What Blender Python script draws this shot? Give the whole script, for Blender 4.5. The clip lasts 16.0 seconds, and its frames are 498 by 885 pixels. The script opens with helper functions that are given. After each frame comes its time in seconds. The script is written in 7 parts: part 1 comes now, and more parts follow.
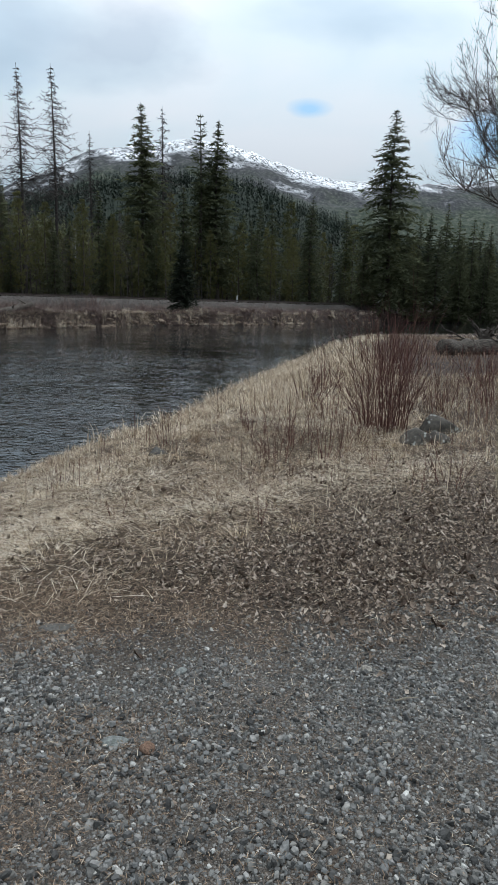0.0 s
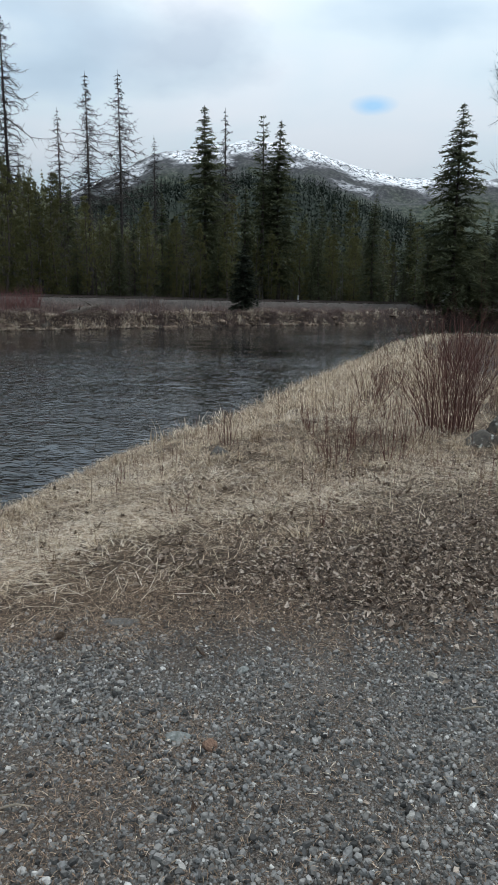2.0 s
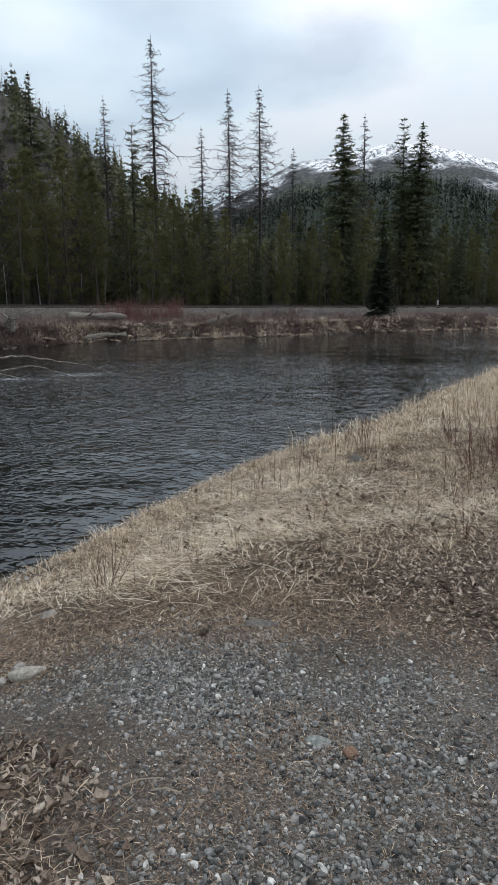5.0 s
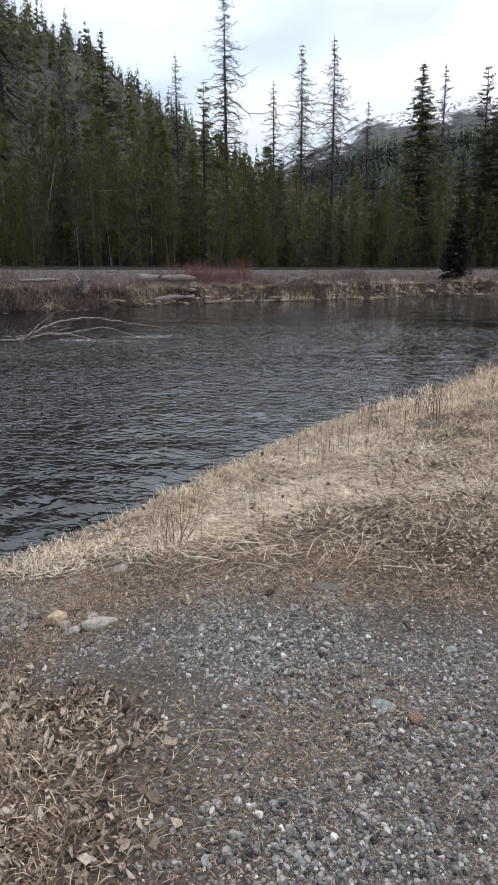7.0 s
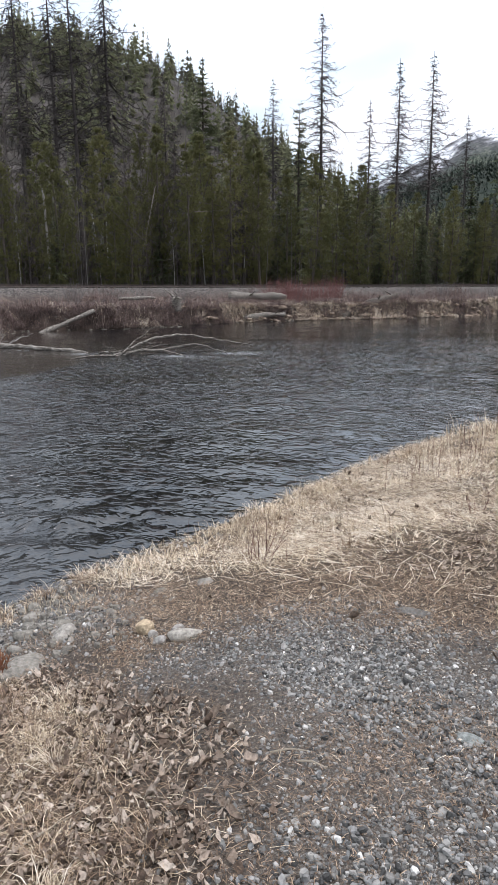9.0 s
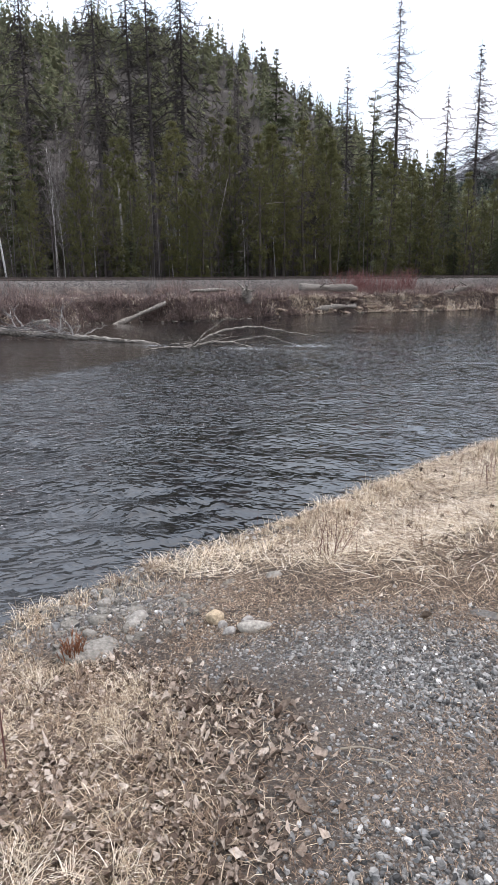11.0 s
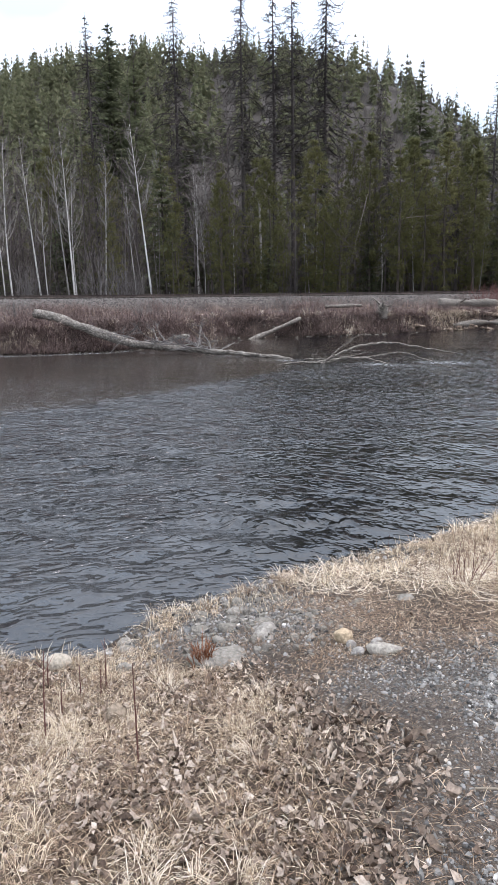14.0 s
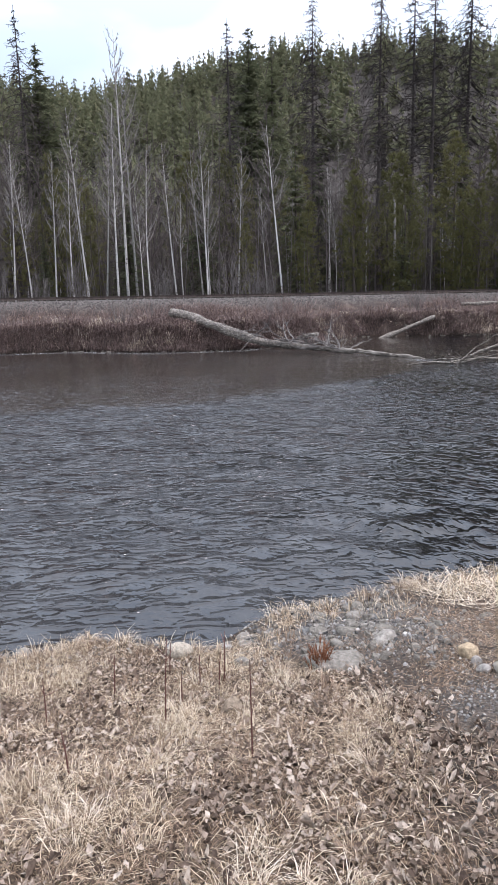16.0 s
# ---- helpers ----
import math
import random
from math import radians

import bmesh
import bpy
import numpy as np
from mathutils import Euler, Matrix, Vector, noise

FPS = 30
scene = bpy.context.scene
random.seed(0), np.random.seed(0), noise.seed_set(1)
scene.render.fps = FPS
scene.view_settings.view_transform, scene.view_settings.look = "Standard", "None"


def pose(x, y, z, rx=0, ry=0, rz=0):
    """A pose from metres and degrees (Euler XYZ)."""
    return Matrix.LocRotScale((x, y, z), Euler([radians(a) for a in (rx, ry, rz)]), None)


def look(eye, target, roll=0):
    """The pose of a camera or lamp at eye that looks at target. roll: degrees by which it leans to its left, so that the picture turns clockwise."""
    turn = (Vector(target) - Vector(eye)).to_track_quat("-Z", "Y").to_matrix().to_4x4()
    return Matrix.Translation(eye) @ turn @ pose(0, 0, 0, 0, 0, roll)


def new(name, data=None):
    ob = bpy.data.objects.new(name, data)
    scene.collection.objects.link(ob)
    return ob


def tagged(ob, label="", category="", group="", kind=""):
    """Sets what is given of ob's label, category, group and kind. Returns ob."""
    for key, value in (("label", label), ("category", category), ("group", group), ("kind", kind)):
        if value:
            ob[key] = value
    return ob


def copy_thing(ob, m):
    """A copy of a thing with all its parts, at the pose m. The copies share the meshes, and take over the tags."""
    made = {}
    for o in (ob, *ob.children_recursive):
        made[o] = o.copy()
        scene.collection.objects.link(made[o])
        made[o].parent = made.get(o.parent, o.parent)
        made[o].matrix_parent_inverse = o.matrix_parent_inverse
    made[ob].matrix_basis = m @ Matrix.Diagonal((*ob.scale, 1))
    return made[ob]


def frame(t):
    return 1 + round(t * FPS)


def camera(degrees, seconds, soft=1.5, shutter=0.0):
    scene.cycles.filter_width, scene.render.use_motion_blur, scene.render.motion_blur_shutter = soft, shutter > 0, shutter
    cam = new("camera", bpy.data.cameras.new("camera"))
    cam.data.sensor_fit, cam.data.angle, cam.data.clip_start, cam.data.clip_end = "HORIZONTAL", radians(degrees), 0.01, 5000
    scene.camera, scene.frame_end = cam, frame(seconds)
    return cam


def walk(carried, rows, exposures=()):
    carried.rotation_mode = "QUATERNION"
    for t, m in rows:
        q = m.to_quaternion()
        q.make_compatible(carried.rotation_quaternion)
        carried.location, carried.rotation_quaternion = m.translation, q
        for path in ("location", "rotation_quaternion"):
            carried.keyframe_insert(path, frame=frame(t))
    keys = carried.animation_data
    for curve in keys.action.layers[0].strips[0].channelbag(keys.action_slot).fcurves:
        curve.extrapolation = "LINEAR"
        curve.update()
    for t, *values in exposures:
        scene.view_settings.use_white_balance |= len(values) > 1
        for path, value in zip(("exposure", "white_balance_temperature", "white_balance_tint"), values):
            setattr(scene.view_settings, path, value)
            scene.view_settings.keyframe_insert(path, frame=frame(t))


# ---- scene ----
cam = camera(41.3, 16.0, soft=1.15)
# seconds, x, y, z, and the turn about x, y and z in degrees
ROWS = [
    (0.0, 0.000, 0.000, 1.550, 78.07, -1.17, 0.25),
    (0.5, -0.005, 0.003, 1.551, 78.46, -1.12, 1.27),
    (1.0, -0.012, 0.006, 1.549, 78.38, -1.05, 2.43),
    (1.5, -0.016, 0.004, 1.549, 78.07, -0.95, 4.26),
    (2.0, -0.022, 0.005, 1.547, 78.00, -0.71, 5.39),
    (2.5, -0.025, 0.001, 1.549, 78.50, -0.45, 6.14),
    (3.0, -0.032, 0.006, 1.544, 78.22, -0.72, 8.11),
    (3.5, -0.040, -0.003, 1.549, 78.35, -0.30, 10.80),
    (6.0, -0.076, -0.036, 1.548, 78.33, 1.00, 20.34),
    (6.5, -0.077, -0.033, 1.546, 77.70, 1.17, 22.03),
    (7.0, -0.094, -0.025, 1.536, 75.55, 0.47, 22.61),
    (7.5, -0.091, -0.023, 1.533, 75.07, 0.43, 24.04),
    (8.0, -0.091, -0.027, 1.537, 74.99, 0.59, 25.61),
    (8.5, -0.085, -0.031, 1.539, 75.48, 0.97, 27.65),
    (9.0, -0.090, -0.051, 1.552, 77.06, 0.61, 30.29),
    (11.5, -0.117, -0.074, 1.566, 76.26, 0.94, 37.69),
    (12.0, -0.120, -0.079, 1.563, 76.06, 0.83, 39.63),
    (12.5, -0.120, -0.084, 1.566, 75.79, 0.89, 41.80),
    (13.0, -0.112, -0.086, 1.571, 77.67, 1.72, 44.46),
    (13.5, -0.122, -0.094, 1.569, 78.29, 0.89, 45.60),
    (14.0, -0.135, -0.092, 1.565, 77.95, 1.16, 47.57),
    (14.5, -0.132, -0.100, 1.569, 78.72, 1.21, 48.95),
    (15.0, -0.123, -0.103, 1.572, 79.11, 1.81, 52.29),
    (15.5, -0.127, -0.094, 1.573, 78.48, 1.32, 55.41),
    (16.0, -0.140, -0.080, 1.572, 78.08, 1.56, 58.59),
]
walk(cam, [(t, pose(x, y, z, rx, ry, rz)) for t, x, y, z, rx, ry, rz in ROWS],
     exposures=[(0.0, -0.34, 6210, 15), (3.5, -0.41, 6210, 15), (6.0, -0.1, 6440, 21), (7.0, 0.14, 6470, 23), (8.0, 0.42, 6470, 23), (9.0, 0.46, 6440, 23), (11.5, 0.62, 6390, 25), (12.0, 0.66, 6360, 25), (12.5, 0.8, 6330, 25), (13.0, 0.82, 6310, 24), (14.0, 0.68, 6300, 24), (16.0, 0.62, 6300, 27)])

# ---- sky and sun ----
SUN_EL, SUN_AZ = radians(56), radians(55)
world = bpy.data.worlds.new("world")
scene.world = world
world.use_nodes = True


def node(nt, kind, values=()):
    """A node; values are (socket, value or output socket)."""
    n = nt.nodes.new(kind)
    for k, v in values:
        if isinstance(v, bpy.types.NodeSocket):
            nt.links.new(v, n.inputs[k])
        else:
            n.inputs[k].default_value = v
    return n


def ramp(nt, fac, stops):
    n = nt.nodes.new("ShaderNodeValToRGB")
    nt.links.new(fac, n.inputs[0])
    while len(n.color_ramp.elements) < len(stops):
        n.color_ramp.elements.new(0.5)
    for e, (p, c) in zip(n.color_ramp.elements, stops):
        e.position = p
        e.color = (*c, 1) if len(c) == 3 else (c[0], c[0], c[0], 1)
    return n.outputs[0]


def mix(nt, fac, a, b, blend="MIX"):
    n = nt.nodes.new("ShaderNodeMix")
    n.data_type, n.blend_type = "RGBA", blend
    for i, v in ((0, fac), (6, a), (7, b)):
        if isinstance(v, bpy.types.NodeSocket):
            nt.links.new(v, n.inputs[i])
        elif i == 0:
            n.inputs[i].default_value = v
        else:
            n.inputs[i].default_value = (*v, 1)
    return n.outputs[2]


def noise_at(nt, vec, scale, detail=4.0, rough=0.55, distortion=0.0):
    return node(nt, "ShaderNodeTexNoise", [("Vector", vec), ("Scale", scale), ("Detail", detail), ("Roughness", rough), ("Distortion", distortion)]).outputs[0]


def maths(nt, op, a, b=0.0, clamp=False):
    n = node(nt, "ShaderNodeMath", [(0, a), (1, b)])
    n.operation, n.use_clamp = op, clamp
    return n.outputs[0]


def stretched(nt, vec, scale, turn=0.0):
    return node(nt, "ShaderNodeMapping", [("Vector", vec), ("Scale", scale), ("Rotation", (0, 0, radians(turn)))]).outputs[0]


wt = world.node_tree
wt.nodes.clear()
sky = node(wt, "ShaderNodeTexSky")
sky.sky_type, sky.sun_disc, sky.sun_elevation, sky.sun_rotation, sky.altitude = "NISHITA", False, SUN_EL, SUN_AZ, 800.0
way = node(wt, "ShaderNodeTexCoord").outputs["Generated"]
flat = stretched(wt, way, (1.0, 1.0, 2.2))
big = noise_at(wt, flat, 1.6, 2.0, 0.45, 0.5)
soft_noise = noise_at(wt, stretched(wt, way, (1.0, 1.0, 2.4)), 4.2, 4.0, 0.45, 0.2)
cloud = ramp(wt, maths(wt, "ADD", maths(wt, "MULTIPLY", big, 0.7), maths(wt, "MULTIPLY", soft_noise, 0.3)),
             [(0.41, (0.47, 0.62, 0.72)), (0.49, (0.62, 0.79, 0.885)), (0.56, (0.795, 0.955, 1.0)), (0.65, (0.905, 1.0, 1.025))])
blue = mix(wt, 1.0, sky.outputs[0], (0.10, 0.185, 0.19), "MULTIPLY")
way_xyz = node(wt, "ShaderNodeSeparateXYZ", [(0, way)])
up_z = way_xyz.outputs[2]
way_az = maths(wt, "ARCTAN2", way_xyz.outputs[0], way_xyz.outputs[1])


def cloud_patch(az, el, wide, high, ragged):
    """A soft-edged part of the cloud layer about a bearing and a height, both in degrees."""
    u = maths(wt, "DIVIDE", maths(wt, "SUBTRACT", way_az, radians(az)), radians(wide))
    w = maths(wt, "DIVIDE", maths(wt, "SUBTRACT", up_z, math.sin(radians(el))), radians(high))
    d = maths(wt, "SQRT", maths(wt, "ADD", maths(wt, "MULTIPLY", u, u), maths(wt, "MULTIPLY", w, w)))
    n = maths(wt, "MULTIPLY", maths(wt, "SUBTRACT", noise_at(wt, stretched(wt, way, (1.0, 1.0, 2.0)), 9.0, 4.0, 0.55), 0.5), ragged)
    return ramp(wt, maths(wt, "ADD", d, n), [(0.3, (1.0,)), (1.0, (0.0,))])


# a grey belly of cloud, and gaps of blue between the clouds
cloud = mix(wt, maths(wt, "MULTIPLY", cloud_patch(-11.0, 18.5, 8.5, 3.2, 1.2), 0.75), cloud, (0.56, 0.68, 0.77))
cloud = mix(wt, maths(wt, "MULTIPLY", cloud_patch(-20.0, 24.0, 10.0, 3.5, 1.4), 0.6), cloud, (0.62, 0.74, 0.80))
gaps = maths(wt, "MAXIMUM", cloud_patch(4.3, 14.9, 2.0, 0.8, 0.9), maths(wt, "MULTIPLY", cloud_patch(19.0, 12.5, 5.0, 2.2, 1.5), 0.9))
overcast = mix(wt, maths(wt, "MULTIPLY", gaps, 0.6), cloud, blue)
# an overcast sky is brighter overhead than near the horizon
overhead = maths(wt, "ADD", 0.52, maths(wt, "MULTIPLY", maths(wt, "MAXIMUM", up_z, 0.0), 2.3))
# and brighter towards the veiled sun
sunward = maths(wt, "ADD", maths(wt, "MULTIPLY", way_xyz.outputs[0], math.sin(SUN_AZ)), maths(wt, "MULTIPLY", way_xyz.outputs[1], math.cos(SUN_AZ)))
overhead = maths(wt, "MULTIPLY", overhead, maths(wt, "ADD", 0.97, maths(wt, "MULTIPLY", sunward, 0.1)))
overcast = mix(wt, ramp(wt, up_z, [(0.28, (0.0,)), (0.6, (1.0,))]), overcast, mix(wt, 1.0, overcast, (1.07, 1.0, 0.95), "MULTIPLY"))
back = node(wt, "ShaderNodeBackground", [("Color", overcast), ("Strength", maths(wt, "MULTIPLY", overhead, 0.95))])
wt.links.new(back.outputs[0], node(wt, "ShaderNodeOutputWorld").inputs[0])

sun = new("sun", bpy.data.lights.new("sun", "SUN"))
sun.data.energy, sun.data.angle, sun.data.color = 1.3, radians(12), (1.0, 0.95, 0.89)
sun.matrix_world = look((math.sin(SUN_AZ) * math.cos(SUN_EL) * 50, math.cos(SUN_AZ) * math.cos(SUN_EL) * 50, math.sin(SUN_EL) * 50), (0, 0, 0))


# ---- materials ----
def material(name, rough=0.8, spec=0.3):
    m = bpy.data.materials.new(name)
    m.use_nodes = True
    nt = m.node_tree
    nt.nodes.clear()
    b = node(nt, "ShaderNodeBsdfPrincipled", [("Roughness", rough), ("Specular IOR Level", spec)])
    nt.links.new(b.outputs[0], node(nt, "ShaderNodeOutputMaterial").inputs[0])
    return m, nt, b


def bump(nt, b, height, strength=0.5, distance=0.01):
    n = node(nt, "ShaderNodeBump", [("Height", height), ("Strength", strength), ("Distance", distance)])
    nt.links.new(n.outputs[0], b.inputs["Normal"])


def place(nt):
    return node(nt, "ShaderNodeNewGeometry").outputs["Position"]


def island(nt):
    return node(nt, "ShaderNodeNewGeometry").outputs["Random Per Island"]


def varied(name, stops, rough=0.85, scale=6.0, amount=0.35, per_object=False, relief=0.0, spec=0.2, through_light=0.0):
    """A surface whose pieces differ in colour along stops, with a mottling of its own."""
    m, nt, b = material(name, rough, spec)
    r = island(nt)
    if per_object:
        r = maths(nt, "ADD", maths(nt, "MULTIPLY", r, 0.45), maths(nt, "MULTIPLY", node(nt, "ShaderNodeObjectInfo").outputs["Random"], 0.55))
    c = ramp(nt, r, stops)
    p = node(nt, "ShaderNodeTexCoord").outputs["Object"]
    n = noise_at(nt, p, scale, 5.0, 0.6)
    dark = ramp(nt, n, [(0.3, (1 - amount,)), (0.7, (1.0,))])
    c = mix(nt, 1.0, c, dark, "MULTIPLY")
    nt.links.new(c, b.inputs["Base Color"])
    if relief:
        bump(nt, b, n, relief, 0.02)
    if through_light:
        b.inputs["Subsurface Weight"].default_value = 0.0
        t = node(nt, "ShaderNodeBsdfTranslucent", [("Color", c)])
        mx = node(nt, "ShaderNodeMixShader", [(0, through_light), (1, b.outputs[0]), (2, t.outputs[0])])
        nt.links.new(mx.outputs[0], nt.nodes["Material Output"].inputs[0])
    return m


# near ground: gravel, leaf litter and straw thatch by the masks of the sheet
ground_mat, nt, b = material("ground", 0.95, 0.15)
pos = place(nt)


def mask(nt, name):
    n = node(nt, "ShaderNodeAttribute")
    n.attribute_name = name
    return n.outputs["Fac"]


cells = node(nt, "ShaderNodeTexVoronoi", [("Vector", pos), ("Scale", 120.0)])
edges = node(nt, "ShaderNodeTexVoronoi", [("Vector", pos), ("Scale", 120.0)])
edges.feature = "DISTANCE_TO_EDGE"
cell_edge = edges.outputs["Distance"]
fine = noise_at(nt, pos, 130.0, 4.0, 0.75)
blotch = noise_at(nt, pos, 2.2, 5.0, 0.6)
pebble = ramp(nt, node(nt, "ShaderNodeSeparateColor", [(0, cells.outputs["Color"])]).outputs[0], [(0.0, (0.075, 0.073, 0.07)), (0.5, (0.16, 0.156, 0.148)), (0.85, (0.29, 0.282, 0.268)), (1.0, (0.46, 0.45, 0.43))])
# the near-black low stop also paints the shade in gaps between stones
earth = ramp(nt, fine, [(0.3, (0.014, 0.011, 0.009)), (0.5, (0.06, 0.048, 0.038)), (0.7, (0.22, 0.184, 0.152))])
gravel = mix(nt, ramp(nt, cell_edge, [(0.03, (0.0,)), (0.2, (0.45,))]), earth, pebble)
gravel = mix(nt, ramp(nt, blotch, [(0.45, (0.0,)), (0.7, (0.6,))]), gravel, earth)
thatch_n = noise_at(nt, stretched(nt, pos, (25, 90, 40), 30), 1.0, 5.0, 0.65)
# darkest stops of straw and leaf paint shade between stalks and leaves
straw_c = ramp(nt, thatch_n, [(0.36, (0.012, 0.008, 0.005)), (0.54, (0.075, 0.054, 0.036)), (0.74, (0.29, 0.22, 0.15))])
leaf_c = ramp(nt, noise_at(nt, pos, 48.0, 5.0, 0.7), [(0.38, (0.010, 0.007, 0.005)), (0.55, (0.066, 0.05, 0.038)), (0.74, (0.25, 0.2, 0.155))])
brush_c = ramp(nt, noise_at(nt, pos, 0.9, 6.0, 0.7), [(0.3, (0.02, 0.014, 0.012)), (0.5, (0.05, 0.036, 0.03)), (0.72, (0.11, 0.083, 0.067))])
forest_c = ramp(nt, noise_at(nt, pos, 0.12, 7.0, 0.7), [(0.32, (0.02, 0.018, 0.014)), (0.48, (0.042, 0.037, 0.031)), (0.62, (0.07, 0.062, 0.057)), (0.76, (0.15, 0.14, 0.135))])
stone_c = ramp(nt, node(nt, "ShaderNodeSeparateColor", [(0, node(nt, "ShaderNodeTexVoronoi", [("Vector", pos), ("Scale", 9.0)]).outputs["Color"])]).outputs[0], [(0.0, (0.026, 0.023, 0.02)), (1.0, (0.12, 0.108, 0.098))])
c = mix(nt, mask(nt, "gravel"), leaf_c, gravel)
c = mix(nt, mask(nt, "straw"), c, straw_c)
c = mix(nt, mask(nt, "brush"), c, brush_c)
c = mix(nt, mask(nt, "forest"), c, forest_c)
c = mix(nt, mask(nt, "ridge"), c, ramp(nt, noise_at(nt, pos, 0.03, 5.0, 0.6), [(0.35, (0.012, 0.019, 0.014)), (0.65, (0.028, 0.035, 0.024))]))
c = mix(nt, mask(nt, "ballast"), c, stone_c)
c = mix(nt, mask(nt, "wet"), c, mix(nt, 1.0, c, (0.45, 0.43, 0.4), "MULTIPLY"))
nt.links.new(c, b.inputs["Base Color"])
bump(nt, b, maths(nt, "ADD", maths(nt, "MULTIPLY", cell_edge, 0.5), maths(nt, "MULTIPLY", fine, 0.5)), 0.7, 0.012)

# river: dark, nearly clear water with ripples drawn out across the stream
water_mat, nt, b = material("river_water", 0.06, 0.5)
b.inputs["IOR"].default_value = 1.45
pos = place(nt)
calm = mask(nt, "calm")
foam = mask(nt, "foam")
n1 = noise_at(nt, stretched(nt, pos, (1.0, 1.5, 1.0), 28), 5.0, 1.8, 0.46, 0.5)
downstream = stretched(nt, stretched(nt, pos, (1.0, 1.0, 1.0), -60), (0.8, 1.6, 1.0))
n1b = noise_at(nt, downstream, 5.0, 1.8, 0.46, 0.5)
n1 = maths(nt, "ADD", n1, maths(nt, "MULTIPLY", mask(nt, "sheen_reach"), maths(nt, "SUBTRACT", n1b, n1)))
n2 = noise_at(nt, stretched(nt, pos, (1.0, 1.2, 1.0), 20), 0.75, 1.0, 0.4, 0.8)
n3 = noise_at(nt, stretched(nt, pos, (1.0, 1.4, 1.0), 28), 10.0, 1.5, 0.45, 0.3)
# wavelets with flat troughs between them
crests = maths(nt, "MULTIPLY", maths(nt, "POWER", maths(nt, "MAXIMUM", maths(nt, "SUBTRACT", n1, 0.37), 0.0), 2.0), 5.2)
wave = maths(nt, "ADD", maths(nt, "ADD", crests, maths(nt, "MULTIPLY", n2, 1.3)), maths(nt, "MULTIPLY", n3, 0.2))
nb = node(nt, "ShaderNodeBump", [("Height", wave), ("Strength", maths(nt, "SUBTRACT", 1.0, maths(nt, "MULTIPLY", calm, 0.62))), ("Distance", maths(nt, "MULTIPLY", mask(nt, "riffle"), 0.039))])
nt.links.new(nb.outputs[0], b.inputs["Normal"])
bed = ramp(nt, noise_at(nt, pos, 0.35, 4.0, 0.6), [(0.35, (0.005, 0.005, 0.006)), (0.65, (0.011, 0.011, 0.010))])
froth_n = noise_at(nt, stretched(nt, pos, (1.0, 2.5, 1.0), 20), 6.0, 5.0, 0.7)
froth = maths(nt, "MULTIPLY", foam, ramp(nt, froth_n, [(0.45, (0.0,)), (0.62, (1.0,))]))
# paler blue-grey base colour on the left reach paints in reflected sky
bed = mix(nt, mask(nt, "sheen_reach"), bed, ramp(nt, noise_at(nt, pos, 1.2, 5.0, 0.65), [(0.3, (0.017, 0.0175, 0.019)), (0.7, (0.044, 0.045, 0.046))]))
# brown over the calm pool: the trees' reflection put into the base colour
bed = mix(nt, maths(nt, "MULTIPLY", mask(nt, "pool"), 0.8), bed, (0.042, 0.034, 0.028))
nt.links.new(mix(nt, froth, bed, (0.40, 0.41, 0.41)), b.inputs["Base Color"])
nt.links.new(maths(nt, "ADD", 0.05, maths(nt, "MULTIPLY", froth, 0.6)), b.inputs["Roughness"])

# the far mountain: rock and thin woods, snow on the open upper slopes
mount_mat, nt, b = material("mountain", 0.95, 0.1)
pos = place(nt)
woods = noise_at(nt, stretched(nt, pos, (1.0, 0.6, 0.5)), 0.07, 9.0, 0.75)
lay = noise_at(nt, stretched(nt, pos, (1.0, 1.0, 0.4)), 0.006, 5.0, 0.6)
# snow lies within a degree or two of the crest, broken by woods and rock
below = maths(nt, "SUBTRACT", mask(nt, "below"), maths(nt, "MULTIPLY", maths(nt, "SUBTRACT", lay, 0.5), 5.0))
snowy = maths(nt, "MULTIPLY", ramp(nt, maths(nt, "MULTIPLY", below, 0.25), [(0.06, (1.0,)), (0.34, (0.0,))]), ramp(nt, woods, [(0.44, (0.0,)), (0.5, (1.0,))]), True)
bare = ramp(nt, woods, [(0.35, (0.03, 0.033, 0.037)), (0.52, (0.066, 0.066, 0.069)), (0.7, (0.135, 0.13, 0.13))])
low = ramp(nt, woods, [(0.38, (0.025, 0.036, 0.028)), (0.5, (0.055, 0.066, 0.048)), (0.62, (0.11, 0.115, 0.09))])
bare = mix(nt, ramp(nt, maths(nt, "MULTIPLY", below, 0.25), [(0.35, (1.0,)), (0.8, (0.0,))]), low, bare)
nt.links.new(mix(nt, snowy, bare, (0.86, 0.87, 0.89)), b.inputs["Base Color"])

bark = varied("bark_dark", [(0.0, (0.055, 0.044, 0.036)), (1.0, (0.11, 0.09, 0.075))], scale=5.0, amount=0.5, relief=0.6)
larch_bark = varied("larch_bark", [(0.0, (0.04, 0.033, 0.03)), (1.0, (0.085, 0.072, 0.064))], scale=4.0, amount=0.5, per_object=True)
birch_bark, nt, b = material("pale_bark", 0.75, 0.2)
p = node(nt, "ShaderNodeTexCoord").outputs["Object"]
scar = noise_at(nt, stretched(nt, p, (5.0, 5.0, 9.0)), 1.0, 4.0, 0.7)
pale = ramp(nt, node(nt, "ShaderNodeObjectInfo").outputs["Random"], [(0.0, (0.26, 0.25, 0.23)), (1.0, (0.52, 0.50, 0.47))])
nt.links.new(mix(nt, ramp(nt, scar, [(0.34, (0.0,)), (0.46, (1.0,))]), (0.07, 0.06, 0.05), pale), b.inputs["Base Color"])
twig_dark = varied("dark_twigs", [(0.0, (0.085, 0.071, 0.066)), (1.0, (0.165, 0.142, 0.132))], scale=0.5, spec=0.0, through_light=0.2)
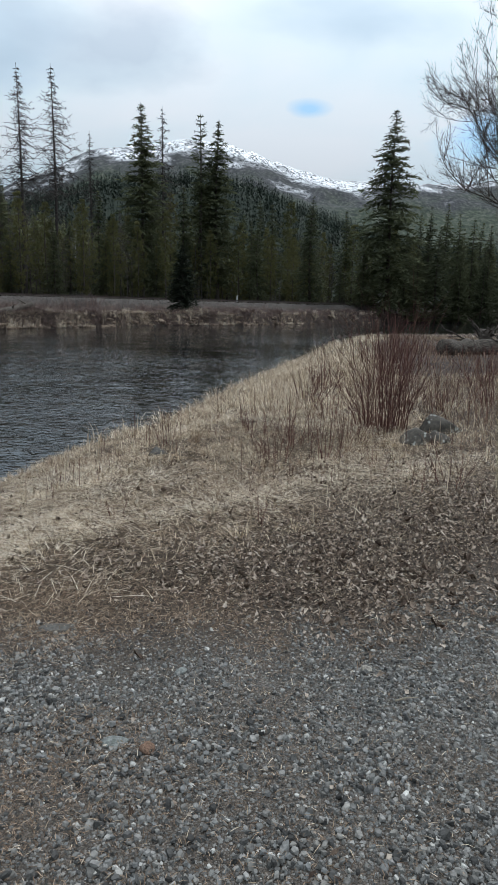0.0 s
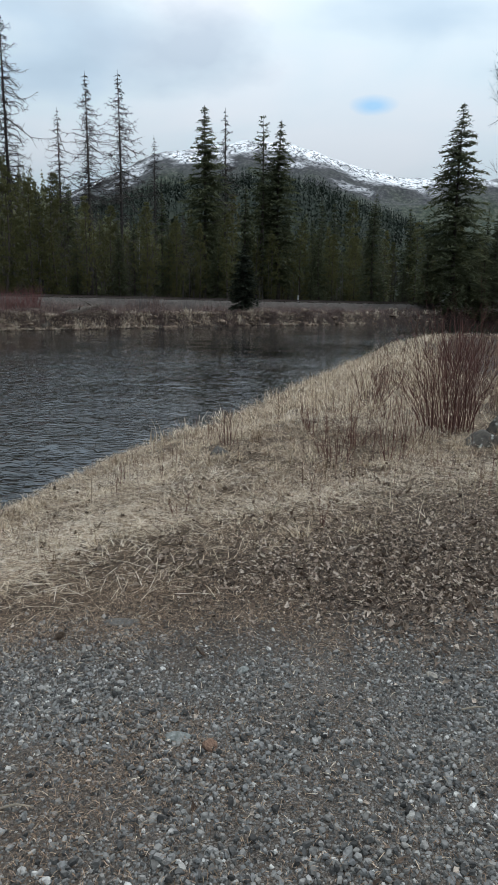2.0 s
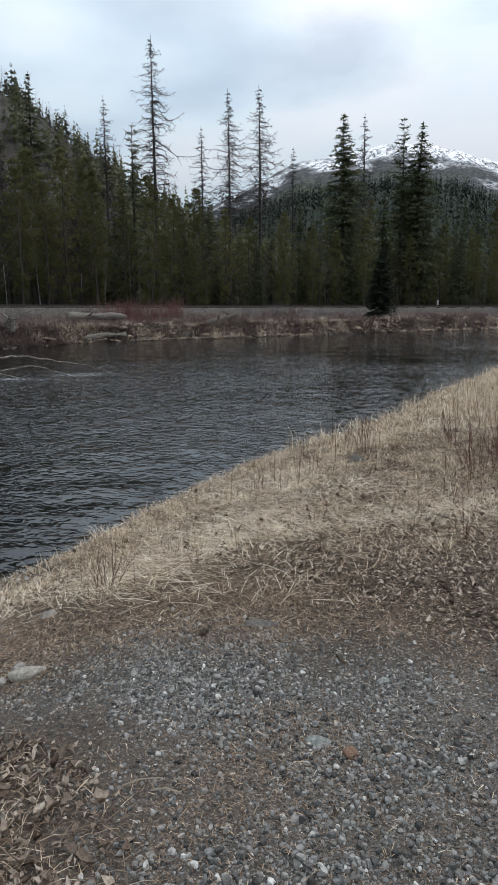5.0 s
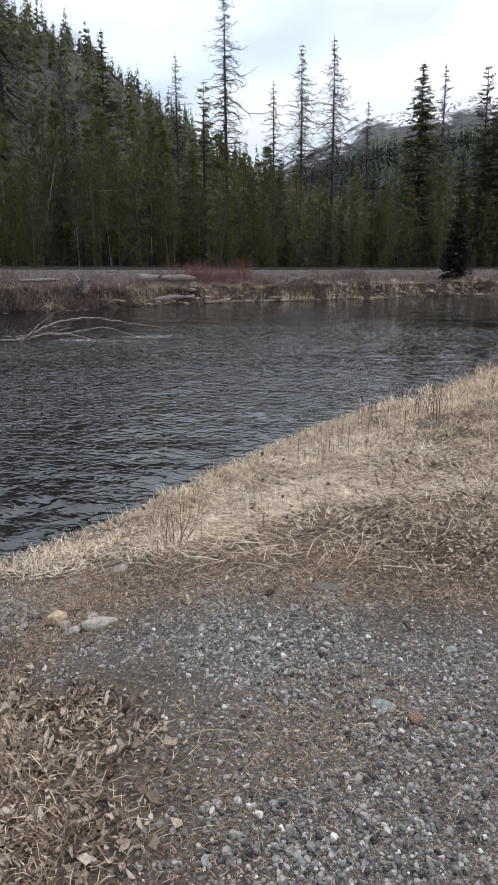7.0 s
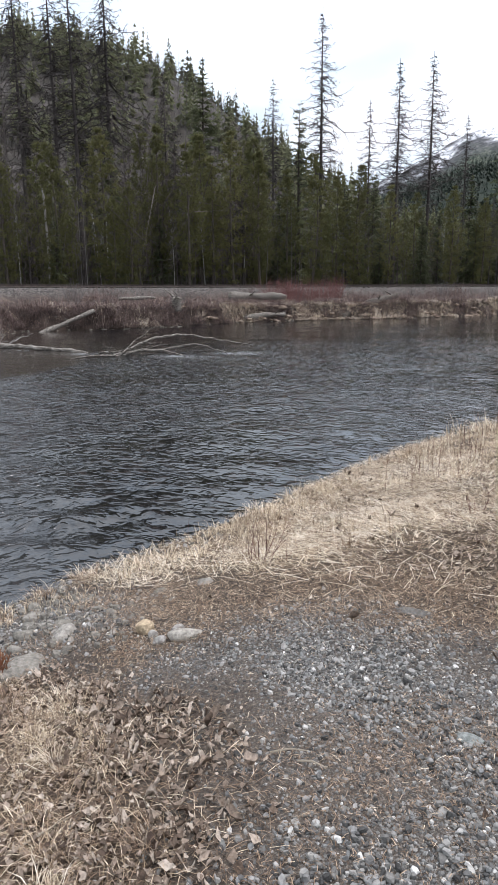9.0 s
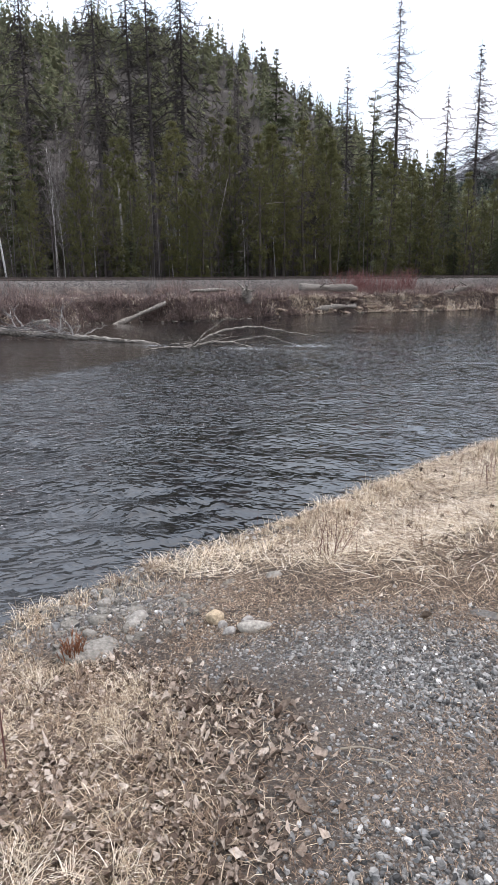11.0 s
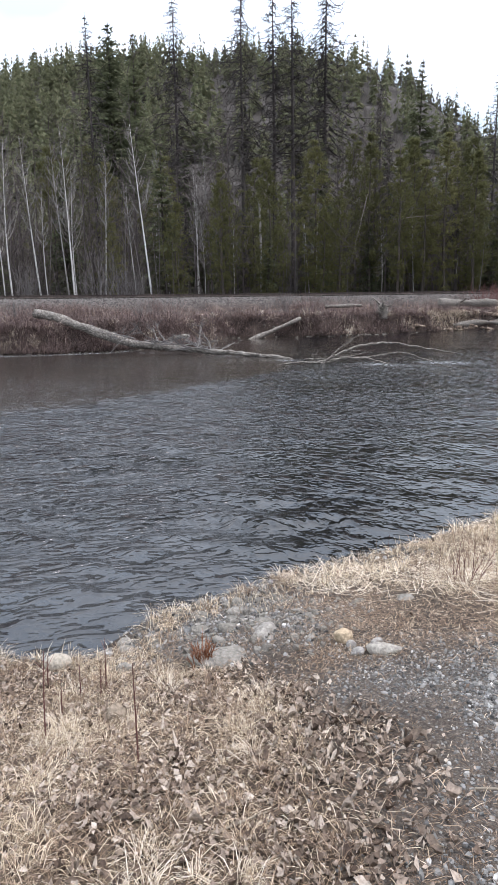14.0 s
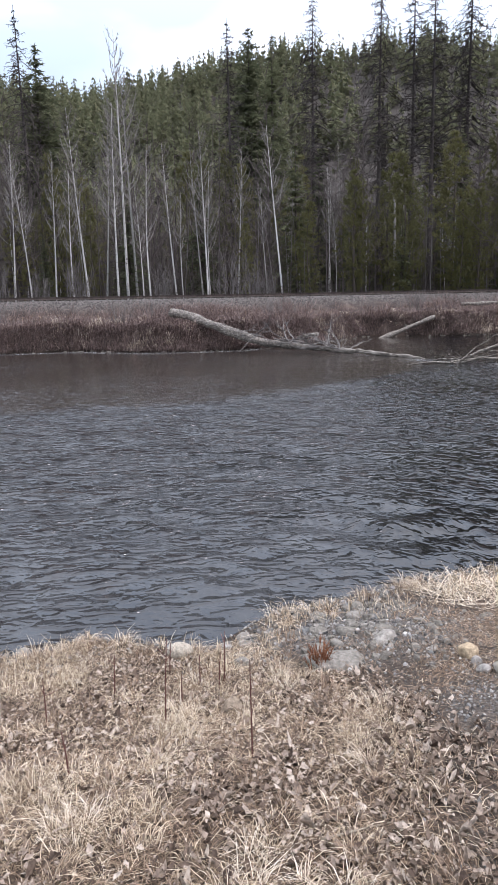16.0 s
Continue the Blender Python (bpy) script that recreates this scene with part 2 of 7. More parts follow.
twig_grey = varied("grey_twigs", [(0.0, (0.10, 0.09, 0.085)), (1.0, (0.22, 0.20, 0.185))], scale=2.0)
twig_pale = varied("pale_twigs", [(0.0, (0.17, 0.155, 0.14)), (1.0, (0.32, 0.295, 0.27))], scale=2.0)
spruce_dark = varied("spruce_needles", [(0.0, (0.018, 0.024, 0.016)), (1.0, (0.042, 0.05, 0.03))], rough=0.8, scale=0.8, through_light=0.3)
fir_green = varied("fir_needles", [(0.0, (0.07, 0.078, 0.047)), (0.6, (0.107, 0.118, 0.067)), (1.0, (0.14, 0.15, 0.082))], rough=0.85, scale=0.8, amount=0.2, per_object=True, through_light=0.45, spec=0.05)
pine_green = varied("pine_needles", [(0.0, (0.092, 0.093, 0.044)), (0.6, (0.137, 0.135, 0.058)), (1.0, (0.2, 0.182, 0.084))], rough=0.85, scale=0.8, amount=0.2, per_object=True, through_light=0.5, spec=0.05)
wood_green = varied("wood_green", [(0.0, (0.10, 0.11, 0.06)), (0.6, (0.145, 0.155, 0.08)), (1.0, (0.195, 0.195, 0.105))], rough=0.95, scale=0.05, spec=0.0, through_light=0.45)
# crest and hill greens are lightened: aerial haze put into the needle colour
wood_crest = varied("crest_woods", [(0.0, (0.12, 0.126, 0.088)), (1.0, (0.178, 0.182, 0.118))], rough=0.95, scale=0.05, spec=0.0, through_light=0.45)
hazed_hill_green = varied("hazed_hill_green", [(0.0, (0.15, 0.16, 0.098)), (0.6, (0.205, 0.213, 0.125)), (1.0, (0.265, 0.258, 0.16))], rough=0.95, scale=0.05, spec=0.0, through_light=0.5)
wood_far = varied("far_woods", [(0.0, (0.026, 0.038, 0.030)), (1.0, (0.046, 0.060, 0.042))], scale=0.02)
wood_grey = varied("bare_woods", [(0.0, (0.11, 0.097, 0.09)), (1.0, (0.21, 0.19, 0.18))], scale=0.1, spec=0.0, through_light=0.2)
stem_red = varied("red_stems", [(0.0, (0.07, 0.028, 0.024)), (0.6, (0.135, 0.058, 0.048)), (1.0, (0.23, 0.13, 0.1))], scale=3.0)
stem_bright = varied("bright_red_stems", [(0.0, (0.15, 0.06, 0.055)), (1.0, (0.27, 0.13, 0.115))], scale=1.0)
brush_mat = varied("bank_brush", [(0.0, (0.075, 0.05, 0.046)), (0.5, (0.17, 0.117, 0.104)), (1.0, (0.33, 0.25, 0.215))], scale=0.5)
straw_mat = varied("straw", [(0.0, (0.15, 0.104, 0.064)), (0.3, (0.42, 0.32, 0.212)), (0.7, (0.745, 0.605, 0.44)), (1.0, (0.92, 0.80, 0.625))], rough=0.75, scale=3.0, through_light=0.2)
pale_straw = varied("pale_straw", [(0.0, (0.47, 0.378, 0.272)), (0.5, (0.79, 0.67, 0.525)), (1.0, (0.92, 0.82, 0.68))], rough=0.7, scale=3.0, through_light=0.2)
thatch_mat = varied("brown_thatch", [(0.0, (0.085, 0.053, 0.034)), (0.6, (0.235, 0.16, 0.106)), (1.0, (0.46, 0.34, 0.24))], scale=4.0)
leaf_mat = varied("dead_leaves", [(0.0, (0.068, 0.045, 0.033)), (0.3, (0.17, 0.122, 0.09)), (0.65, (0.36, 0.28, 0.218)), (1.0, (0.66, 0.56, 0.46))], rough=0.8, scale=70.0, amount=0.6, relief=0.5, through_light=0.12)
pebble_mat = varied("gravel_stones", [(0.0, (0.055, 0.053, 0.05)), (0.25, (0.13, 0.127, 0.121)), (0.45, (0.20, 0.19, 0.174)), (0.6, (0.215, 0.217, 0.213)), (0.78, (0.30, 0.284, 0.256)), (0.93, (0.335, 0.326, 0.31)), (0.97, (0.46, 0.44, 0.40)), (1.0, (0.68, 0.66, 0.62))], rough=0.85, scale=60.0, amount=0.5, relief=0.3, spec=0.12)
cobble_mat = varied("pale_cobbles", [(0.0, (0.12, 0.107, 0.09)), (0.7, (0.24, 0.22, 0.188)), (1.0, (0.37, 0.342, 0.30))], rough=0.9, scale=34.0, amount=0.6, per_object=True, relief=0.8, spec=0.1)
drift_mat, nt, b = material("driftwood", 0.85, 0.2)
p = node(nt, "ShaderNodeTexCoord").outputs["Object"]
grain = noise_at(nt, stretched(nt, p, (0.8, 9.0, 9.0)), 2.0, 6.0, 0.65)
nt.links.new(ramp(nt, grain, [(0.34, (0.035, 0.03, 0.026)), (0.5, (0.135, 0.118, 0.10)), (0.68, (0.32, 0.292, 0.258))]), b.inputs["Base Color"])
bump(nt, b, grain, 0.6, 0.03)
old_wood, nt, b = material("old_wood", 0.9, 0.15)
p = node(nt, "ShaderNodeTexCoord").outputs["Object"]
grain = noise_at(nt, stretched(nt, p, (1.0, 9.0, 9.0)), 2.0, 6.0, 0.65)
nt.links.new(ramp(nt, grain, [(0.35, (0.025, 0.021, 0.018)), (0.52, (0.08, 0.068, 0.057)), (0.72, (0.22, 0.195, 0.165))]), b.inputs["Base Color"])
bump(nt, b, grain, 0.7, 0.03)
rail_mat, nt, b = material("rail_steel", 0.65, 0.3)
rn = noise_at(nt, place(nt), 3.0, 4.0, 0.6)
nt.links.new(ramp(nt, rn, [(0.3, (0.035, 0.026, 0.022)), (0.7, (0.08, 0.06, 0.05))]), b.inputs["Base Color"])
tie_mat = varied("tarred_wood", [(0.0, (0.035, 0.029, 0.025)), (1.0, (0.075, 0.062, 0.052))], scale=6.0, per_object=True)
clod_mat, nt, b = material("bank_turf", 0.95, 0.05)
p = node(nt, "ShaderNodeTexCoord").outputs["Object"]
tn = noise_at(nt, stretched(nt, p, (1.0, 1.0, 0.45)), 5.0, 6.0, 0.7)
nt.links.new(ramp(nt, tn, [(0.34, (0.025, 0.018, 0.014)), (0.48, (0.12, 0.088, 0.068)), (0.6, (0.32, 0.25, 0.19)), (0.74, (0.5, 0.42, 0.33))]), b.inputs["Base Color"])
bump(nt, b, tn, 1.0, 0.08)


# ---- mesh tools ----
class Build:
    """Gathers points and faces for one mesh."""

    def __init__(self):
        self.v, self.tri, self.quad, self.n = [], [], [], 0

    def add(self, v, tri=None, quad=None):
        v = np.asarray(v, float).reshape(-1, 3)
        if tri is not None and len(tri):
            self.tri.append(np.asarray(tri).reshape(-1, 3) + self.n)
        if quad is not None and len(quad):
            self.quad.append(np.asarray(quad).reshape(-1, 4) + self.n)
        self.v.append(v)
        self.n += len(v)
        return self

    def tube(self, points, radii, sides=6, cap=True):
        p = np.asarray(points, float)
        r = np.broadcast_to(np.asarray(radii, float), (len(p),))
        d = np.gradient(p, axis=0)
        d /= np.linalg.norm(d, axis=1)[:, None] + 1e-9
        ref = np.array([0.0, 0.0, 1.0]) if abs(d[0, 2]) < 0.8 else np.array([1.0, 0.0, 0.0])
        a = np.cross(d, ref)
        a /= np.linalg.norm(a, axis=1)[:, None] + 1e-9
        c = np.cross(d, a)
        t = np.linspace(0, 2 * np.pi, sides, endpoint=False)
        v = p[:, None] + r[:, None, None] * (np.cos(t)[None, :, None] * a[:, None] + np.sin(t)[None, :, None] * c[:, None])
        q = []
        for i in range(len(p) - 1):
            for j in range(sides):
                k = (j + 1) % sides
                q.append((i * sides + j, i * sides + k, (i + 1) * sides + k, (i + 1) * sides + j))
        v = v.reshape(-1, 3)
        tri = []
        if cap:
            m = len(v)
            v = np.r_[v, p[:1], p[-1:]]
            for j in range(sides):
                k = (j + 1) % sides
                tri += [(m, k, j), (m + 1, (len(p) - 1) * sides + j, (len(p) - 1) * sides + k)]
        return self.add(v, tri, q)

    def slivers(self, p, q, width, rng):
        """Fine twigs: one thin triangle from each p to its q."""
        p, q = np.asarray(p, float).reshape(-1, 3), np.asarray(q, float).reshape(-1, 3)
        e = np.cross(q - p, rng.normal(size=p.shape))
        e *= width / (np.linalg.norm(e, axis=1)[:, None] + 1e-9)
        return self.add(np.stack([p - e, p + e, q], 1).reshape(-1, 3), np.arange(3 * len(p)).reshape(-1, 3))

    def mesh(self, name, mat=None, smooth=False):
        me = bpy.data.meshes.new(name)
        v = np.concatenate(self.v)
        t = np.concatenate(self.tri) if self.tri else np.zeros((0, 3), int)
        q = np.concatenate(self.quad) if self.quad else np.zeros((0, 4), int)
        me.vertices.add(len(v))
        me.vertices.foreach_set("co", v.ravel())
        me.loops.add(t.size + q.size)
        me.loops.foreach_set("vertex_index", np.r_[t.ravel(), q.ravel()].astype(np.int32))
        me.polygons.add(len(t) + len(q))
        me.polygons.foreach_set("loop_start", np.r_[np.arange(len(t)) * 3, t.size + np.arange(len(q)) * 4].astype(np.int32))
        me.polygons.foreach_set("use_smooth", np.full(len(t) + len(q), smooth))
        me.update(calc_edges=True)
        me.validate()
        if mat:
            me.materials.append(mat)
        return me


def part(name, build, mat, parent, label="", smooth=False):
    ob = new(name, build.mesh(name, mat, smooth))
    ob.parent = parent
    return tagged(ob, label)


def base(name, m, label, category, group="", kind=""):
    """An Empty that carries a thing's parts."""
    ob = new(name)
    ob.empty_display_size = 0.1
    ob.matrix_basis = m
    return tagged(ob, label, category, group, kind)


def blades(bases, heading, lean, length, width, curl=0.5):
    """Narrow blades: a broad foot, a bend and a tip. lean: degrees from upright; curl: how far the tip bends over."""
    n = len(bases)
    h = np.c_[np.cos(heading), np.sin(heading), np.zeros(n)]
    side = np.c_[-np.sin(heading), np.cos(heading), np.zeros(n)] * (width / 2)[:, None]
    a = np.radians(lean)
    d1 = h * np.sin(a)[:, None] + np.array([0, 0, 1.0]) * np.cos(a)[:, None]
    a2 = np.minimum(a + curl, 1.75)
    d2 = h * np.sin(a2)[:, None] + np.array([0, 0, 1.0]) * np.cos(a2)[:, None]
    mid = bases + d1 * (length * 0.5)[:, None]
    tip = mid + d2 * (length * 0.5)[:, None]
    v = np.stack([bases - side, bases + side, mid + side * 0.8, mid - side * 0.8, tip], 1).reshape(-1, 3)
    i = np.arange(n)[:, None] * 5
    return v, i + np.array([3, 2, 4]), i + np.array([0, 1, 2, 3])


def ico(level=1):
    bm = bmesh.new()
    bmesh.ops.create_icosphere(bm, subdivisions=level, radius=1.0)
    v = np.array([x.co[:] for x in bm.verts])
    f = np.array([[x.index for x in p.verts] for p in bm.faces])
    bm.free()
    return v, f


ICO = {1: ico(1), 2: ico(2), 3: ico(3)}


def stone(rng, size, level=3, rough=0.16, cuts=10):
    """One worn stone, its lowest fifth under the ground."""
    v, f = ICO[level]
    w = v.copy()
    off = rng.uniform(-50, 50, 3)
    w *= 1 + rough * np.array([noise.fractal(Vector(x * 1.3 + off), 0.8, 2.1, 4) for x in v])[:, None]
    for _ in range(cuts):
        d = rng.normal(size=3)
        d /= np.linalg.norm(d)
        s = w @ d
        w -= np.outer(np.maximum(s - 0.66, 0) * 0.9, d)
    return Build().add(w * np.asarray(size) / 2 + np.array([0, 0, size[2] * 0.3]), f)


# ---- the plan ----
WATER = -0.75
# brow of the near bank, from behind the camera to the meadow's far end
NEAR = np.array([(-9, -70), (-5.2, -14), (-4.4, -3), (-4.0, 0.45), (-3.85, 0.75), (-3.95, 0.95), (-3.66, 1.27), (-3.4, 1.5), (-3.3, 1.85), (-3.56, 2.15),
                 (-3.5, 2.5), (-3.44, 2.95), (-3.3, 3.7), (-3.1, 4.5), (-2.95, 5.6), (-2.75, 7.0), (-2.4, 8.8), (-1.75, 10.4), (-1.2, 12.2), (-0.6, 15.3),
                 (0.84, 21.4), (3.0, 30.6), (4.9, 40.4), (6.3, 48), (8.6, 52.5), (12, 54.5), (17, 56.5), (24, 60), (32, 66), (60, 86), (150, 118)], float)
FAR = np.array([(-52, -70), (-43, -20), (-38.5, 2), (-37.6, 7.5), (-36, 11), (-31.5, 13.6), (-29.6, 17), (-30, 22), (-33.2, 29), (-29, 32.5), (-27.2, 38), (-26, 43),
                (-22.5, 47.5), (-18.5, 51), (-14, 57), (-8, 65), (0.3, 72), (7, 80), (18, 92), (32, 102), (60, 114), (150, 146)], float)
RAIL = np.array([(-64, -70), (-56, -25), (-52, 0), (-50, 12), (-46, 26), (-37.5, 44), (-23.5, 63), (-11, 75), (3, 86), (14, 97), (30, 112), (70, 142), (150, 195)], float)


def smooth(p, step):
    """A rounded line through the points p, in even steps."""
    q = []
    for i in range(len(p) - 1):
        a, b_, c_, d_ = p[max(i - 1, 0)], p[i], p[i + 1], p[min(i + 2, len(p) - 1)]
        m = max(2, int(np.linalg.norm(c_ - b_) / step))
        t = np.linspace(0, 1, m, endpoint=False)[:, None]
        q.append(0.5 * (2 * b_ + (c_ - a) * t + (2 * a - 5 * b_ + 4 * c_ - d_) * t ** 2 + (3 * b_ - a - 3 * c_ + d_) * t ** 3))
    return np.r_[np.concatenate(q), p[-1:]]


def from_line(x, y, line):
    best = np.full(np.shape(x), 1e9)
    for a, b_ in zip(line[:-1], line[1:]):
        d = b_ - a
        t = np.clip(((x - a[0]) * d[0] + (y - a[1]) * d[1]) / (d @ d), 0, 1)
        best = np.minimum(best, np.hypot(x - a[0] - t * d[0], y - a[1] - t * d[1]))
    return best


def inside(x, y, poly):
    r = np.zeros(np.shape(x), bool)
    for a, b_ in zip(poly, np.roll(poly, -1, axis=0)):
        if a[1] != b_[1]:
            cross = (a[1] > y) != (b_[1] > y)
            r ^= cross & (x < (b_[0] - a[0]) * (y - a[1]) / (b_[1] - a[1]) + a[0])
    return r


def ease(t):
    t = np.clip(t, 0, 1)
    return t * t * (3 - 2 * t)


RIVER = np.r_[NEAR, FAR[::-1]]
BEYOND = np.r_[FAR, [(4000, 2500), (4000, 4500), (-4500, 4500), (-4500, -70)]]
# ground where gravel lies, and the straw belts
GRAVEL = np.array([(-2.0, 1.92), (-1.75, 2.3), (-1.5, 2.6), (-0.93, 2.72), (-0.25, 2.88), (0.2, 2.85), (0.55, 2.8), (1.19, 3.3), (1.9, 3.9), (3.5, 5.2), (5.5, 4), (4, -3), (0.2, -3), (-0.45, 0.2),
                   (-0.75, 0.8), (-0.9, 1.15), (-0.95, 1.38), (-1.07, 1.55), (-1.25, 1.82), (-1.5, 1.9), (-1.75, 1.82)], float)
RUBBLE = np.array([(-3.6, 2.2), (-3.5, 2.9), (-2.95, 3.0), (-2.55, 2.75), (-2.35, 2.4), (-2.55, 2.08), (-3.1, 1.8), (-3.5, 1.7)], float)
TRODDEN = np.array([(-2.9, 2.95), (-2.3, 2.5), (-2.1, 2.0), (-1.75, 2.3), (-1.4, 2.65), (-0.9, 2.72), (-0.2, 2.9), (0.1, 2.8), (0.0, 3.3), (-1.0, 3.45), (-1.7, 3.2), (-2.2, 3.0), (-2.6, 3.15)], float)
# dead leaves between the gravel and the grass tufts
LEAFY = np.array([(-2.15, 1.85), (-1.75, 1.84), (-1.45, 1.9), (-1.22, 1.78), (-1.05, 1.5), (-0.93, 1.36), (-0.9, 1.1), (-0.72, 0.8), (-0.5, 0.3), (-0.6, -0.8), (-1.2, -0.8), (-1.2, 0.6), (-1.3, 1.05), (-1.55, 1.25), (-1.8, 1.5), (-2.1, 1.68)], float)
STRAW_A = np.array([(-3.4, 3.6), (-2.6, 3.5), (-1.9, 3.35), (-1.4, 3.3), (-0.95, 3.5), (-0.4, 3.95), (0.1, 4.6), (0.6, 5.15), (1.3, 5.6), (2.2, 6.3), (2.6, 8), (2.8, 12), (4, 22), (8, 40),
                    (6, 42), (2.6, 31), (0.4, 21.4), (-1, 15.3), (-2.2, 10.4), (-3.2, 7), (-3.6, 4)], float)
STRAW_B = np.array([(-4.1, 0.9), (-3.6, 1.35), (-3.1, 1.75), (-2.6, 1.98), (-2.1, 1.74), (-1.72, 1.55), (-1.5, 1.3), (-1.28, 1.13), (-1.12, 0.98), (-1.0, 0.5), (-0.95, -1.0), (-4.2, -2.0)], float)


def hash_noise(x, y, scale, seed=0.0):
    """Smooth noise on the plane, about -1 to 1."""
    r = np.zeros(np.shape(x))
    for i, (kx, ky, ph) in enumerate(((1.0, 0.31, 0.0), (-0.42, 1.13, 1.7), (0.77, -0.86, 4.1), (1.9, 1.4, 2.2), (-1.6, 2.1, 5.3), (3.1, -2.6, 0.7))):
        r = r + np.sin((kx * x + ky * y) * scale * 2.0 + ph + seed + 1.3 * np.sin((ky * x - kx * y) * scale * 0.9 + i + seed)) / (1.3 + 0.5 * i)
    return r / 2.2


def rail_level(x, y):
    return 2.4 - 0.62 * np.clip((y - 5) / 85, 0, 1)


# ridge lines: bearing in degrees from straight ahead, and the rise of the bare ground's crest above the eye's level, in degrees
HILL = np.array([(-180, 8), (-120, 12), (-80, 15.2), (-66, 15.2), (-58, 15.8), (-50, 16.4), (-44, 16.8), (-38.5, 16.0), (-35.5, 15.4), (-33, 13.6), (-30, 11.2), (-27, 9.2), (-23, 7.0), (-19, 4.8), (-14, 2.6), (-8, 1.2), (0, 0.4), (180, 0.4)])
SPUR = np.array([(-180, 0.5), (-30, 1.5), (-20, 6.2), (-12, 8.6), (-6, 9.2), (-2, 9.0), (0.5, 8.6), (3.2, 7.3), (7, 6.0), (10, 4.8), (13, 3.9), (16, 3.9), (19, 3.6), (24, 3), (40, 1.5), (180, 0.5)])
PEAK = np.array([(-180, 2), (-40, 4), (-25, 6.5), (-18, 9.0), (-14.9, 10.5), (-12.7, 11.4), (-10.5, 11.8), (-7.4, 12.15), (-6, 12.5), (-4.6, 12.45), (-1, 12.05), (1.3, 11.3), (4.1, 10.3), (6.9, 9.85), (9.6, 9.5), (15.7, 9.3), (19, 9.5), (26, 8.6), (40, 7), (90, 4), (180, 2)])


def crest(table, az):
    return np.tan(np.radians(np.interp(az, table[:, 0], table[:, 1])))


def terrain(x, y):
    """Height of the ground."""
    x, y = np.asarray(x, float), np.asarray(y, float)
    dn, df, dr = from_line(x, y, NEAR), from_line(x, y, FAR), from_line(x, y, RAIL)
    wet, over = inside(x, y, RIVER), inside(x, y, BEYOND)
    near = -0.45 + 0.45 * ease(dn / 2.3) - 0.16 * ease((y - 9) / 20) - 0.42 * ease((y - 30) / 22) + 0.02 * hash_noise(x, y, 1.1) * ease(dn / 1.5) + 0.035 * hash_noise(x, y, 0.35, 2.0) * ease((y - 4) / 6)
    bed = np.maximum(np.where(dn < df, -0.45 - 0.75 * dn, WATER - 0.02 - 0.6 * df), -1.9)
    lump = hash_noise(x, y, 0.55, 3.0)
    bank = WATER + (1.15 + 0.18 * lump) * ease(df / (0.95 + 0.35 * lump)) + 0.5 * ease(df / 9.0) + 0.1 * lump * ease(df / 3)
    top = rail_level(x, y)
    az, d = np.degrees(np.arctan2(x, y)), np.hypot(x, y)
    behind = over & (from_line(x, y, FAR) > 6) & inside(x, y, np.r_[RAIL, [(4000, 2500), (4000, 4500), (-4500, 4500), (-4500, -70)]])
    bank = np.where(behind, top - 0.9 + 0.12 * hash_noise(x, y, 0.3, 1.0), bank)
    bank = np.maximum(bank, np.minimum(top - 0.24, top - 0.24 - (dr - 1.7) * 0.62))
    rough = 1 + 0.10 * hash_noise(x, y, 0.012, 5.0) + 0.05 * hash_noise(x, y, 0.035, 7.0)
    a = crest(HILL, az) * 300
    hill = a * ease((d - 95) / 210) * rough * np.clip(1 - (d - 320) / 900, 0, 1)
    s = crest(SPUR, az) * 800
    spur = s * ease((d - 330) / 480) * np.clip(1 - (d - 830) / 1500, 0, 1)
    land = np.where(over, bank + np.where(behind, np.maximum(hill, spur), 0), near)
    return np.where(wet, bed, land)


def polar_sheet(radii, fine=0.3, lo=-92.0, hi=34.0):
    a = np.radians(np.r_[np.arange(lo, hi, fine), np.linspace(hi, lo + 360, 70)[:-1]])
    x, y = np.outer(radii, np.sin(a)), np.outer(radii, np.cos(a))
    m, k = len(radii), len(a)
    i, j = np.meshgrid(np.arange(m - 1), np.arange(k), indexing="ij")
    q = np.stack([i * k + j, i * k + (j + 1) % k, (i + 1) * k + (j + 1) % k, (i + 1) * k + j], -1).reshape(-1, 4)
    return x.ravel(), y.ravel(), q


def growing(a, b_, rate):
    return a * rate ** np.arange(int(math.log(b_ / a) / math.log(rate)) + 1)


radii = np.r_[growing(0.3, 1.2, 1.1), growing(1.25, 20, 1.024), growing(20.4, 105, 1.016), growing(107, 1300, 1.05), 1700, 2300, 3200, 4600]
gx, gy, gq = polar_sheet(radii, 0.5)
gz = terrain(gx, gy)
sheet = Build().add(np.c_[gx, gy, gz], None, gq[:, ::-1])
sheet.add([(0, 0, float(terrain(0.0, 0.0)))])
ring = len(gx) // len(radii)
sheet.tri.append(np.array([(len(gx), j, (j + 1) % ring) for j in range(ring)]))
ground = tagged(new("ground", sheet.mesh("ground", ground_mat, True)), "gravel, dead leaves and straw on a river bank", "ground", kind="structure")
gx, gy = np.r_[gx, 0], np.r_[gy, 0]


def soft_in(x, y, poly, width, wobble=0.14):
    d = from_line(x, y, np.r_[poly, poly[:1]])
    d = np.where(inside(x, y, poly), d, -d) + wobble * hash_noise(x, y, 2.3, 8.0)
    return ease(d / width + 0.5)


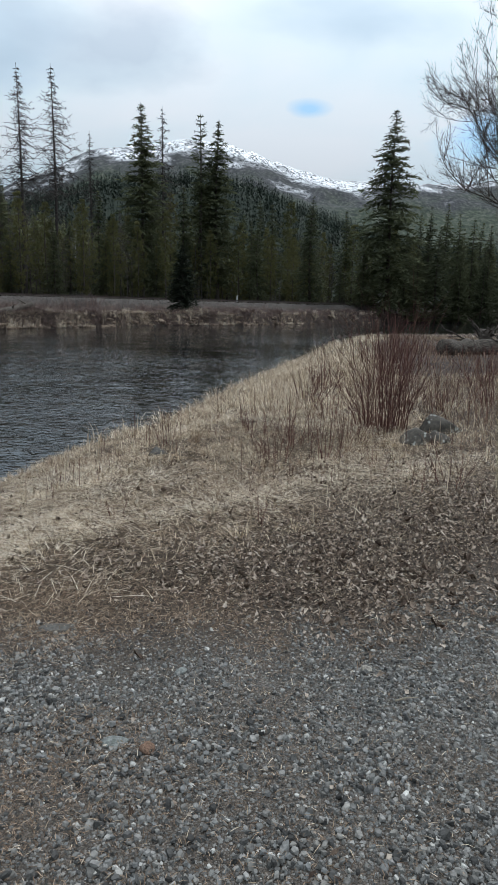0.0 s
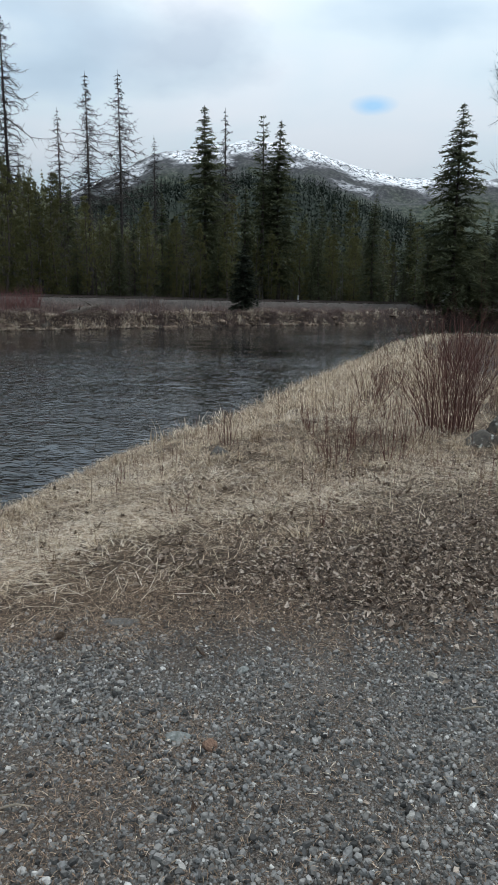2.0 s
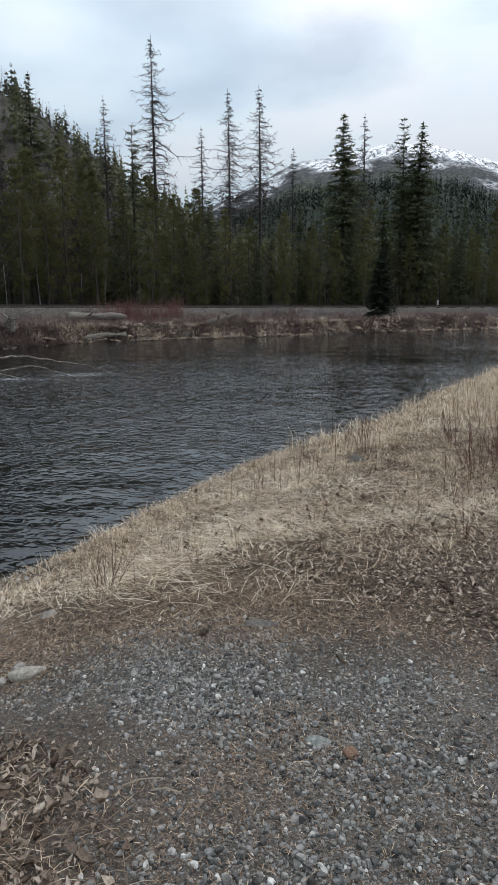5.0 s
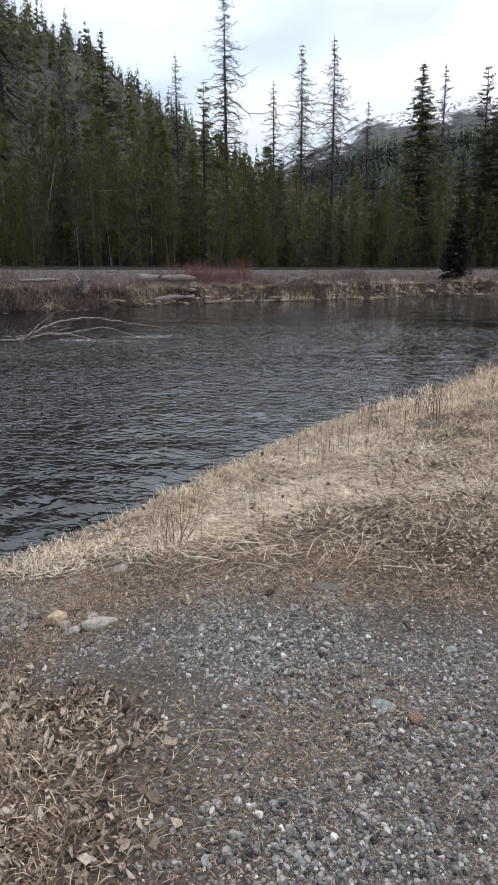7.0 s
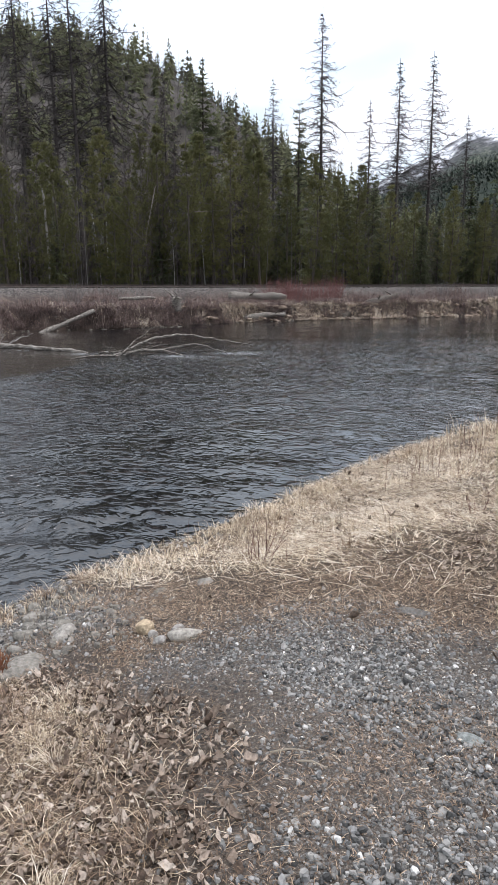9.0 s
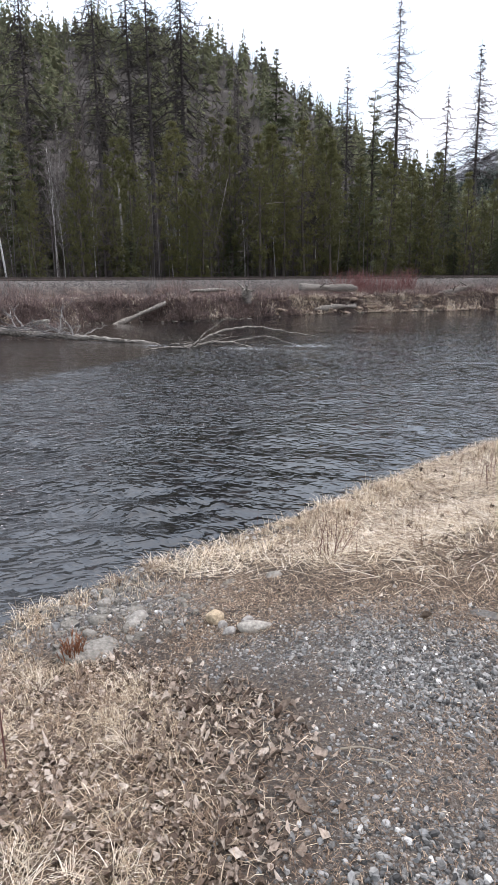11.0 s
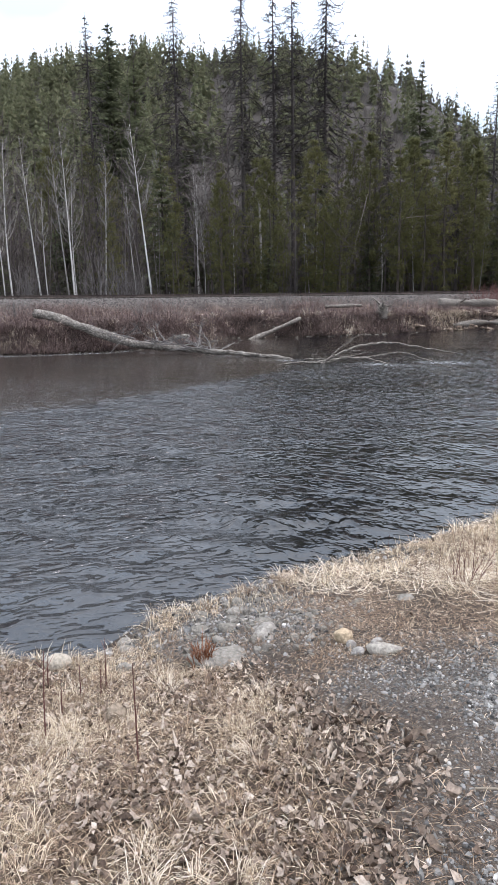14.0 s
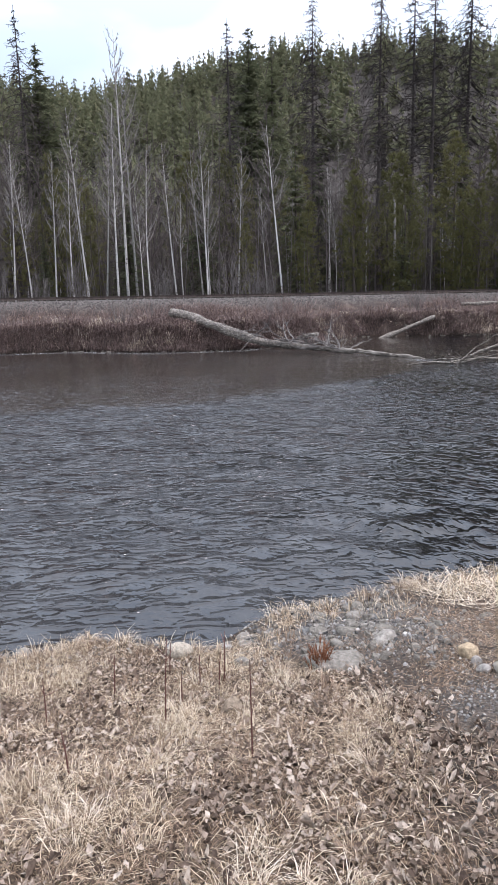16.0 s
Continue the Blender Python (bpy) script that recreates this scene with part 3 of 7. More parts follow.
def masks(x, y):
    over = inside(x, y, BEYOND)
    g = np.maximum(soft_in(x, y, GRAVEL, 1.2, 0.22), soft_in(x, y, RUBBLE, 0.5))
    s = np.maximum(soft_in(x, y, STRAW_A, 1.2), 0.7 * soft_in(x, y, STRAW_B, 0.5))
    brush = np.where(over, 1.0, ease((y - 5) / 4) * (1 - s))
    dr = from_line(x, y, RAIL)
    ballast = np.where(over, 1 - ease((dr - 2.3) / 0.8), 0.0)
    behind = over & inside(x, y, np.r_[RAIL, [(4000, 2500), (4000, 4500), (-4500, 4500), (-4500, -70)]])
    forest = np.where(behind, ease((dr - 3.5) / 1.5), 0.0)
    ridge = ease((np.hypot(x, y) - 330) / 60)
    return g, s, brush, ballast, forest, ridge


for name, values in zip(("gravel", "straw", "brush", "ballast", "forest", "ridge"), masks(gx, gy)):
    ground.data.attributes.new(name, "FLOAT", "POINT").data.foreach_set("value", values.astype(np.float32))
ground.data.attributes.new("wet", "FLOAT", "POINT").data.foreach_set("value", (1 - ease((np.r_[gz, 0] - WATER) / 0.14)).astype(np.float32))

# the river's surface
wr = np.r_[growing(2.2, 60, 1.014), growing(61, 190, 1.03)]
wx, wy, wq = polar_sheet(wr, 0.5)
keep = inside(wx, wy, RIVER) | (from_line(wx, wy, NEAR) < 1.6) | (from_line(wx, wy, FAR) < 2.0)
wq = wq[keep[wq].all(1)]
used, flat_i = np.unique(wq, return_inverse=True)
wx, wy, wq = wx[used], wy[used], flat_i.reshape(-1, 4)
LOG_A, LOG_B = np.array((-28.6, 18.3)), np.array((-14.4, 20.2))
axis = (LOG_B - LOG_A) / np.linalg.norm(LOG_B - LOG_A)
along = (wx - LOG_A[0]) * axis[0] + (wy - LOG_A[1]) * axis[1]
across = (wx - LOG_A[0]) * axis[1] - (wy - LOG_A[1]) * axis[0]
ragged = 0.8 * hash_noise(wx, wy, 0.5, 2.0)
waz, wdist = np.degrees(np.arctan2(wx, wy)), np.hypot(wx, wy)
calm = ease((wdist - np.interp(waz, [-85, -65, -55, -48, -43], [15, 15, 17, 20, 24]) + 0.8 * ragged) / 1.4) * (1 - ease((waz + 46 + ragged) / 4)) * ease((waz + 100) / 8)
pool = calm.copy()
calm = np.maximum(calm, 0.6 * (1 - ease((from_line(wx, wy, NEAR[3:12]) - 0.4 + 0.3 * ragged) / 1.6)))
foam = 0.5 * np.exp(-((across - 0.6 - 0.6 * ragged) / 0.5) ** 2) * ease((along + 1) / 3) * (1 - ease((along - 15) / 2)) * ease(0.6 + hash_noise(wx, wy, 0.7, 5.0))
foam = np.maximum(foam, 0.8 * np.exp(-((across - 0.8 - 0.5 * ragged) / 0.7) ** 2 - ((along - 13.9) / 1.4) ** 2))
foam = np.maximum(foam, 0.75 * np.exp(-((across + 1.1 - 0.5 * ragged) / 0.6) ** 2 - ((along - 15.7) / 1.2) ** 2))
foam = np.maximum(foam, 0.6 * np.exp(-((from_line(wx, wy, FAR[3:7]) - 1.0) / 0.5) ** 2))
swell = (0.015 * hash_noise(wx, wy * 1.7, 1.5, 1.0) + 0.016 * hash_noise(wx, wy * 1.5, 0.6, 4.0)) * (1 - 0.8 * calm)
for cx, cy, amp, wide, wave_ in ((-5.3, 4.3, 0.045, 0.9, 0.9), (-6.9, 2.9, 0.03, 0.8, 0.75), (-4.9, 2.6, 0.02, 0.7, 0.6), (-8.6, 5.2, 0.03, 1.1, 0.9)):
    # standing waves over stones in the bed
    u = (wx - cx) * -0.77 + (wy - cy) * 0.63 + 0.25 * np.sin(3.1 * ((wx - cx) * 0.63 + (wy - cy) * 0.77))
    swell = swell + amp * np.sin(2 * np.pi * u / wave_) * np.exp(-((wx - cx) ** 2 + (wy - cy) ** 2) / wide ** 2)
river = tagged(new("water", Build().add(np.c_[wx, wy, WATER + swell], None, wq[:, ::-1]).mesh("water", water_mat, True)), "dark rippled river water", "river", kind="structure")
wd = np.hypot(wx, wy)
riffle = 0.35 + 0.5 * ease((34 - wy) / 18) + 1.0 * ease((22 - wy) / 14) * ease((-wx - 4) / 6) + 0.6 * np.exp(-((wx + 9) / 4.0) ** 2 - ((wy - 4) / 4.0) ** 2)
riffle = (riffle + 1.7 * ease((-waz - 44) / 14) * (1 - pool)) * (0.7 + 0.6 * ease(0.5 + 0.9 * hash_noise(wx, wy, 0.16, 3.0))) * (1 - 0.25 * ease((0.3 - hash_noise(wx, wy, 0.33, 7.0)) / 0.5))
# left reach by bearing: turned ripples and the painted sky sheen
sheen_reach = ease((-np.degrees(np.arctan2(wx, wy)) - 42) / 14) * (1 - ease((wd - 18) / 10))
for name, values in (("sheen_reach", sheen_reach), ("calm", calm), ("pool", pool), ("foam", foam), ("riffle", riffle)):
    river.data.attributes.new(name, "FLOAT", "POINT").data.foreach_set("value", values.astype(np.float32))

# the snowy mountain
ma = np.radians(np.arange(-40, 45, 0.15))
mr = np.linspace(1500, 4300, 60)
mx, my = np.outer(mr, np.sin(ma)), np.outer(mr, np.cos(ma))
up = crest(PEAK, np.degrees(np.arctan2(mx, my))) * 3500
md = np.hypot(mx, my)
mz = up * ease((md - 1400) / 2200) * (1 + 0.12 * hash_noise(mx, my, 0.0022) * (1 - ease((md - 2500) / 900))) + 14 * hash_noise(mx, my, 0.01, 2.0)
mz = np.where(md > 3560, up * (1 - (md - 3560) / 1500), mz) - 6 + 4 * hash_noise(mx, my, 0.03, 3.0)
i, j = np.meshgrid(np.arange(len(mr) - 1), np.arange(len(ma) - 1), indexing="ij")
mq = np.stack([i * len(ma) + j, i * len(ma) + j + 1, (i + 1) * len(ma) + j + 1, (i + 1) * len(ma) + j], -1).reshape(-1, 4)
mountain = tagged(new("backdrop_mountain", Build().add(np.c_[mx.ravel(), my.ravel(), mz.ravel()], None, mq[:, ::-1]).mesh("backdrop_mountain", mount_mat, True)), "distant mountain with snow on its upper slopes", "mountain", kind="structure")
mountain.data.attributes.new("below", "FLOAT", "POINT").data.foreach_set("value", (np.interp(np.degrees(np.arctan2(mx, my)), PEAK[:, 0], PEAK[:, 1]) - np.degrees(np.arctan2(mz, md)) + 0.9 * ease((np.degrees(np.arctan2(mx, my)) - 5) / 8) + 0.8 * ease((-9 - np.degrees(np.arctan2(mx, my))) / 4)).ravel().astype(np.float32))


# ---- trees ----
def polar(az, d):
    x, y = d * math.sin(radians(az)), d * math.cos(radians(az))
    return x, y, float(terrain(x, y))


def fir_mesh(seed, h, r, whorls, per, spray, bare=0.08, droop=0.35, gaps=0.1, upper=0.0, taper=0.9, dense=4.3, slim=0.15):
    """Trunk and crown of a conifer: boughs in whorls, each set with small fans of needles."""
    rng = np.random.default_rng(seed)
    bend = rng.normal(0, 0.012 * h, 2)
    lv = np.linspace(0, 1, 9)
    centre = lambda t: np.array([bend[0] * np.sin(t * 2.5), bend[1] * np.sin(t * 3.0), t * h])
    trunk = Build().tube([centre(t) for t in lv], 0.013 * h * (1.02 - lv) + 0.02, 7)
    crown = Build()
    V, T = [], []
    count = 0
    for i in range(whorls):
        t = bare + (1 - bare) * (i + rng.uniform(0, 0.7)) / whorls
        t = min(t, 0.985)
        shape = min(1.0, (1 - t) / 0.72) ** taper * (0.6 + 0.4 * min(1, (t - bare) / 0.12 + 0.2)) + 0.012
        if upper:
            shape = min(1.0, (1 - t) * 2.0 + 0.03) ** 0.75 * (0.4 + 0.6 * float(ease((t - bare) / upper)))
        shape *= rng.uniform(0.72, 1.1)
        for _ in range(per):
            if rng.random() < gaps:
                continue
            a = rng.uniform(0, 2 * np.pi)
            length = r * shape * rng.uniform(0.55, 1.15)
            rise = rng.uniform(-0.15, 0.25) + 0.5 * t
            o = centre(t)
            out = np.array([np.cos(a), np.sin(a), 0])
            side = np.array([-np.sin(a), np.cos(a), 0])
            m = max(3, int(length / spray * dense))
            for k in range(m):
                s = ((k + rng.uniform(0.0, 1.0)) / m) ** 0.8
                c = o + out * length * s + np.array([0, 0, length * (rise * s - droop * s * s)]) + side * rng.normal(0, 0.10 * length * s + 0.05)
                w = spray * rng.uniform(0.6, 1.3) * (0.6 + 0.4 * min(1.0, (1 - t) / 0.25))
                yaw = rng.uniform(-1.2, 1.2)
                d = out * np.cos(yaw) + side * np.sin(yaw) + np.array([0, 0, rng.uniform(-0.7, 0.5)])
                e = np.cross(d, np.array([0, 0, 1.0])) + rng.normal(0, 0.5, 3)
                e *= slim * w
                V += [c - d * 0.3 * w + e, c - d * 0.3 * w - e, c + d * w]
                T += [(count, count + 1, count + 2)]
                count += 3
    crown.add(V, T)
    return trunk, crown


def pine_mesh(seed, h, r, whorls=26, per=5, bare=0.2, tuft=0.45, needles=12, gaps=0.1):
    """Trunk and crown of a lodgepole pine: rising boughs that end in round tufts of needles."""
    rng = np.random.default_rng(seed)
    bend = rng.normal(0, 0.014 * h, 2)
    centre = lambda t: np.array([bend[0] * np.sin(t * 2.5), bend[1] * np.sin(t * 3.0), t * h])
    lv = np.linspace(0, 1, 9)
    trunk = Build().tube([centre(t) for t in lv], 0.010 * h * (1.02 - lv) + 0.015, 7)
    C, D = [], []
    for i in range(whorls):
        t = min(bare + (1 - bare) * (i + rng.uniform(0, 0.8)) / whorls, 0.99)
        reach = r * min(1.0, (1 - t) * 2.1 + 0.04) ** 0.8 * (0.45 + 0.55 * float(ease((t - bare) / 0.3))) * rng.uniform(0.7, 1.1)
        for _ in range(per):
            if rng.random() < gaps:
                continue
            a = rng.uniform(0, 2 * np.pi)
            out = np.array([np.cos(a), np.sin(a), 0])
            length, lift = reach * rng.uniform(0.5, 1.1), rng.uniform(0.05, 0.55)
            for s in rng.uniform(0.35, 1.0, 3 if length > 0.9 else 2):
                C.append(centre(t) + out * length * s + np.array([0, 0, length * lift * s ** 1.6]) + rng.normal(0, 0.12 * tuft + 0.05 * length, 3))
                D.append(out)
    C, D = np.repeat(np.array(C), needles, 0), np.repeat(np.array(D), needles, 0)
    d = rng.normal(0, 0.75, C.shape) + D * 0.5 + np.array([0, 0, 0.45])
    d *= (tuft * rng.uniform(0.5, 1.1, len(C)) / np.linalg.norm(d, axis=1))[:, None]
    crown = Build().slivers(C - 0.15 * d, C + d, 0.125 * tuft, rng)
    return trunk, crown


def larch_mesh(seed, h, r, whorls=46, bare=0.3, per=3, twigs=7):
    """A leafless larch: a straight trunk and thin drooping boughs with twigs."""
    rng = np.random.default_rng(seed)
    bend = rng.normal(0, 0.006 * h, 2)
    centre = lambda t: np.array([bend[0] * np.sin(t * 2.5), bend[1] * np.sin(t * 3.0), t * h])
    lv = np.linspace(0, 1, 10)
    trunk = Build().tube([centre(t) for t in lv], 0.0095 * h * (1.03 - lv) + 0.012, 7)
    limbs = Build()
    for i in range(whorls):
        t = bare + (0.985 - bare) * (i + rng.uniform(0, 0.8)) / whorls
        for _ in range(per if t > bare + 0.1 else 1 + (per > 2)):
            a = rng.uniform(0, 2 * np.pi)
            length = r * (0.72 * min(1.0, (1 - t) * 2.4) * rng.uniform(0.7, 1.25) + 0.03) * rng.choice([0.3, 0.5, 0.72, 1.0], p=[0.2, 0.3, 0.32, 0.18])
            out = np.array([np.cos(a), np.sin(a), 0])
            side = np.array([-np.sin(a), np.cos(a), 0])
            s = np.linspace(0, 1, 5)[:, None]
            lift = rng.uniform(-0.25, 0.35)
            p = centre(t) + out * length * s + np.array([0, 0, 1.0]) * length * (lift * s - 0.75 * s ** 2 + 0.55 * s ** 4) + side * length * 0.16 * np.sin(s * 5 + a) + np.array([0, 0, 1.0]) * length * 0.07 * np.sin(s * 7 + 3 * a)
            limbs.tube(p, np.linspace(0.02 + 0.009 * length, 0.013, 5), 3, False)
            u = rng.uniform(0.12, 1.0, twigs)
            q = np.stack([np.interp(u, s[:, 0], p[:, c]) for c in range(3)], -1)
            tl = length * rng.uniform(0.1, 0.3, (twigs, 1)) + 0.15
            d = out * rng.uniform(0.0, 0.8, (twigs, 1)) + side * rng.uniform(-0.9, 0.9, (twigs, 1)) + np.array([0, 0, 1.0]) * rng.uniform(-1.0, 0.35, (twigs, 1))
            limbs.slivers(q, q + d * tl, 0.024, rng)
    return trunk, limbs


def broad_mesh(seed, h, lean=0.05, first=0.45, boughs=30, spread=0.125, thick=0.0062, twigs=12):
    """A leafless aspen or birch: a slim pale trunk and steep fine boughs."""
    rng = np.random.default_rng(seed)
    a0 = rng.uniform(0, 6.28)
    bow = rng.normal(0, 0.012 * h, 2)
    centre = lambda t: np.array([lean * h * t * np.cos(a0) + bow[0] * np.sin(t * 4), lean * h * t * np.sin(a0) + bow[1] * np.sin(t * 3.4), t * h])
    lv = np.linspace(0, 1, 12)
    trunk = Build().tube([centre(t) for t in lv], thick * h * (1.0 - 0.94 * lv) + 0.005, 7)
    limbs = Build()
    for i in range(boughs):
        t = first + (0.97 - first) * (i + rng.random()) / boughs
        a = rng.uniform(0, 6.28)
        length = h * spread * (1.25 - t) * rng.uniform(0.6, 1.4)
        out = np.array([np.cos(a), np.sin(a), 0])
        s = np.linspace(0, 1, 5)[:, None]
        p = centre(t) + out * length * s * (1 - 0.25 * s) + np.array([0, 0, 1.0]) * length * (0.5 * s + 0.75 * s ** 2) + rng.normal(0, 0.03 * length, (5, 3)) * s
        limbs.tube(p, np.linspace(0.0025 * h * (1.15 - t) + 0.014, 0.012, 5), 3, False)
        u = rng.uniform(0.15, 1, twigs * 2)
        q = np.stack([np.interp(u, s[:, 0], p[:, c]) for c in range(3)], -1)
        d = rng.normal(0, 0.5, (twigs * 2, 3)) + out * 0.4 + np.array([0, 0, 0.8])
        limbs.slivers(q, q + d * length * rng.uniform(0.15, 0.5, (twigs * 2, 1)), 0.012, rng)
    return trunk, limbs


def tree(name, parts_, mats, m, label, category, group):
    t = base(name, m, label, category, group)
    part("trunk", parts_[0], mats[0], t, smooth=True)
    part(parts_[2] if len(parts_) > 2 else "crown", parts_[1], mats[1], t)
    return t


def stand(name, proto_h, az, top, d, turn, thing):
    """Copies a tree to a bearing and distance, scaled so that its tip stands top degrees above the eye."""
    x, y, z = polar(az, d)
    k = (1.55 + d * math.tan(radians(top)) - z) / proto_h
    c = copy_thing(thing, pose(x, y, z - 0.1, 0, 0, turn))
    c.scale = (k, k, k)
    return c


rng = np.random.default_rng(4)
FOREST = "trees along the railway"
# prototypes, planted in the wood themselves
firs = [tree("fir_tree", fir_mesh(1, 24, 3.9, 48, 9, 0.52, slim=0.17), (bark, fir_green), pose(*polar(-30.5, 96)), "dark green fir in the wood beyond the railway", "conifer", FOREST),
        tree("fir_tree", fir_mesh(2, 24, 3.2, 48, 8, 0.5, gaps=0.2, slim=0.17), (bark, fir_green), pose(*polar(-22.5, 104)), "dark green fir in the wood beyond the railway", "conifer", FOREST),
        tree("fir_tree", fir_mesh(3, 24, 4.6, 46, 9, 0.58, bare=0.03, gaps=0.08, slim=0.17), (bark, fir_green), pose(*polar(7.5, 112)), "dark green fir in the wood beyond the railway", "conifer", FOREST)]
pines = [tree("pine_tree", pine_mesh(11, 16, 3.0, 32, 7, 0.07), (bark, pine_green), pose(*polar(-39, 74)), "olive green lodgepole pine beside the railway", "conifer", FOREST),
         tree("pine_tree", pine_mesh(12, 16, 2.5, 30, 7, 0.14, gaps=0.16), (bark, pine_green), pose(*polar(-34.3, 72)), "olive green lodgepole pine beside the railway", "conifer", FOREST),
         tree("pine_tree", pine_mesh(13, 16, 3.4, 34, 7, 0.03, 0.46), (bark, pine_green), pose(*polar(-30, 78)), "olive green lodgepole pine beside the railway", "conifer", FOREST)]
open_fir = tree("fir_tree", fir_mesh(21, 26, 4.6, 58, 11, 0.52, bare=0.12, gaps=0.14, taper=0.75, slim=0.18), (bark, fir_green), pose(*polar(-9.2, 92)), "tall dark fir with an open crown standing above the wood", "conifer", "tall trees over the wood")
big_fir = tree("fir_tree", fir_mesh(22, 26, 5.8, 62, 12, 0.54, bare=0.03, gaps=0.1, droop=0.4, taper=0.8, dense=4.2, slim=0.17), (bark, fir_green), pose(*polar(11.3, 97)), "large grey-green spruce on the far river bank", "conifer", "tall trees over the wood")
gaunt_fir = tree("fir_tree", fir_mesh(24, 26, 3.0, 34, 8, 0.55, bare=0.2, gaps=0.42, droop=0.2, taper=0.5, slim=0.18), (bark, fir_green), pose(*polar(-4.6, 92)), "tall thin fir with a ragged gappy crown", "conifer", "tall trees over the wood")
larches = [tree("larch_tree", (*larch_mesh(31, 30, 6.2, 52, 0.34, 5, 12), "crown"), (larch_bark, larch_bark), pose(*polar(-24.4, 88)), "tall leafless larch with drooping bare boughs", "larch", "bare larches"),
           tree("larch_tree", (*larch_mesh(32, 27, 6.0, 52, 0.36, 5, 13), "crown"), (larch_bark, larch_bark), pose(*polar(-18.5, 88)), "tall leafless larch with drooping bare boughs", "larch", "bare larches"),
           tree("larch_tree", (*larch_mesh(33, 24, 4.2, 44, 0.42, 4, 10), "crown"), (larch_bark, larch_bark), pose(*polar(-28.3, 92)), "slim leafless larch with short bare boughs", "larch", "bare larches")]
for ob, hh, az, top, d in ((firs[0], 24, -30.5, 13.0, 96), (firs[1], 24, -22.5, 9.0, 104), (firs[2], 24, 7.5, 7.5, 112), (pines[0], 16, -39, 12.6, 74), (pines[1], 16, -34.3, 12.2, 72), (pines[2], 16, -30, 11.6, 78),
                           (open_fir, 26, -9.2, 15.0, 92), (gaunt_fir, 26, -4.6, 14.4, 92), (big_fir, 26, 11.3, 14.8, 97), (larches[0], 30, -24.4, 20.3, 88), (larches[1], 27, -18.5, 16.8, 88), (larches[2], 24, -28.3, 16.1, 92)):
    k = (1.55 + d * math.tan(radians(top)) - polar(az, d)[2]) / hh
    ob.scale = (k, k, k)
for az, top, d, proto, hh in ((-16.0, 17.1, 90, larches[1], 27), (-20.6, 14.3, 94, larches[2], 24), (-13.2, 12.8, 96, larches[2], 24), (-7.5, 14.9, 100, larches[2], 24), (-26.0, 14.3, 93, gaunt_fir, 26),
                              (-2.9, 14.1, 93, open_fir, 26), (4.9, 8.7, 92, firs[2], 24), (15.7, 8.1, 112, firs[0], 24), (13.6, 7.4, 105, firs[1], 24), (18.5, 6.6, 118, firs[2], 24), (16.9, 5.6, 108, firs[1], 24), (12.6, 6.6, 99, firs[0], 24), (14.4, 7.9, 104, firs[0], 24), (15.2, 6.4, 100, firs[2], 24), (16.6, 7.3, 103, firs[0], 24), (17.8, 6.9, 107, firs[2], 24), (19.0, 6.4, 104, firs[0], 24), (20.2, 6.8, 109, firs[2], 24), (13.4, 5.0, 98, firs[2], 24), (17.2, 5.0, 101, firs[2], 24), (18.7, 4.8, 102, firs[0], 24), (9.2, 5.6, 96, firs[0], 24), (21.5, 6.5, 107, firs[0], 24),
                              (-59.9, 20.9, 88, larches[2], 24), (-53.2, 22.4, 84, larches[0], 30), (-47.8, 23, 80, larches[1], 27), (-45.4, 23.2, 82, larches[2], 24), (-43.9, 23.6, 80, larches[0], 30), (-41.2, 24, 86, larches[1], 27),
                              (-37.0, 17, 90, larches[2], 24), (-75.9, 21.2, 86, larches[2], 24), (-58.1, 20.3, 120, open_fir, 26), (-56.3, 19.8, 125, firs[1], 24), (-74.5, 19.0, 90, open_fir, 26), (-33.8, 17.4, 105, firs[0], 24)):
    stand("tree", hh, az, top, d, rng.uniform(0, 360), proto)
x, y, z = polar(-5.9, 70)
small = tree("spruce_tree", fir_mesh(23, 6.9, 1.75, 38, 12, 0.26, bare=0.0, gaps=0.03, droop=0.3, taper=0.8, dense=4.6, slim=0.24), (bark, spruce_dark), pose(x, y, z - 0.1), "small dense dark spruce at the foot of the railway bank", "conifer", "")

# aspens and birches at the wood's edge
ASPEN = "pale bare trunks at the wood's edge"
aspens = [tree("aspen_tree", (*broad_mesh(41, 17, 0.06), "crown"), (birch_bark, twig_pale), pose(*polar(-68.8, 60)), "tall leafless aspen with a pale trunk", "aspen", ASPEN),
          tree("aspen_tree", (*broad_mesh(42, 15, 0.03, 0.4), "crown"), (birch_bark, twig_pale), pose(*polar(-62.1, 61)), "leafless aspen with a pale trunk", "aspen", ASPEN),
          tree("aspen_tree", (*broad_mesh(43, 14, 0.08, 0.5), "crown"), (birch_bark, twig_pale), pose(*polar(-55.8, 62)), "leafless aspen with a forked pale crown", "aspen", ASPEN)]
for ob, hh, az, top, d in ((aspens[0], 17, -68.8, 19.8, 60), (aspens[1], 15, -62.1, 13.3, 61), (aspens[2], 14, -55.8, 13.7, 62)):
    k = (1.55 + d * math.tan(radians(top)) - polar(az, d)[2]) / hh
    ob.scale = (k, k, k)
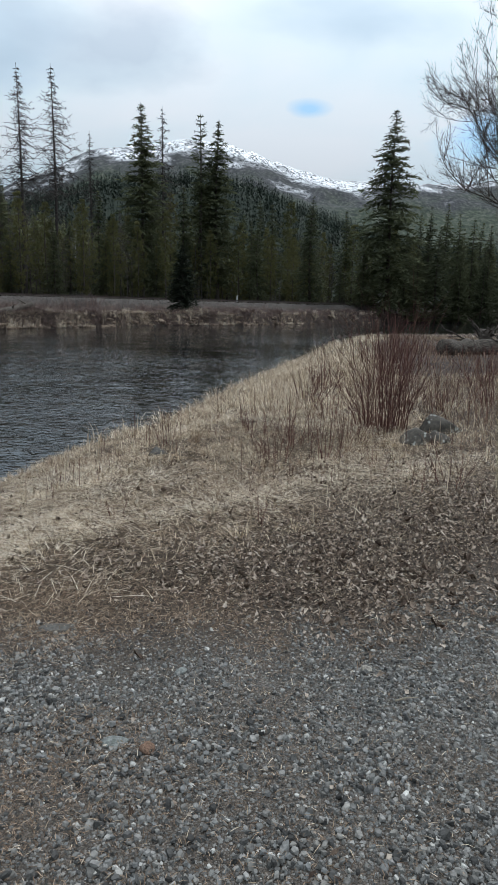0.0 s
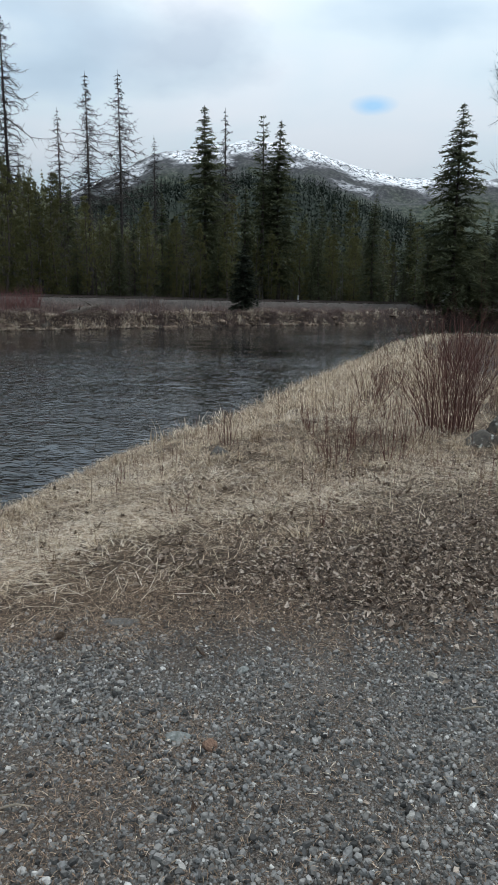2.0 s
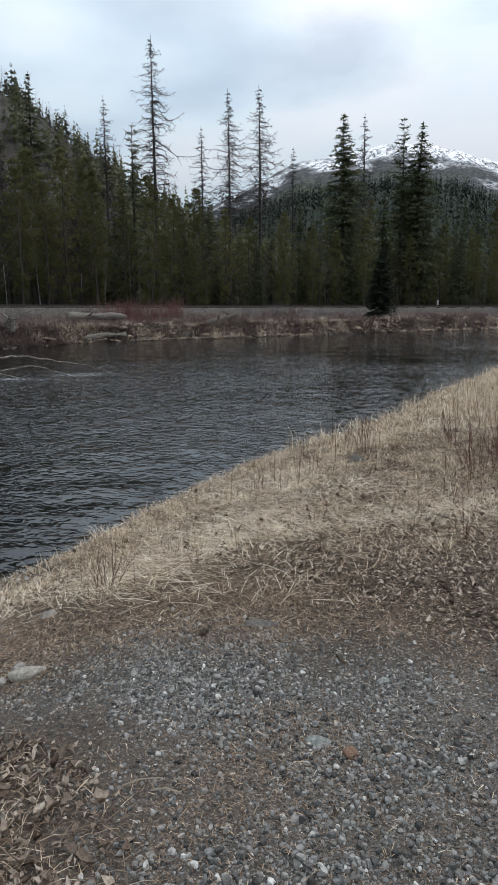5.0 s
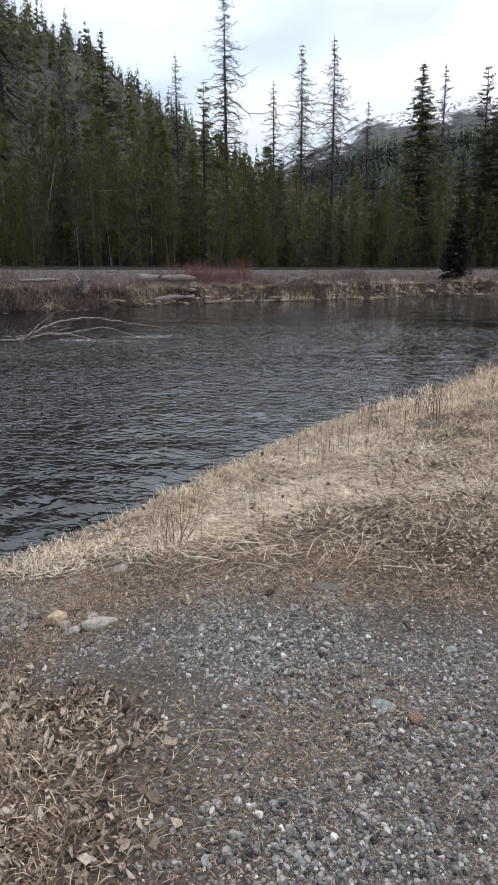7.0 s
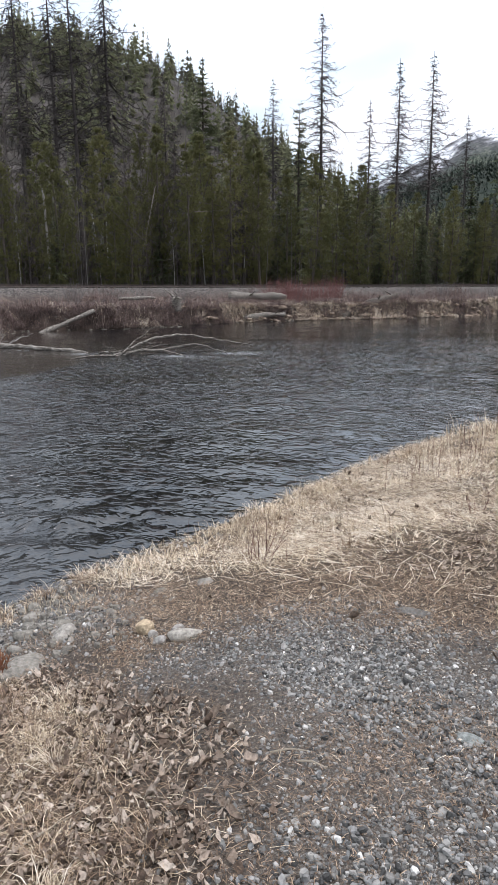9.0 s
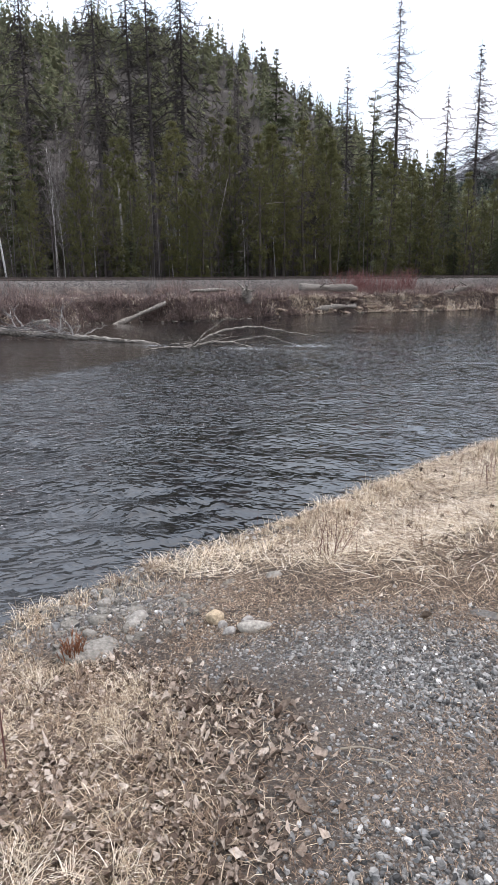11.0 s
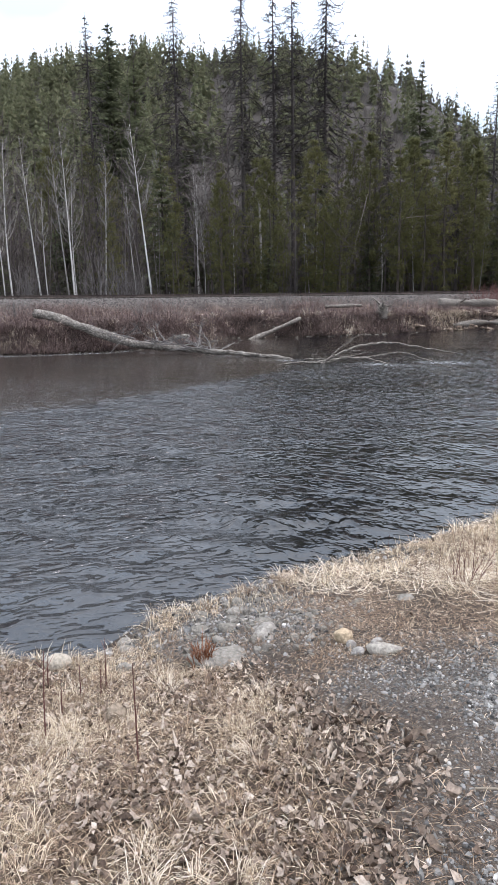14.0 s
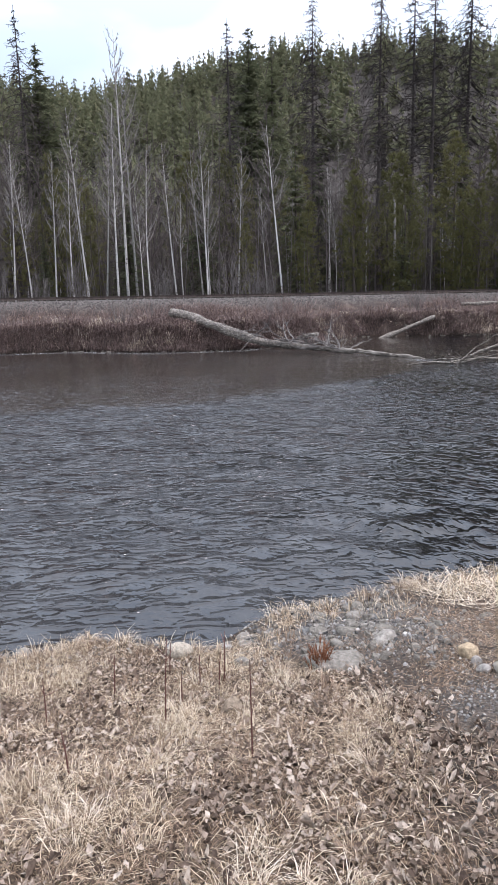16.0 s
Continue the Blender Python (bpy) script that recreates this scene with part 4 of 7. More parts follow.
for az, top, d, i in ((-68.0, 17.8, 61, 0), (-69.6, 15.5, 59, 1), (-71.9, 15.1, 60, 0), (-70.6, 14.0, 63, 2), (-66.9, 12.5, 60, 1), (-64.7, 12.7, 62, 0), (-64.2, 9, 60, 2), (-61.9, 10.5, 66, 1), (-73.2, 10.5, 59, 1), (-74.6, 12.0, 61, 0),
                      (-76.4, 11.2, 58, 2), (-77.8, 12.6, 60, 0), (-67.5, 9.5, 58, 1), (-57.0, 9.5, 66, 2), (-52.0, 9.5, 70, 0), (-51.4, 7.0, 66, 1), (-41.9, 7.6, 70, 1), (-42.5, 6.3, 72, 2), (-34.0, 7.5, 70, 0), (-36.6, 6.5, 72, 1),
                      (-30.9, 6.4, 76, 2), (-11.0, 5.5, 92, 1), (-14.5, 6.5, 90, 0), (-46.0, 6.0, 70, 1), (-48.9, 7.2, 72, 0), (-79.5, 11.0, 62, 1), (-81.5, 12.5, 60, 0), (-83.5, 10, 62, 2)):
    stand("tree", (17, 15, 14)[i], az, top, d, rng.uniform(0, 360), aspens[i])

# the wood: individual trees behind the railway
back_firs = [tree("fir_tree", fir_mesh(51 + i, 24, 3.7 + 0.7 * i, 38, 8, 0.8, bare=0.05, gaps=0.08, dense=3.4, slim=0.19), (bark, fir_green), pose(*polar(-27 + 19 * i, 108)), "dark green fir deep in the wood", "conifer", FOREST) for i in range(2)]
back_pines = [tree("pine_tree", pine_mesh(55 + i, 16, 2.8 + 0.5 * i, 28, 6, 0.08, 0.58, 7), (bark, pine_green), pose(*polar(-37 + 5 * i, 96)), "olive green lodgepole pine deep in the wood", "conifer", FOREST) for i in range(2)]
for i in range(2):
    for ob, hh, az, d in ((back_firs[i], 24, -27 + 19 * i, 108), (back_pines[i], 16, -37 + 5 * i, 96)):
        k = (1.55 + d * math.tan(radians(9.0)) - polar(az, d)[2]) / hh
        ob.scale = (k, k, k)
rail_d = lambda az: float(np.interp(az, [-95, -79, -61, -40, -20, 2, 14, 25], [50, 51.5, 52, 58, 67, 86, 96, 108]))
# the front row of pines, their green crowns reaching almost to the ground
for az, top in ((-49.8, 10.2), (-46.3, 11.2), (-42.3, 12.4), (-40.2, 8.6), (-37.6, 12.8), (-35.4, 11.6), (-33.4, 10.6), (-31.6, 12.3), (-29.4, 11.0), (-27.2, 9.6), (-25.2, 10.6), (-23.0, 9.2), (-21.0, 9.6), (-18.8, 8.2),
                (-16.6, 7.4), (-14.0, 7.8), (-11.6, 6.8), (-9.6, 6.4), (-7.2, 7.2), (-3.6, 5.8), (-1.0, 6.4), (1.6, 5.6), (3.4, 5.2), (6.4, 5.0), (-53.4, 8.0), (-58.8, 7.0)):
    stand("tree", 16, az, top, rail_d(az) + rng.uniform(6.5, 9.5), rng.uniform(0, 360), pines[rng.integers(3)])
for i in range(165):
    az = rng.uniform(-90, 21)
    row = rng.choice([0, 1, 2, 3])
    d = rail_d(az) + 9 + row * 8 + rng.uniform(-2.5, 2.5)
    if az < -50:
        kind = rng.choice([0, 1, 2, 3], p=[0.25, 0.35, 0.15, 0.25])
        if row == 0 and rng.random() < 0.75:
            continue
        top = rng.uniform(7, 13)
    elif az < -27:
        kind = rng.choice([0, 1, 2], p=[0.3, 0.6, 0.1])
        top = rng.uniform(7.5, 12.5)
    else:
        kind = rng.choice([0, 1, 2], p=[0.65, 0.3, 0.05])
        top = rng.uniform(4.5, 9.3) if az < 6 else rng.uniform(3.5, 6.5)
    if row == 0:
        top *= 0.72
    if kind == 0:
        j = rng.integers(3)
        stand("tree", 24, az, top, d, rng.uniform(0, 360), firs[j] if row == 0 else back_firs[j % 2])
    elif kind == 1:
        j = rng.integers(3)
        stand("tree", 16, az, top, d, rng.uniform(0, 360), pines[j] if row == 0 else back_pines[j % 2])
    elif kind == 2:
        j = rng.integers(1, 3)
        stand("tree", (30, 27, 24)[j], az, top * 1.1, d, rng.uniform(0, 360), larches[j])
    else:
        j = rng.integers(3)
        stand("tree", (17, 15, 14)[j], az, top * 0.95, d, rng.uniform(0, 360), aspens[j])


def sprig_tree(seed, width, tiers, per, bare_=False):
    """One far conifer of unit height as loose triangles; bare_: a leafless one."""
    r_ = np.random.default_rng(seed)
    V = [(-0.008, 0, 0), (0.008, 0, 0), (0, 0, 0.97), (0, -0.008, 0), (0, 0.008, 0), (0, 0, 0.97)]
    for i in range(tiers):
        t = 0.06 + 0.92 * (i + r_.random()) / tiers
        for _ in range(per):
            a = r_.uniform(0, 6.28)
            L = width * (min(1, (1 - t) / 0.8) ** 0.85 * r_.uniform(0.6, 1.1) + 0.025)
            o, s = np.array([math.cos(a), math.sin(a), 0]), np.array([-math.sin(a), math.cos(a), 0])
            z = np.array([0, 0, t])
            if bare_:
                w = 0.02 * L + 0.0022
                V += [z + s * w * 0.7, z - s * w * 0.7 - np.array([0, 0, 0.012]), z + o * L + np.array([0, 0, r_.uniform(0.5, 1.3) * L])]
            else:
                # a drooping bough: broad at its middle, hanging at its tip
                w = 0.34 * L + 0.004
                fall = r_.uniform(0.15, 0.6) * L
                V += [z + np.array([0, 0, 0.5 / tiers]), z + o * L * 0.75 + s * w - np.array([0, 0, fall]), z + o * L * 0.8 - s * w - np.array([0, 0, fall * 1.3])]
                c = z + o * L * 0.45
                V += [c + s * w * 0.7, c - s * w * 0.7 - np.array([0, 0, 0.01]), z + o * L * 1.15 - np.array([0, 0, fall * 0.8])]
    return np.array(V)


def bare_tree(seed, width, boughs, twigs):
    """One leafless tree of unit height as fine slivers: a stem, rising crooked boughs and twigs at all angles."""
    r_ = np.random.default_rng(seed)
    lean = r_.normal(0, 0.03, 2)
    stem = lambda t: np.stack([lean[0] * t ** 1.5, lean[1] * t ** 1.5, t], -1)
    b_ = Build()
    for a in (0.0, 1.05, 2.1):
        e = 0.006 * np.array([math.cos(a), math.sin(a), 0])
        b_.add([-e, e, stem(np.array(1.0))], [(0, 1, 2)])
    t = 0.12 + 0.84 * r_.random(boughs)
    az, el = r_.uniform(0, 6.28, boughs), r_.uniform(0.2, 1.15, boughs)
    L = width * (1.15 - t) * r_.uniform(0.35, 1.3, boughs)
    d = np.stack([np.cos(az) * np.cos(el), np.sin(az) * np.cos(el), np.sin(el)], -1) * L[:, None]
    o = stem(t)
    mid = o + 0.55 * d + r_.normal(0, 0.08, d.shape) * L[:, None]
    tip = o + d + r_.normal(0, 0.12, d.shape) * L[:, None]
    b_.slivers(o, mid, 0.0024, r_).slivers(mid - 0.08 * d, tip, 0.0016, r_)
    k = np.repeat(np.arange(boughs), twigs)
    u = r_.uniform(0.15, 1.0, (len(k), 1))
    q = o[k] + (tip - o)[k] * u
    b_.slivers(q, q + (r_.normal(0, 0.55, q.shape) + np.array([0, 0, 0.25])) * L[k, None] * 0.55 + 0.2 * d[k], 0.0013, r_)
    return np.concatenate(b_.v)


def woods(name, xs, ys, heights, mat, label, protos, seed=1):
    """Many conifers far off, joined."""
    r_ = np.random.default_rng(seed)
    z = terrain(xs, ys)
    pick = r_.integers(0, len(protos), len(xs))
    b_ = Build()
    for k, proto in enumerate(protos):
        m = pick == k
        a = r_.uniform(0, 6.28, m.sum())
        c, s = np.cos(a)[:, None], np.sin(a)[:, None]
        h = heights[m][:, None]
        wide = h * r_.uniform(0.8, 1.25, (m.sum(), 1))
        v = np.stack([(proto[None, :, 0] * c - proto[None, :, 1] * s) * wide + xs[m][:, None], (proto[None, :, 0] * s + proto[None, :, 1] * c) * wide + ys[m][:, None], proto[None, :, 2] * h + z[m][:, None] - 0.2], -1)
        b_.add(v.reshape(-1, 3), np.arange(v.shape[0] * v.shape[1]).reshape(-1, 3))
    return tagged(new(name, b_.mesh(name, mat)), label, "forest", kind="stuff")


def scatter(n, az0, az1, d0, d1, seed, clump=0.0):
    r = np.random.default_rng(seed)
    az, d = np.radians(r.uniform(az0, az1, n)), np.sqrt(r.uniform(d0 ** 2, d1 ** 2, n))
    x, y = d * np.sin(az), d * np.cos(az)
    ok = hash_noise(x, y, clump, seed) > -0.25 + r.normal(0, 0.3, n) if clump else np.ones(n, bool)
    return x[ok], y[ok], r


near_firs = [sprig_tree(i, 0.15 + 0.02 * i, 20, 4) for i in range(4)]
mid_firs = [sprig_tree(10 + i, 0.17 + 0.03 * i, 12, 3) for i in range(4)]
far_firs = [sprig_tree(20 + i, 0.17 + 0.02 * i, 5, 2) for i in range(3)]
bare_trees = [bare_tree(30 + i, 0.26 + 0.05 * i, 11, 2) for i in range(3)]
hazy_trees = [bare_tree(34 + i, 0.24 + 0.06 * i, 34, 3) for i in range(5)]
x, y, r = scatter(620, -93, 24, 88, 150, 51)
okay = from_line(x, y, RAIL) > 19
x, y = x[okay], y[okay]
woods("forest_behind", x, y, r.uniform(8, 14.5, len(x)), wood_green, "dense dark conifer wood behind the railway", near_firs)
x, y, r = scatter(1500, -88, -8, 140, 300, 52, 0.02)
woods("hillside_forest", x, y, r.uniform(7, 16, len(x)), hazed_hill_green, "conifers scattered over a steep rocky hillside", mid_firs)
x, y, r = scatter(1300, -92, -50, 125, 300, 59)
okay = r.random(len(x)) < ease((-50 - np.degrees(np.arctan2(x, y))) / 8)
x, y = x[okay], y[okay]
woods("hillside_forest", x, y, r.uniform(8, 15, len(x)), hazed_hill_green, "green pines covering the lower hill", mid_firs)
crest_firs = [sprig_tree(40 + i, 0.20 + 0.03 * i, 12, 4) for i in range(4)]
x, y, r = scatter(560, -90, -8, 280, 312, 58)
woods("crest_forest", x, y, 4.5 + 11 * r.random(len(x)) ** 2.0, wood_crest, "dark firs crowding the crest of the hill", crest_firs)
x, y, r = scatter(5200, -90, -8, 125, 308, 56)
woods("bare_hillside_trees", x, y, r.uniform(5, 11, len(x)), wood_grey, "leafless grey trees on the hillside", bare_trees)
x, y, r = scatter(6400, -27, 24, 420, 900, 53)
woods("ridge_forest", x, y, r.uniform(10, 19, len(x)), wood_far, "dark conifer forest on a far ridge", far_firs)
PAST_RAIL = np.r_[RAIL, [(4000, 2500), (4000, 4500), (-4500, 4500), (-4500, -70)]]
x, y, r = scatter(900, -92, 12, 58, 130, 57)
okay = (from_line(x, y, RAIL) > 7) & (from_line(x, y, RAIL) < 45) & inside(x, y, PAST_RAIL) & (r.random(len(x)) < 0.45 + 0.55 * ease((-40 - np.degrees(np.arctan2(x, y))) / 8))
x, y = x[okay], y[okay]
woods("bare_saplings", x, y, r.uniform(4, 14, len(x)), twig_dark, "leafless brown saplings crowding the wood's edge", hazy_trees)
x, y, r = scatter(270, -84, -30, 64, 112, 60)
okay = (from_line(x, y, RAIL) > 10) & inside(x, y, PAST_RAIL)
x, y = x[okay], y[okay]
woods("bare_larches", x, y, r.uniform(11, 22, len(x)), twig_dark, "brown leafless larches standing close together", hazy_trees)


# ---- the far bank: railway, driftwood, brush ----
line = smooth(RAIL, 0.6)
seg = np.r_[0, np.cumsum(np.linalg.norm(np.diff(line, axis=0), axis=1))]
bearing = np.degrees(np.arctan2(line[:, 0], line[:, 1]))
seen = (bearing > -93) & (bearing < 16)
s0, s1 = seg[seen].min(), seg[seen].max()


def on_rail(s):
    p = np.array([np.interp(s, seg, line[:, 0]), np.interp(s, seg, line[:, 1])])
    q = np.array([np.interp(s + 0.5, seg, line[:, 0]), np.interp(s + 0.5, seg, line[:, 1])])
    return p, (q - p) / np.linalg.norm(q - p)


track = base("railway_track", pose(0, 0, 0), "rusty rails on dark wooden ties over pale ballast", "railway")
for side in (-0.7175, 0.7175):
    rail = Build()
    prof = np.array([(-0.07, 0), (0.07, 0), (0.07, 0.012), (0.012, 0.03), (0.012, 0.13), (0.036, 0.14), (0.036, 0.172), (-0.036, 0.172), (-0.036, 0.14), (-0.012, 0.13), (-0.012, 0.03), (-0.07, 0.012)])
    ss = np.arange(s0, s1, 2.0)
    V = []
    for s in ss:
        p, d = on_rail(s)
        n = np.array([d[1], -d[0]])
        z = float(rail_level(*p)) - 0.172 + 0.03
        V += [(*(p + n * (side + u)), z + w) for u, w in prof]
    m = len(prof)
    Q = [(i * m + j, i * m + (j + 1) % m, (i + 1) * m + (j + 1) % m, (i + 1) * m + j) for i in range(len(ss) - 1) for j in range(m)]
    part("rail", rail.add(V, None, Q), rail_mat, track, "rust-brown steel rail")


def box(sx, sy, sz, c=0.012):
    """A block with broken edges."""
    bm = bmesh.new()
    bmesh.ops.create_cube(bm, size=1.0, matrix=Matrix.Diagonal((sx, sy, sz, 1)))
    bmesh.ops.bevel(bm, geom=bm.edges[:], offset=c, segments=1, affect="EDGES")
    bmesh.ops.triangulate(bm, faces=bm.faces[:])
    v = np.array([x.co[:] for x in bm.verts])
    f = np.array([[x.index for x in p.verts] for p in bm.faces])
    bm.free()
    return Build().add(v, f)


rng = np.random.default_rng(8)
tie_mesh = box(2.5, 0.23, 0.18, 0.02).mesh("tie", tie_mat)
for s in np.linspace(s0, s1, 285):
    p, d = on_rail(s)
    tie = new("tie", tie_mesh)
    tie.parent = track
    tie.matrix_basis = pose(p[0], p[1], float(rail_level(*p)) - 0.172 - 0.085, 0, 0, math.degrees(math.atan2(d[1], d[0])) + 90 + rng.normal(0, 1))


def knotty(seed, points, r0, r1, sides=12, stubs=5, wobble=0.12):
    """A weathered log: an uneven round with splayed end and broken branch stubs."""
    r = np.random.default_rng(seed)
    p = smooth(np.array(points, float), 0.3)
    n = len(p)
    b_ = Build().tube(p, np.linspace(r0, r1, n) * (1 + wobble * np.sin(np.linspace(0, 9, n) + seed)), sides)
    v = b_.v[0]
    v += np.array([noise.noise_vector(Vector(x * 2.3)) for x in v]) * min(r0, 0.3) * 0.35
    for _ in range(stubs):
        i = r.integers(1, n - 1)
        a = r.uniform(0, 6.28)
        d = np.array([np.cos(a), np.sin(a), r.uniform(-0.1, 1.0)])
        L = r.uniform(1.5, 5) * r1
        b_.tube([p[i], p[i] + d * L * 0.6 + r.normal(0, 0.05 * L, 3), p[i] + d * L], [r1 * 0.35, r1 * 0.24, r1 * 0.1], 6)
    return b_


def limb(b_, r, start, heading, length, rise, radius, depth=2):
    """A bare crooked branch with smaller ones on it."""
    d = np.array([math.cos(heading), math.sin(heading), rise])
    d /= np.linalg.norm(d)
    p = [np.array(start, float)]
    for _ in range(5):
        d = d + r.normal(0, 0.16, 3)
        d /= np.linalg.norm(d)
        p.append(p[-1] + d * length / 5)
    b_.tube(p, np.linspace(radius, radius * 0.3, 6), 5)
    if depth:
        for _ in range(4):
            i = r.integers(1, 6)
            limb(b_, r, p[i], heading + r.uniform(-1.1, 1.1), length * r.uniform(0.25, 0.5), rise + r.uniform(-0.2, 0.5), radius * 0.5, depth - 1)


DRIFT = "driftwood along the far bank"


def driftlog(name, seed, points, r0, r1, label, stubs=5, bare=drift_mat):
    p0 = Vector(points[0])
    t = tagged(new(name, knotty(seed, [Vector(p) - p0 for p in points], r0, r1, stubs=stubs, wobble=0.2).mesh(name, bare, True)), label, "driftwood", DRIFT)
    t.location = p0
    return t


def lie(x, y, up=0.1):
    return (x, y, float(terrain(x, y)) + up)


fallen = base("fallen_tree", pose(-31.8, 15.0, 0), "weathered fallen tree reaching from the bank into the river", "driftwood", DRIFT)
part("trunk", knotty(61, [(-1.3, 0.1, 1.2), (-0.5, 0.6, 1.03), (1.0, 1.0, 0.66), (2.5, 1.4, 0.28), (4.1, 2.4, -0.28), (6.2, 3.5, -0.53), (8.3, 3.8, -0.6), (11.0, 4.2, -0.66), (13.2, 4.4, -0.85)], 0.27, 0.06, stubs=9), drift_mat, fallen, smooth=True)
r = np.random.default_rng(62)
wood = Build()
for i in range(26):
    u = r.uniform(0, 1)
    st = np.array((2.6, 1.5, 0.2)) * (1 - u) + np.array((9.0, 3.9, -0.6)) * u
    limb(wood, r, st, r.uniform(0, 6.28), r.uniform(0.7, 2.0), r.uniform(-0.1, 0.5), 0.034)
tagged(part("brushwood", wood, twig_grey, fallen, "grey broken branches"), kind="stuff")
snag = base("sunken_branches", pose(-18.2, 20.4, 0), "bare crown of a sunken tree standing out of the water", "driftwood", DRIFT)
RIGHT, AWAY, KNOT = np.array((0.77, 0.637, 0)), np.array((-0.637, 0.77, 0)), np.array((1.6, -1.6, -0.78))
for r0, pts in ((0.062, [(-0.2, 0, -0.05), (0.9, 0.2, 0.5), (2.1, 0.4, 0.74), (3.5, 0.5, 0.55), (4.9, 0.6, 0.28)]), (0.06, [(-0.3, 0, 0.05), (0.7, -0.1, 0.2), (1.6, -0.2, 0.25), (2.7, -0.3, 0.4), (3.6, -0.2, 0.16), (4.0, -0.2, -0.06)]),
                (0.055, [(-0.1, 0, 0), (0.6, -0.3, 0.22), (1.1, -0.4, 0.24), (1.9, -0.5, 0.13), (2.7, -0.6, -0.08)]), (0.03, [(-0.3, 0.2, -0.1), (0.3, 0.5, 0.35), (0.9, 0.7, 0.8), (1.5, 0.9, 1.05)]),
                (0.045, [(-0.1, -0.2, 0.04), (-0.9, -0.4, 0.1), (-1.5, -0.6, 0.06), (-2.1, -0.9, -0.06)]), (0.05, [(-0.8, 0.3, 0.08), (0.2, 0, 0.2), (1.0, 0.1, 0.26), (1.7, 0.4, 0.4)]), (0.05, [(-0.2, -0.2, -0.1), (0.1, -0.1, 0.2), (0.7, 0.3, 0.42), (1.3, 0.6, 0.4)])):
    p = smooth(np.array([KNOT + RIGHT * u + AWAY * w + np.array((0, 0, z)) for u, w, z in pts]), 0.2)
    p = p + r.normal(0, 0.02, p.shape)
    part("stem", Build().tube(p, np.linspace(r0, r0 * 0.3, len(p)), 7), drift_mat, snag, smooth=True)
fine = Build()
for i in range(46):
    u = r.uniform(-0.7, 3.2)
    limb(fine, r, KNOT + RIGHT * u + AWAY * r.normal(0, 0.25) + np.array((0, 0, r.uniform(0.0, 0.4))), r.uniform(0, 6.28) if u < 0.8 else r.normal(0.7, 0.7), r.uniform(0.3, 0.9), r.uniform(-0.1, 0.5), 0.016, 1)
tagged(part("brushwood", fine, old_wood, snag, "thin dark branches"), kind="stuff")
driftlog("driftwood_log", 63, [(-31.45, 28.3, -0.95), (-30.8, 30.3, -0.2), (-30.2, 31.9, 0.42)], 0.17, 0.10, "bleached leaning log at the water's edge", 2)
driftlog("driftwood_log", 64, [lie(-28.3, 45.2, 0.56), lie(-26.8, 46.9, 0.58), lie(-25.0, 48.6, 0.48)], 0.34, 0.24, "thick grey driftwood log lying on the grassy bank", 3)
driftlog("driftwood_log", 65, [lie(-31.8, 36.2, 0.5), lie(-30.9, 37.0, 0.6), lie(-29.9, 37.9, 0.55)], 0.14, 0.1, "thin bleached log lying in the brush", 1)
driftlog("driftwood_log", 66, [(-20.6, 49.6, -0.6), (-19.5, 51.9, 0.3), (-17.8, 54.8, 1.1)], 0.34, 0.24, "dark half-buried log sloping to the water", 6, old_wood)
driftlog("driftwood_log", 67, [lie(-25.9, 43.4, 0.2), lie(-24.9, 44.8, 0.24), lie(-23.9, 46.2, 0.2)], 0.22, 0.18, "broken pale log at the foot of the bank", 3)
driftlog("driftwood_log", 68, [(-30.4, 21.0, -0.6), (-29.9, 21.6, -0.3), (-29.2, 22.0, -0.2)], 0.14, 0.1, "short bleached stub of wood in the shallows", 1)


def rootwad(name, m, size, seed, label, mat=drift_mat):
    """An upturned stump: a short butt with a fan of roots."""
    t = base(name, m, label, "stump")
    r_ = np.random.default_rng(seed)
    part("butt", knotty(seed, [(0, 0, -0.1 * size), (0, 0, 0.35 * size), (0.05 * size, 0, 0.7 * size)], 0.26 * size, 0.2 * size, stubs=1), mat, t, smooth=True)
    roots = Build()
    for i in range(13):
        limb(roots, r_, (r_.normal(0, 0.1 * size), r_.normal(0, 0.1 * size), r_.uniform(0.2, 0.7) * size), r_.uniform(0, 6.28), r_.uniform(0.35, 0.75) * size, r_.uniform(-0.4, 0.9), 0.05 * size, 1)
    part("roots", roots, mat, t, "crooked broken roots")
    return t


rootwad("tree_stump", pose(-28.1, 37.9, float(terrain(-28.1, 37.9)) - 0.05), 1.3, 71, "bleached upturned stump on the far bank")


def stuff(name, pieces, mat, label, category, smooth_=False):
    b_ = Build()
    for v, t, q in pieces:
        b_.add(v, t, q)
    return tagged(new(name, b_.mesh(name, mat, smooth_)), label, category, kind="stuff")


def strip(n, seed, near_, far_, y0=-25.0, y1=95.0):
    """Places on the far bank by their distance from the water's edge."""
    r_ = np.random.default_rng(seed)
    p = smooth(FAR, 0.4)
    d = np.gradient(p, axis=0)
    d /= np.linalg.norm(d, axis=1)[:, None]
    ok = np.where((p[:, 1] > y0) & (p[:, 1] < y1))[0]
    weight = 1 / np.hypot(p[ok, 0], p[ok, 1]) ** 1.2
    i = r_.choice(ok, n, p=weight / weight.sum())
    off = r_.uniform(near_, far_, n)
    x = p[i, 0] - d[i, 1] * off + r_.normal(0, 0.2, n)
    y = p[i, 1] + d[i, 0] * off + r_.normal(0, 0.2, n)
    return x, y, r_, off


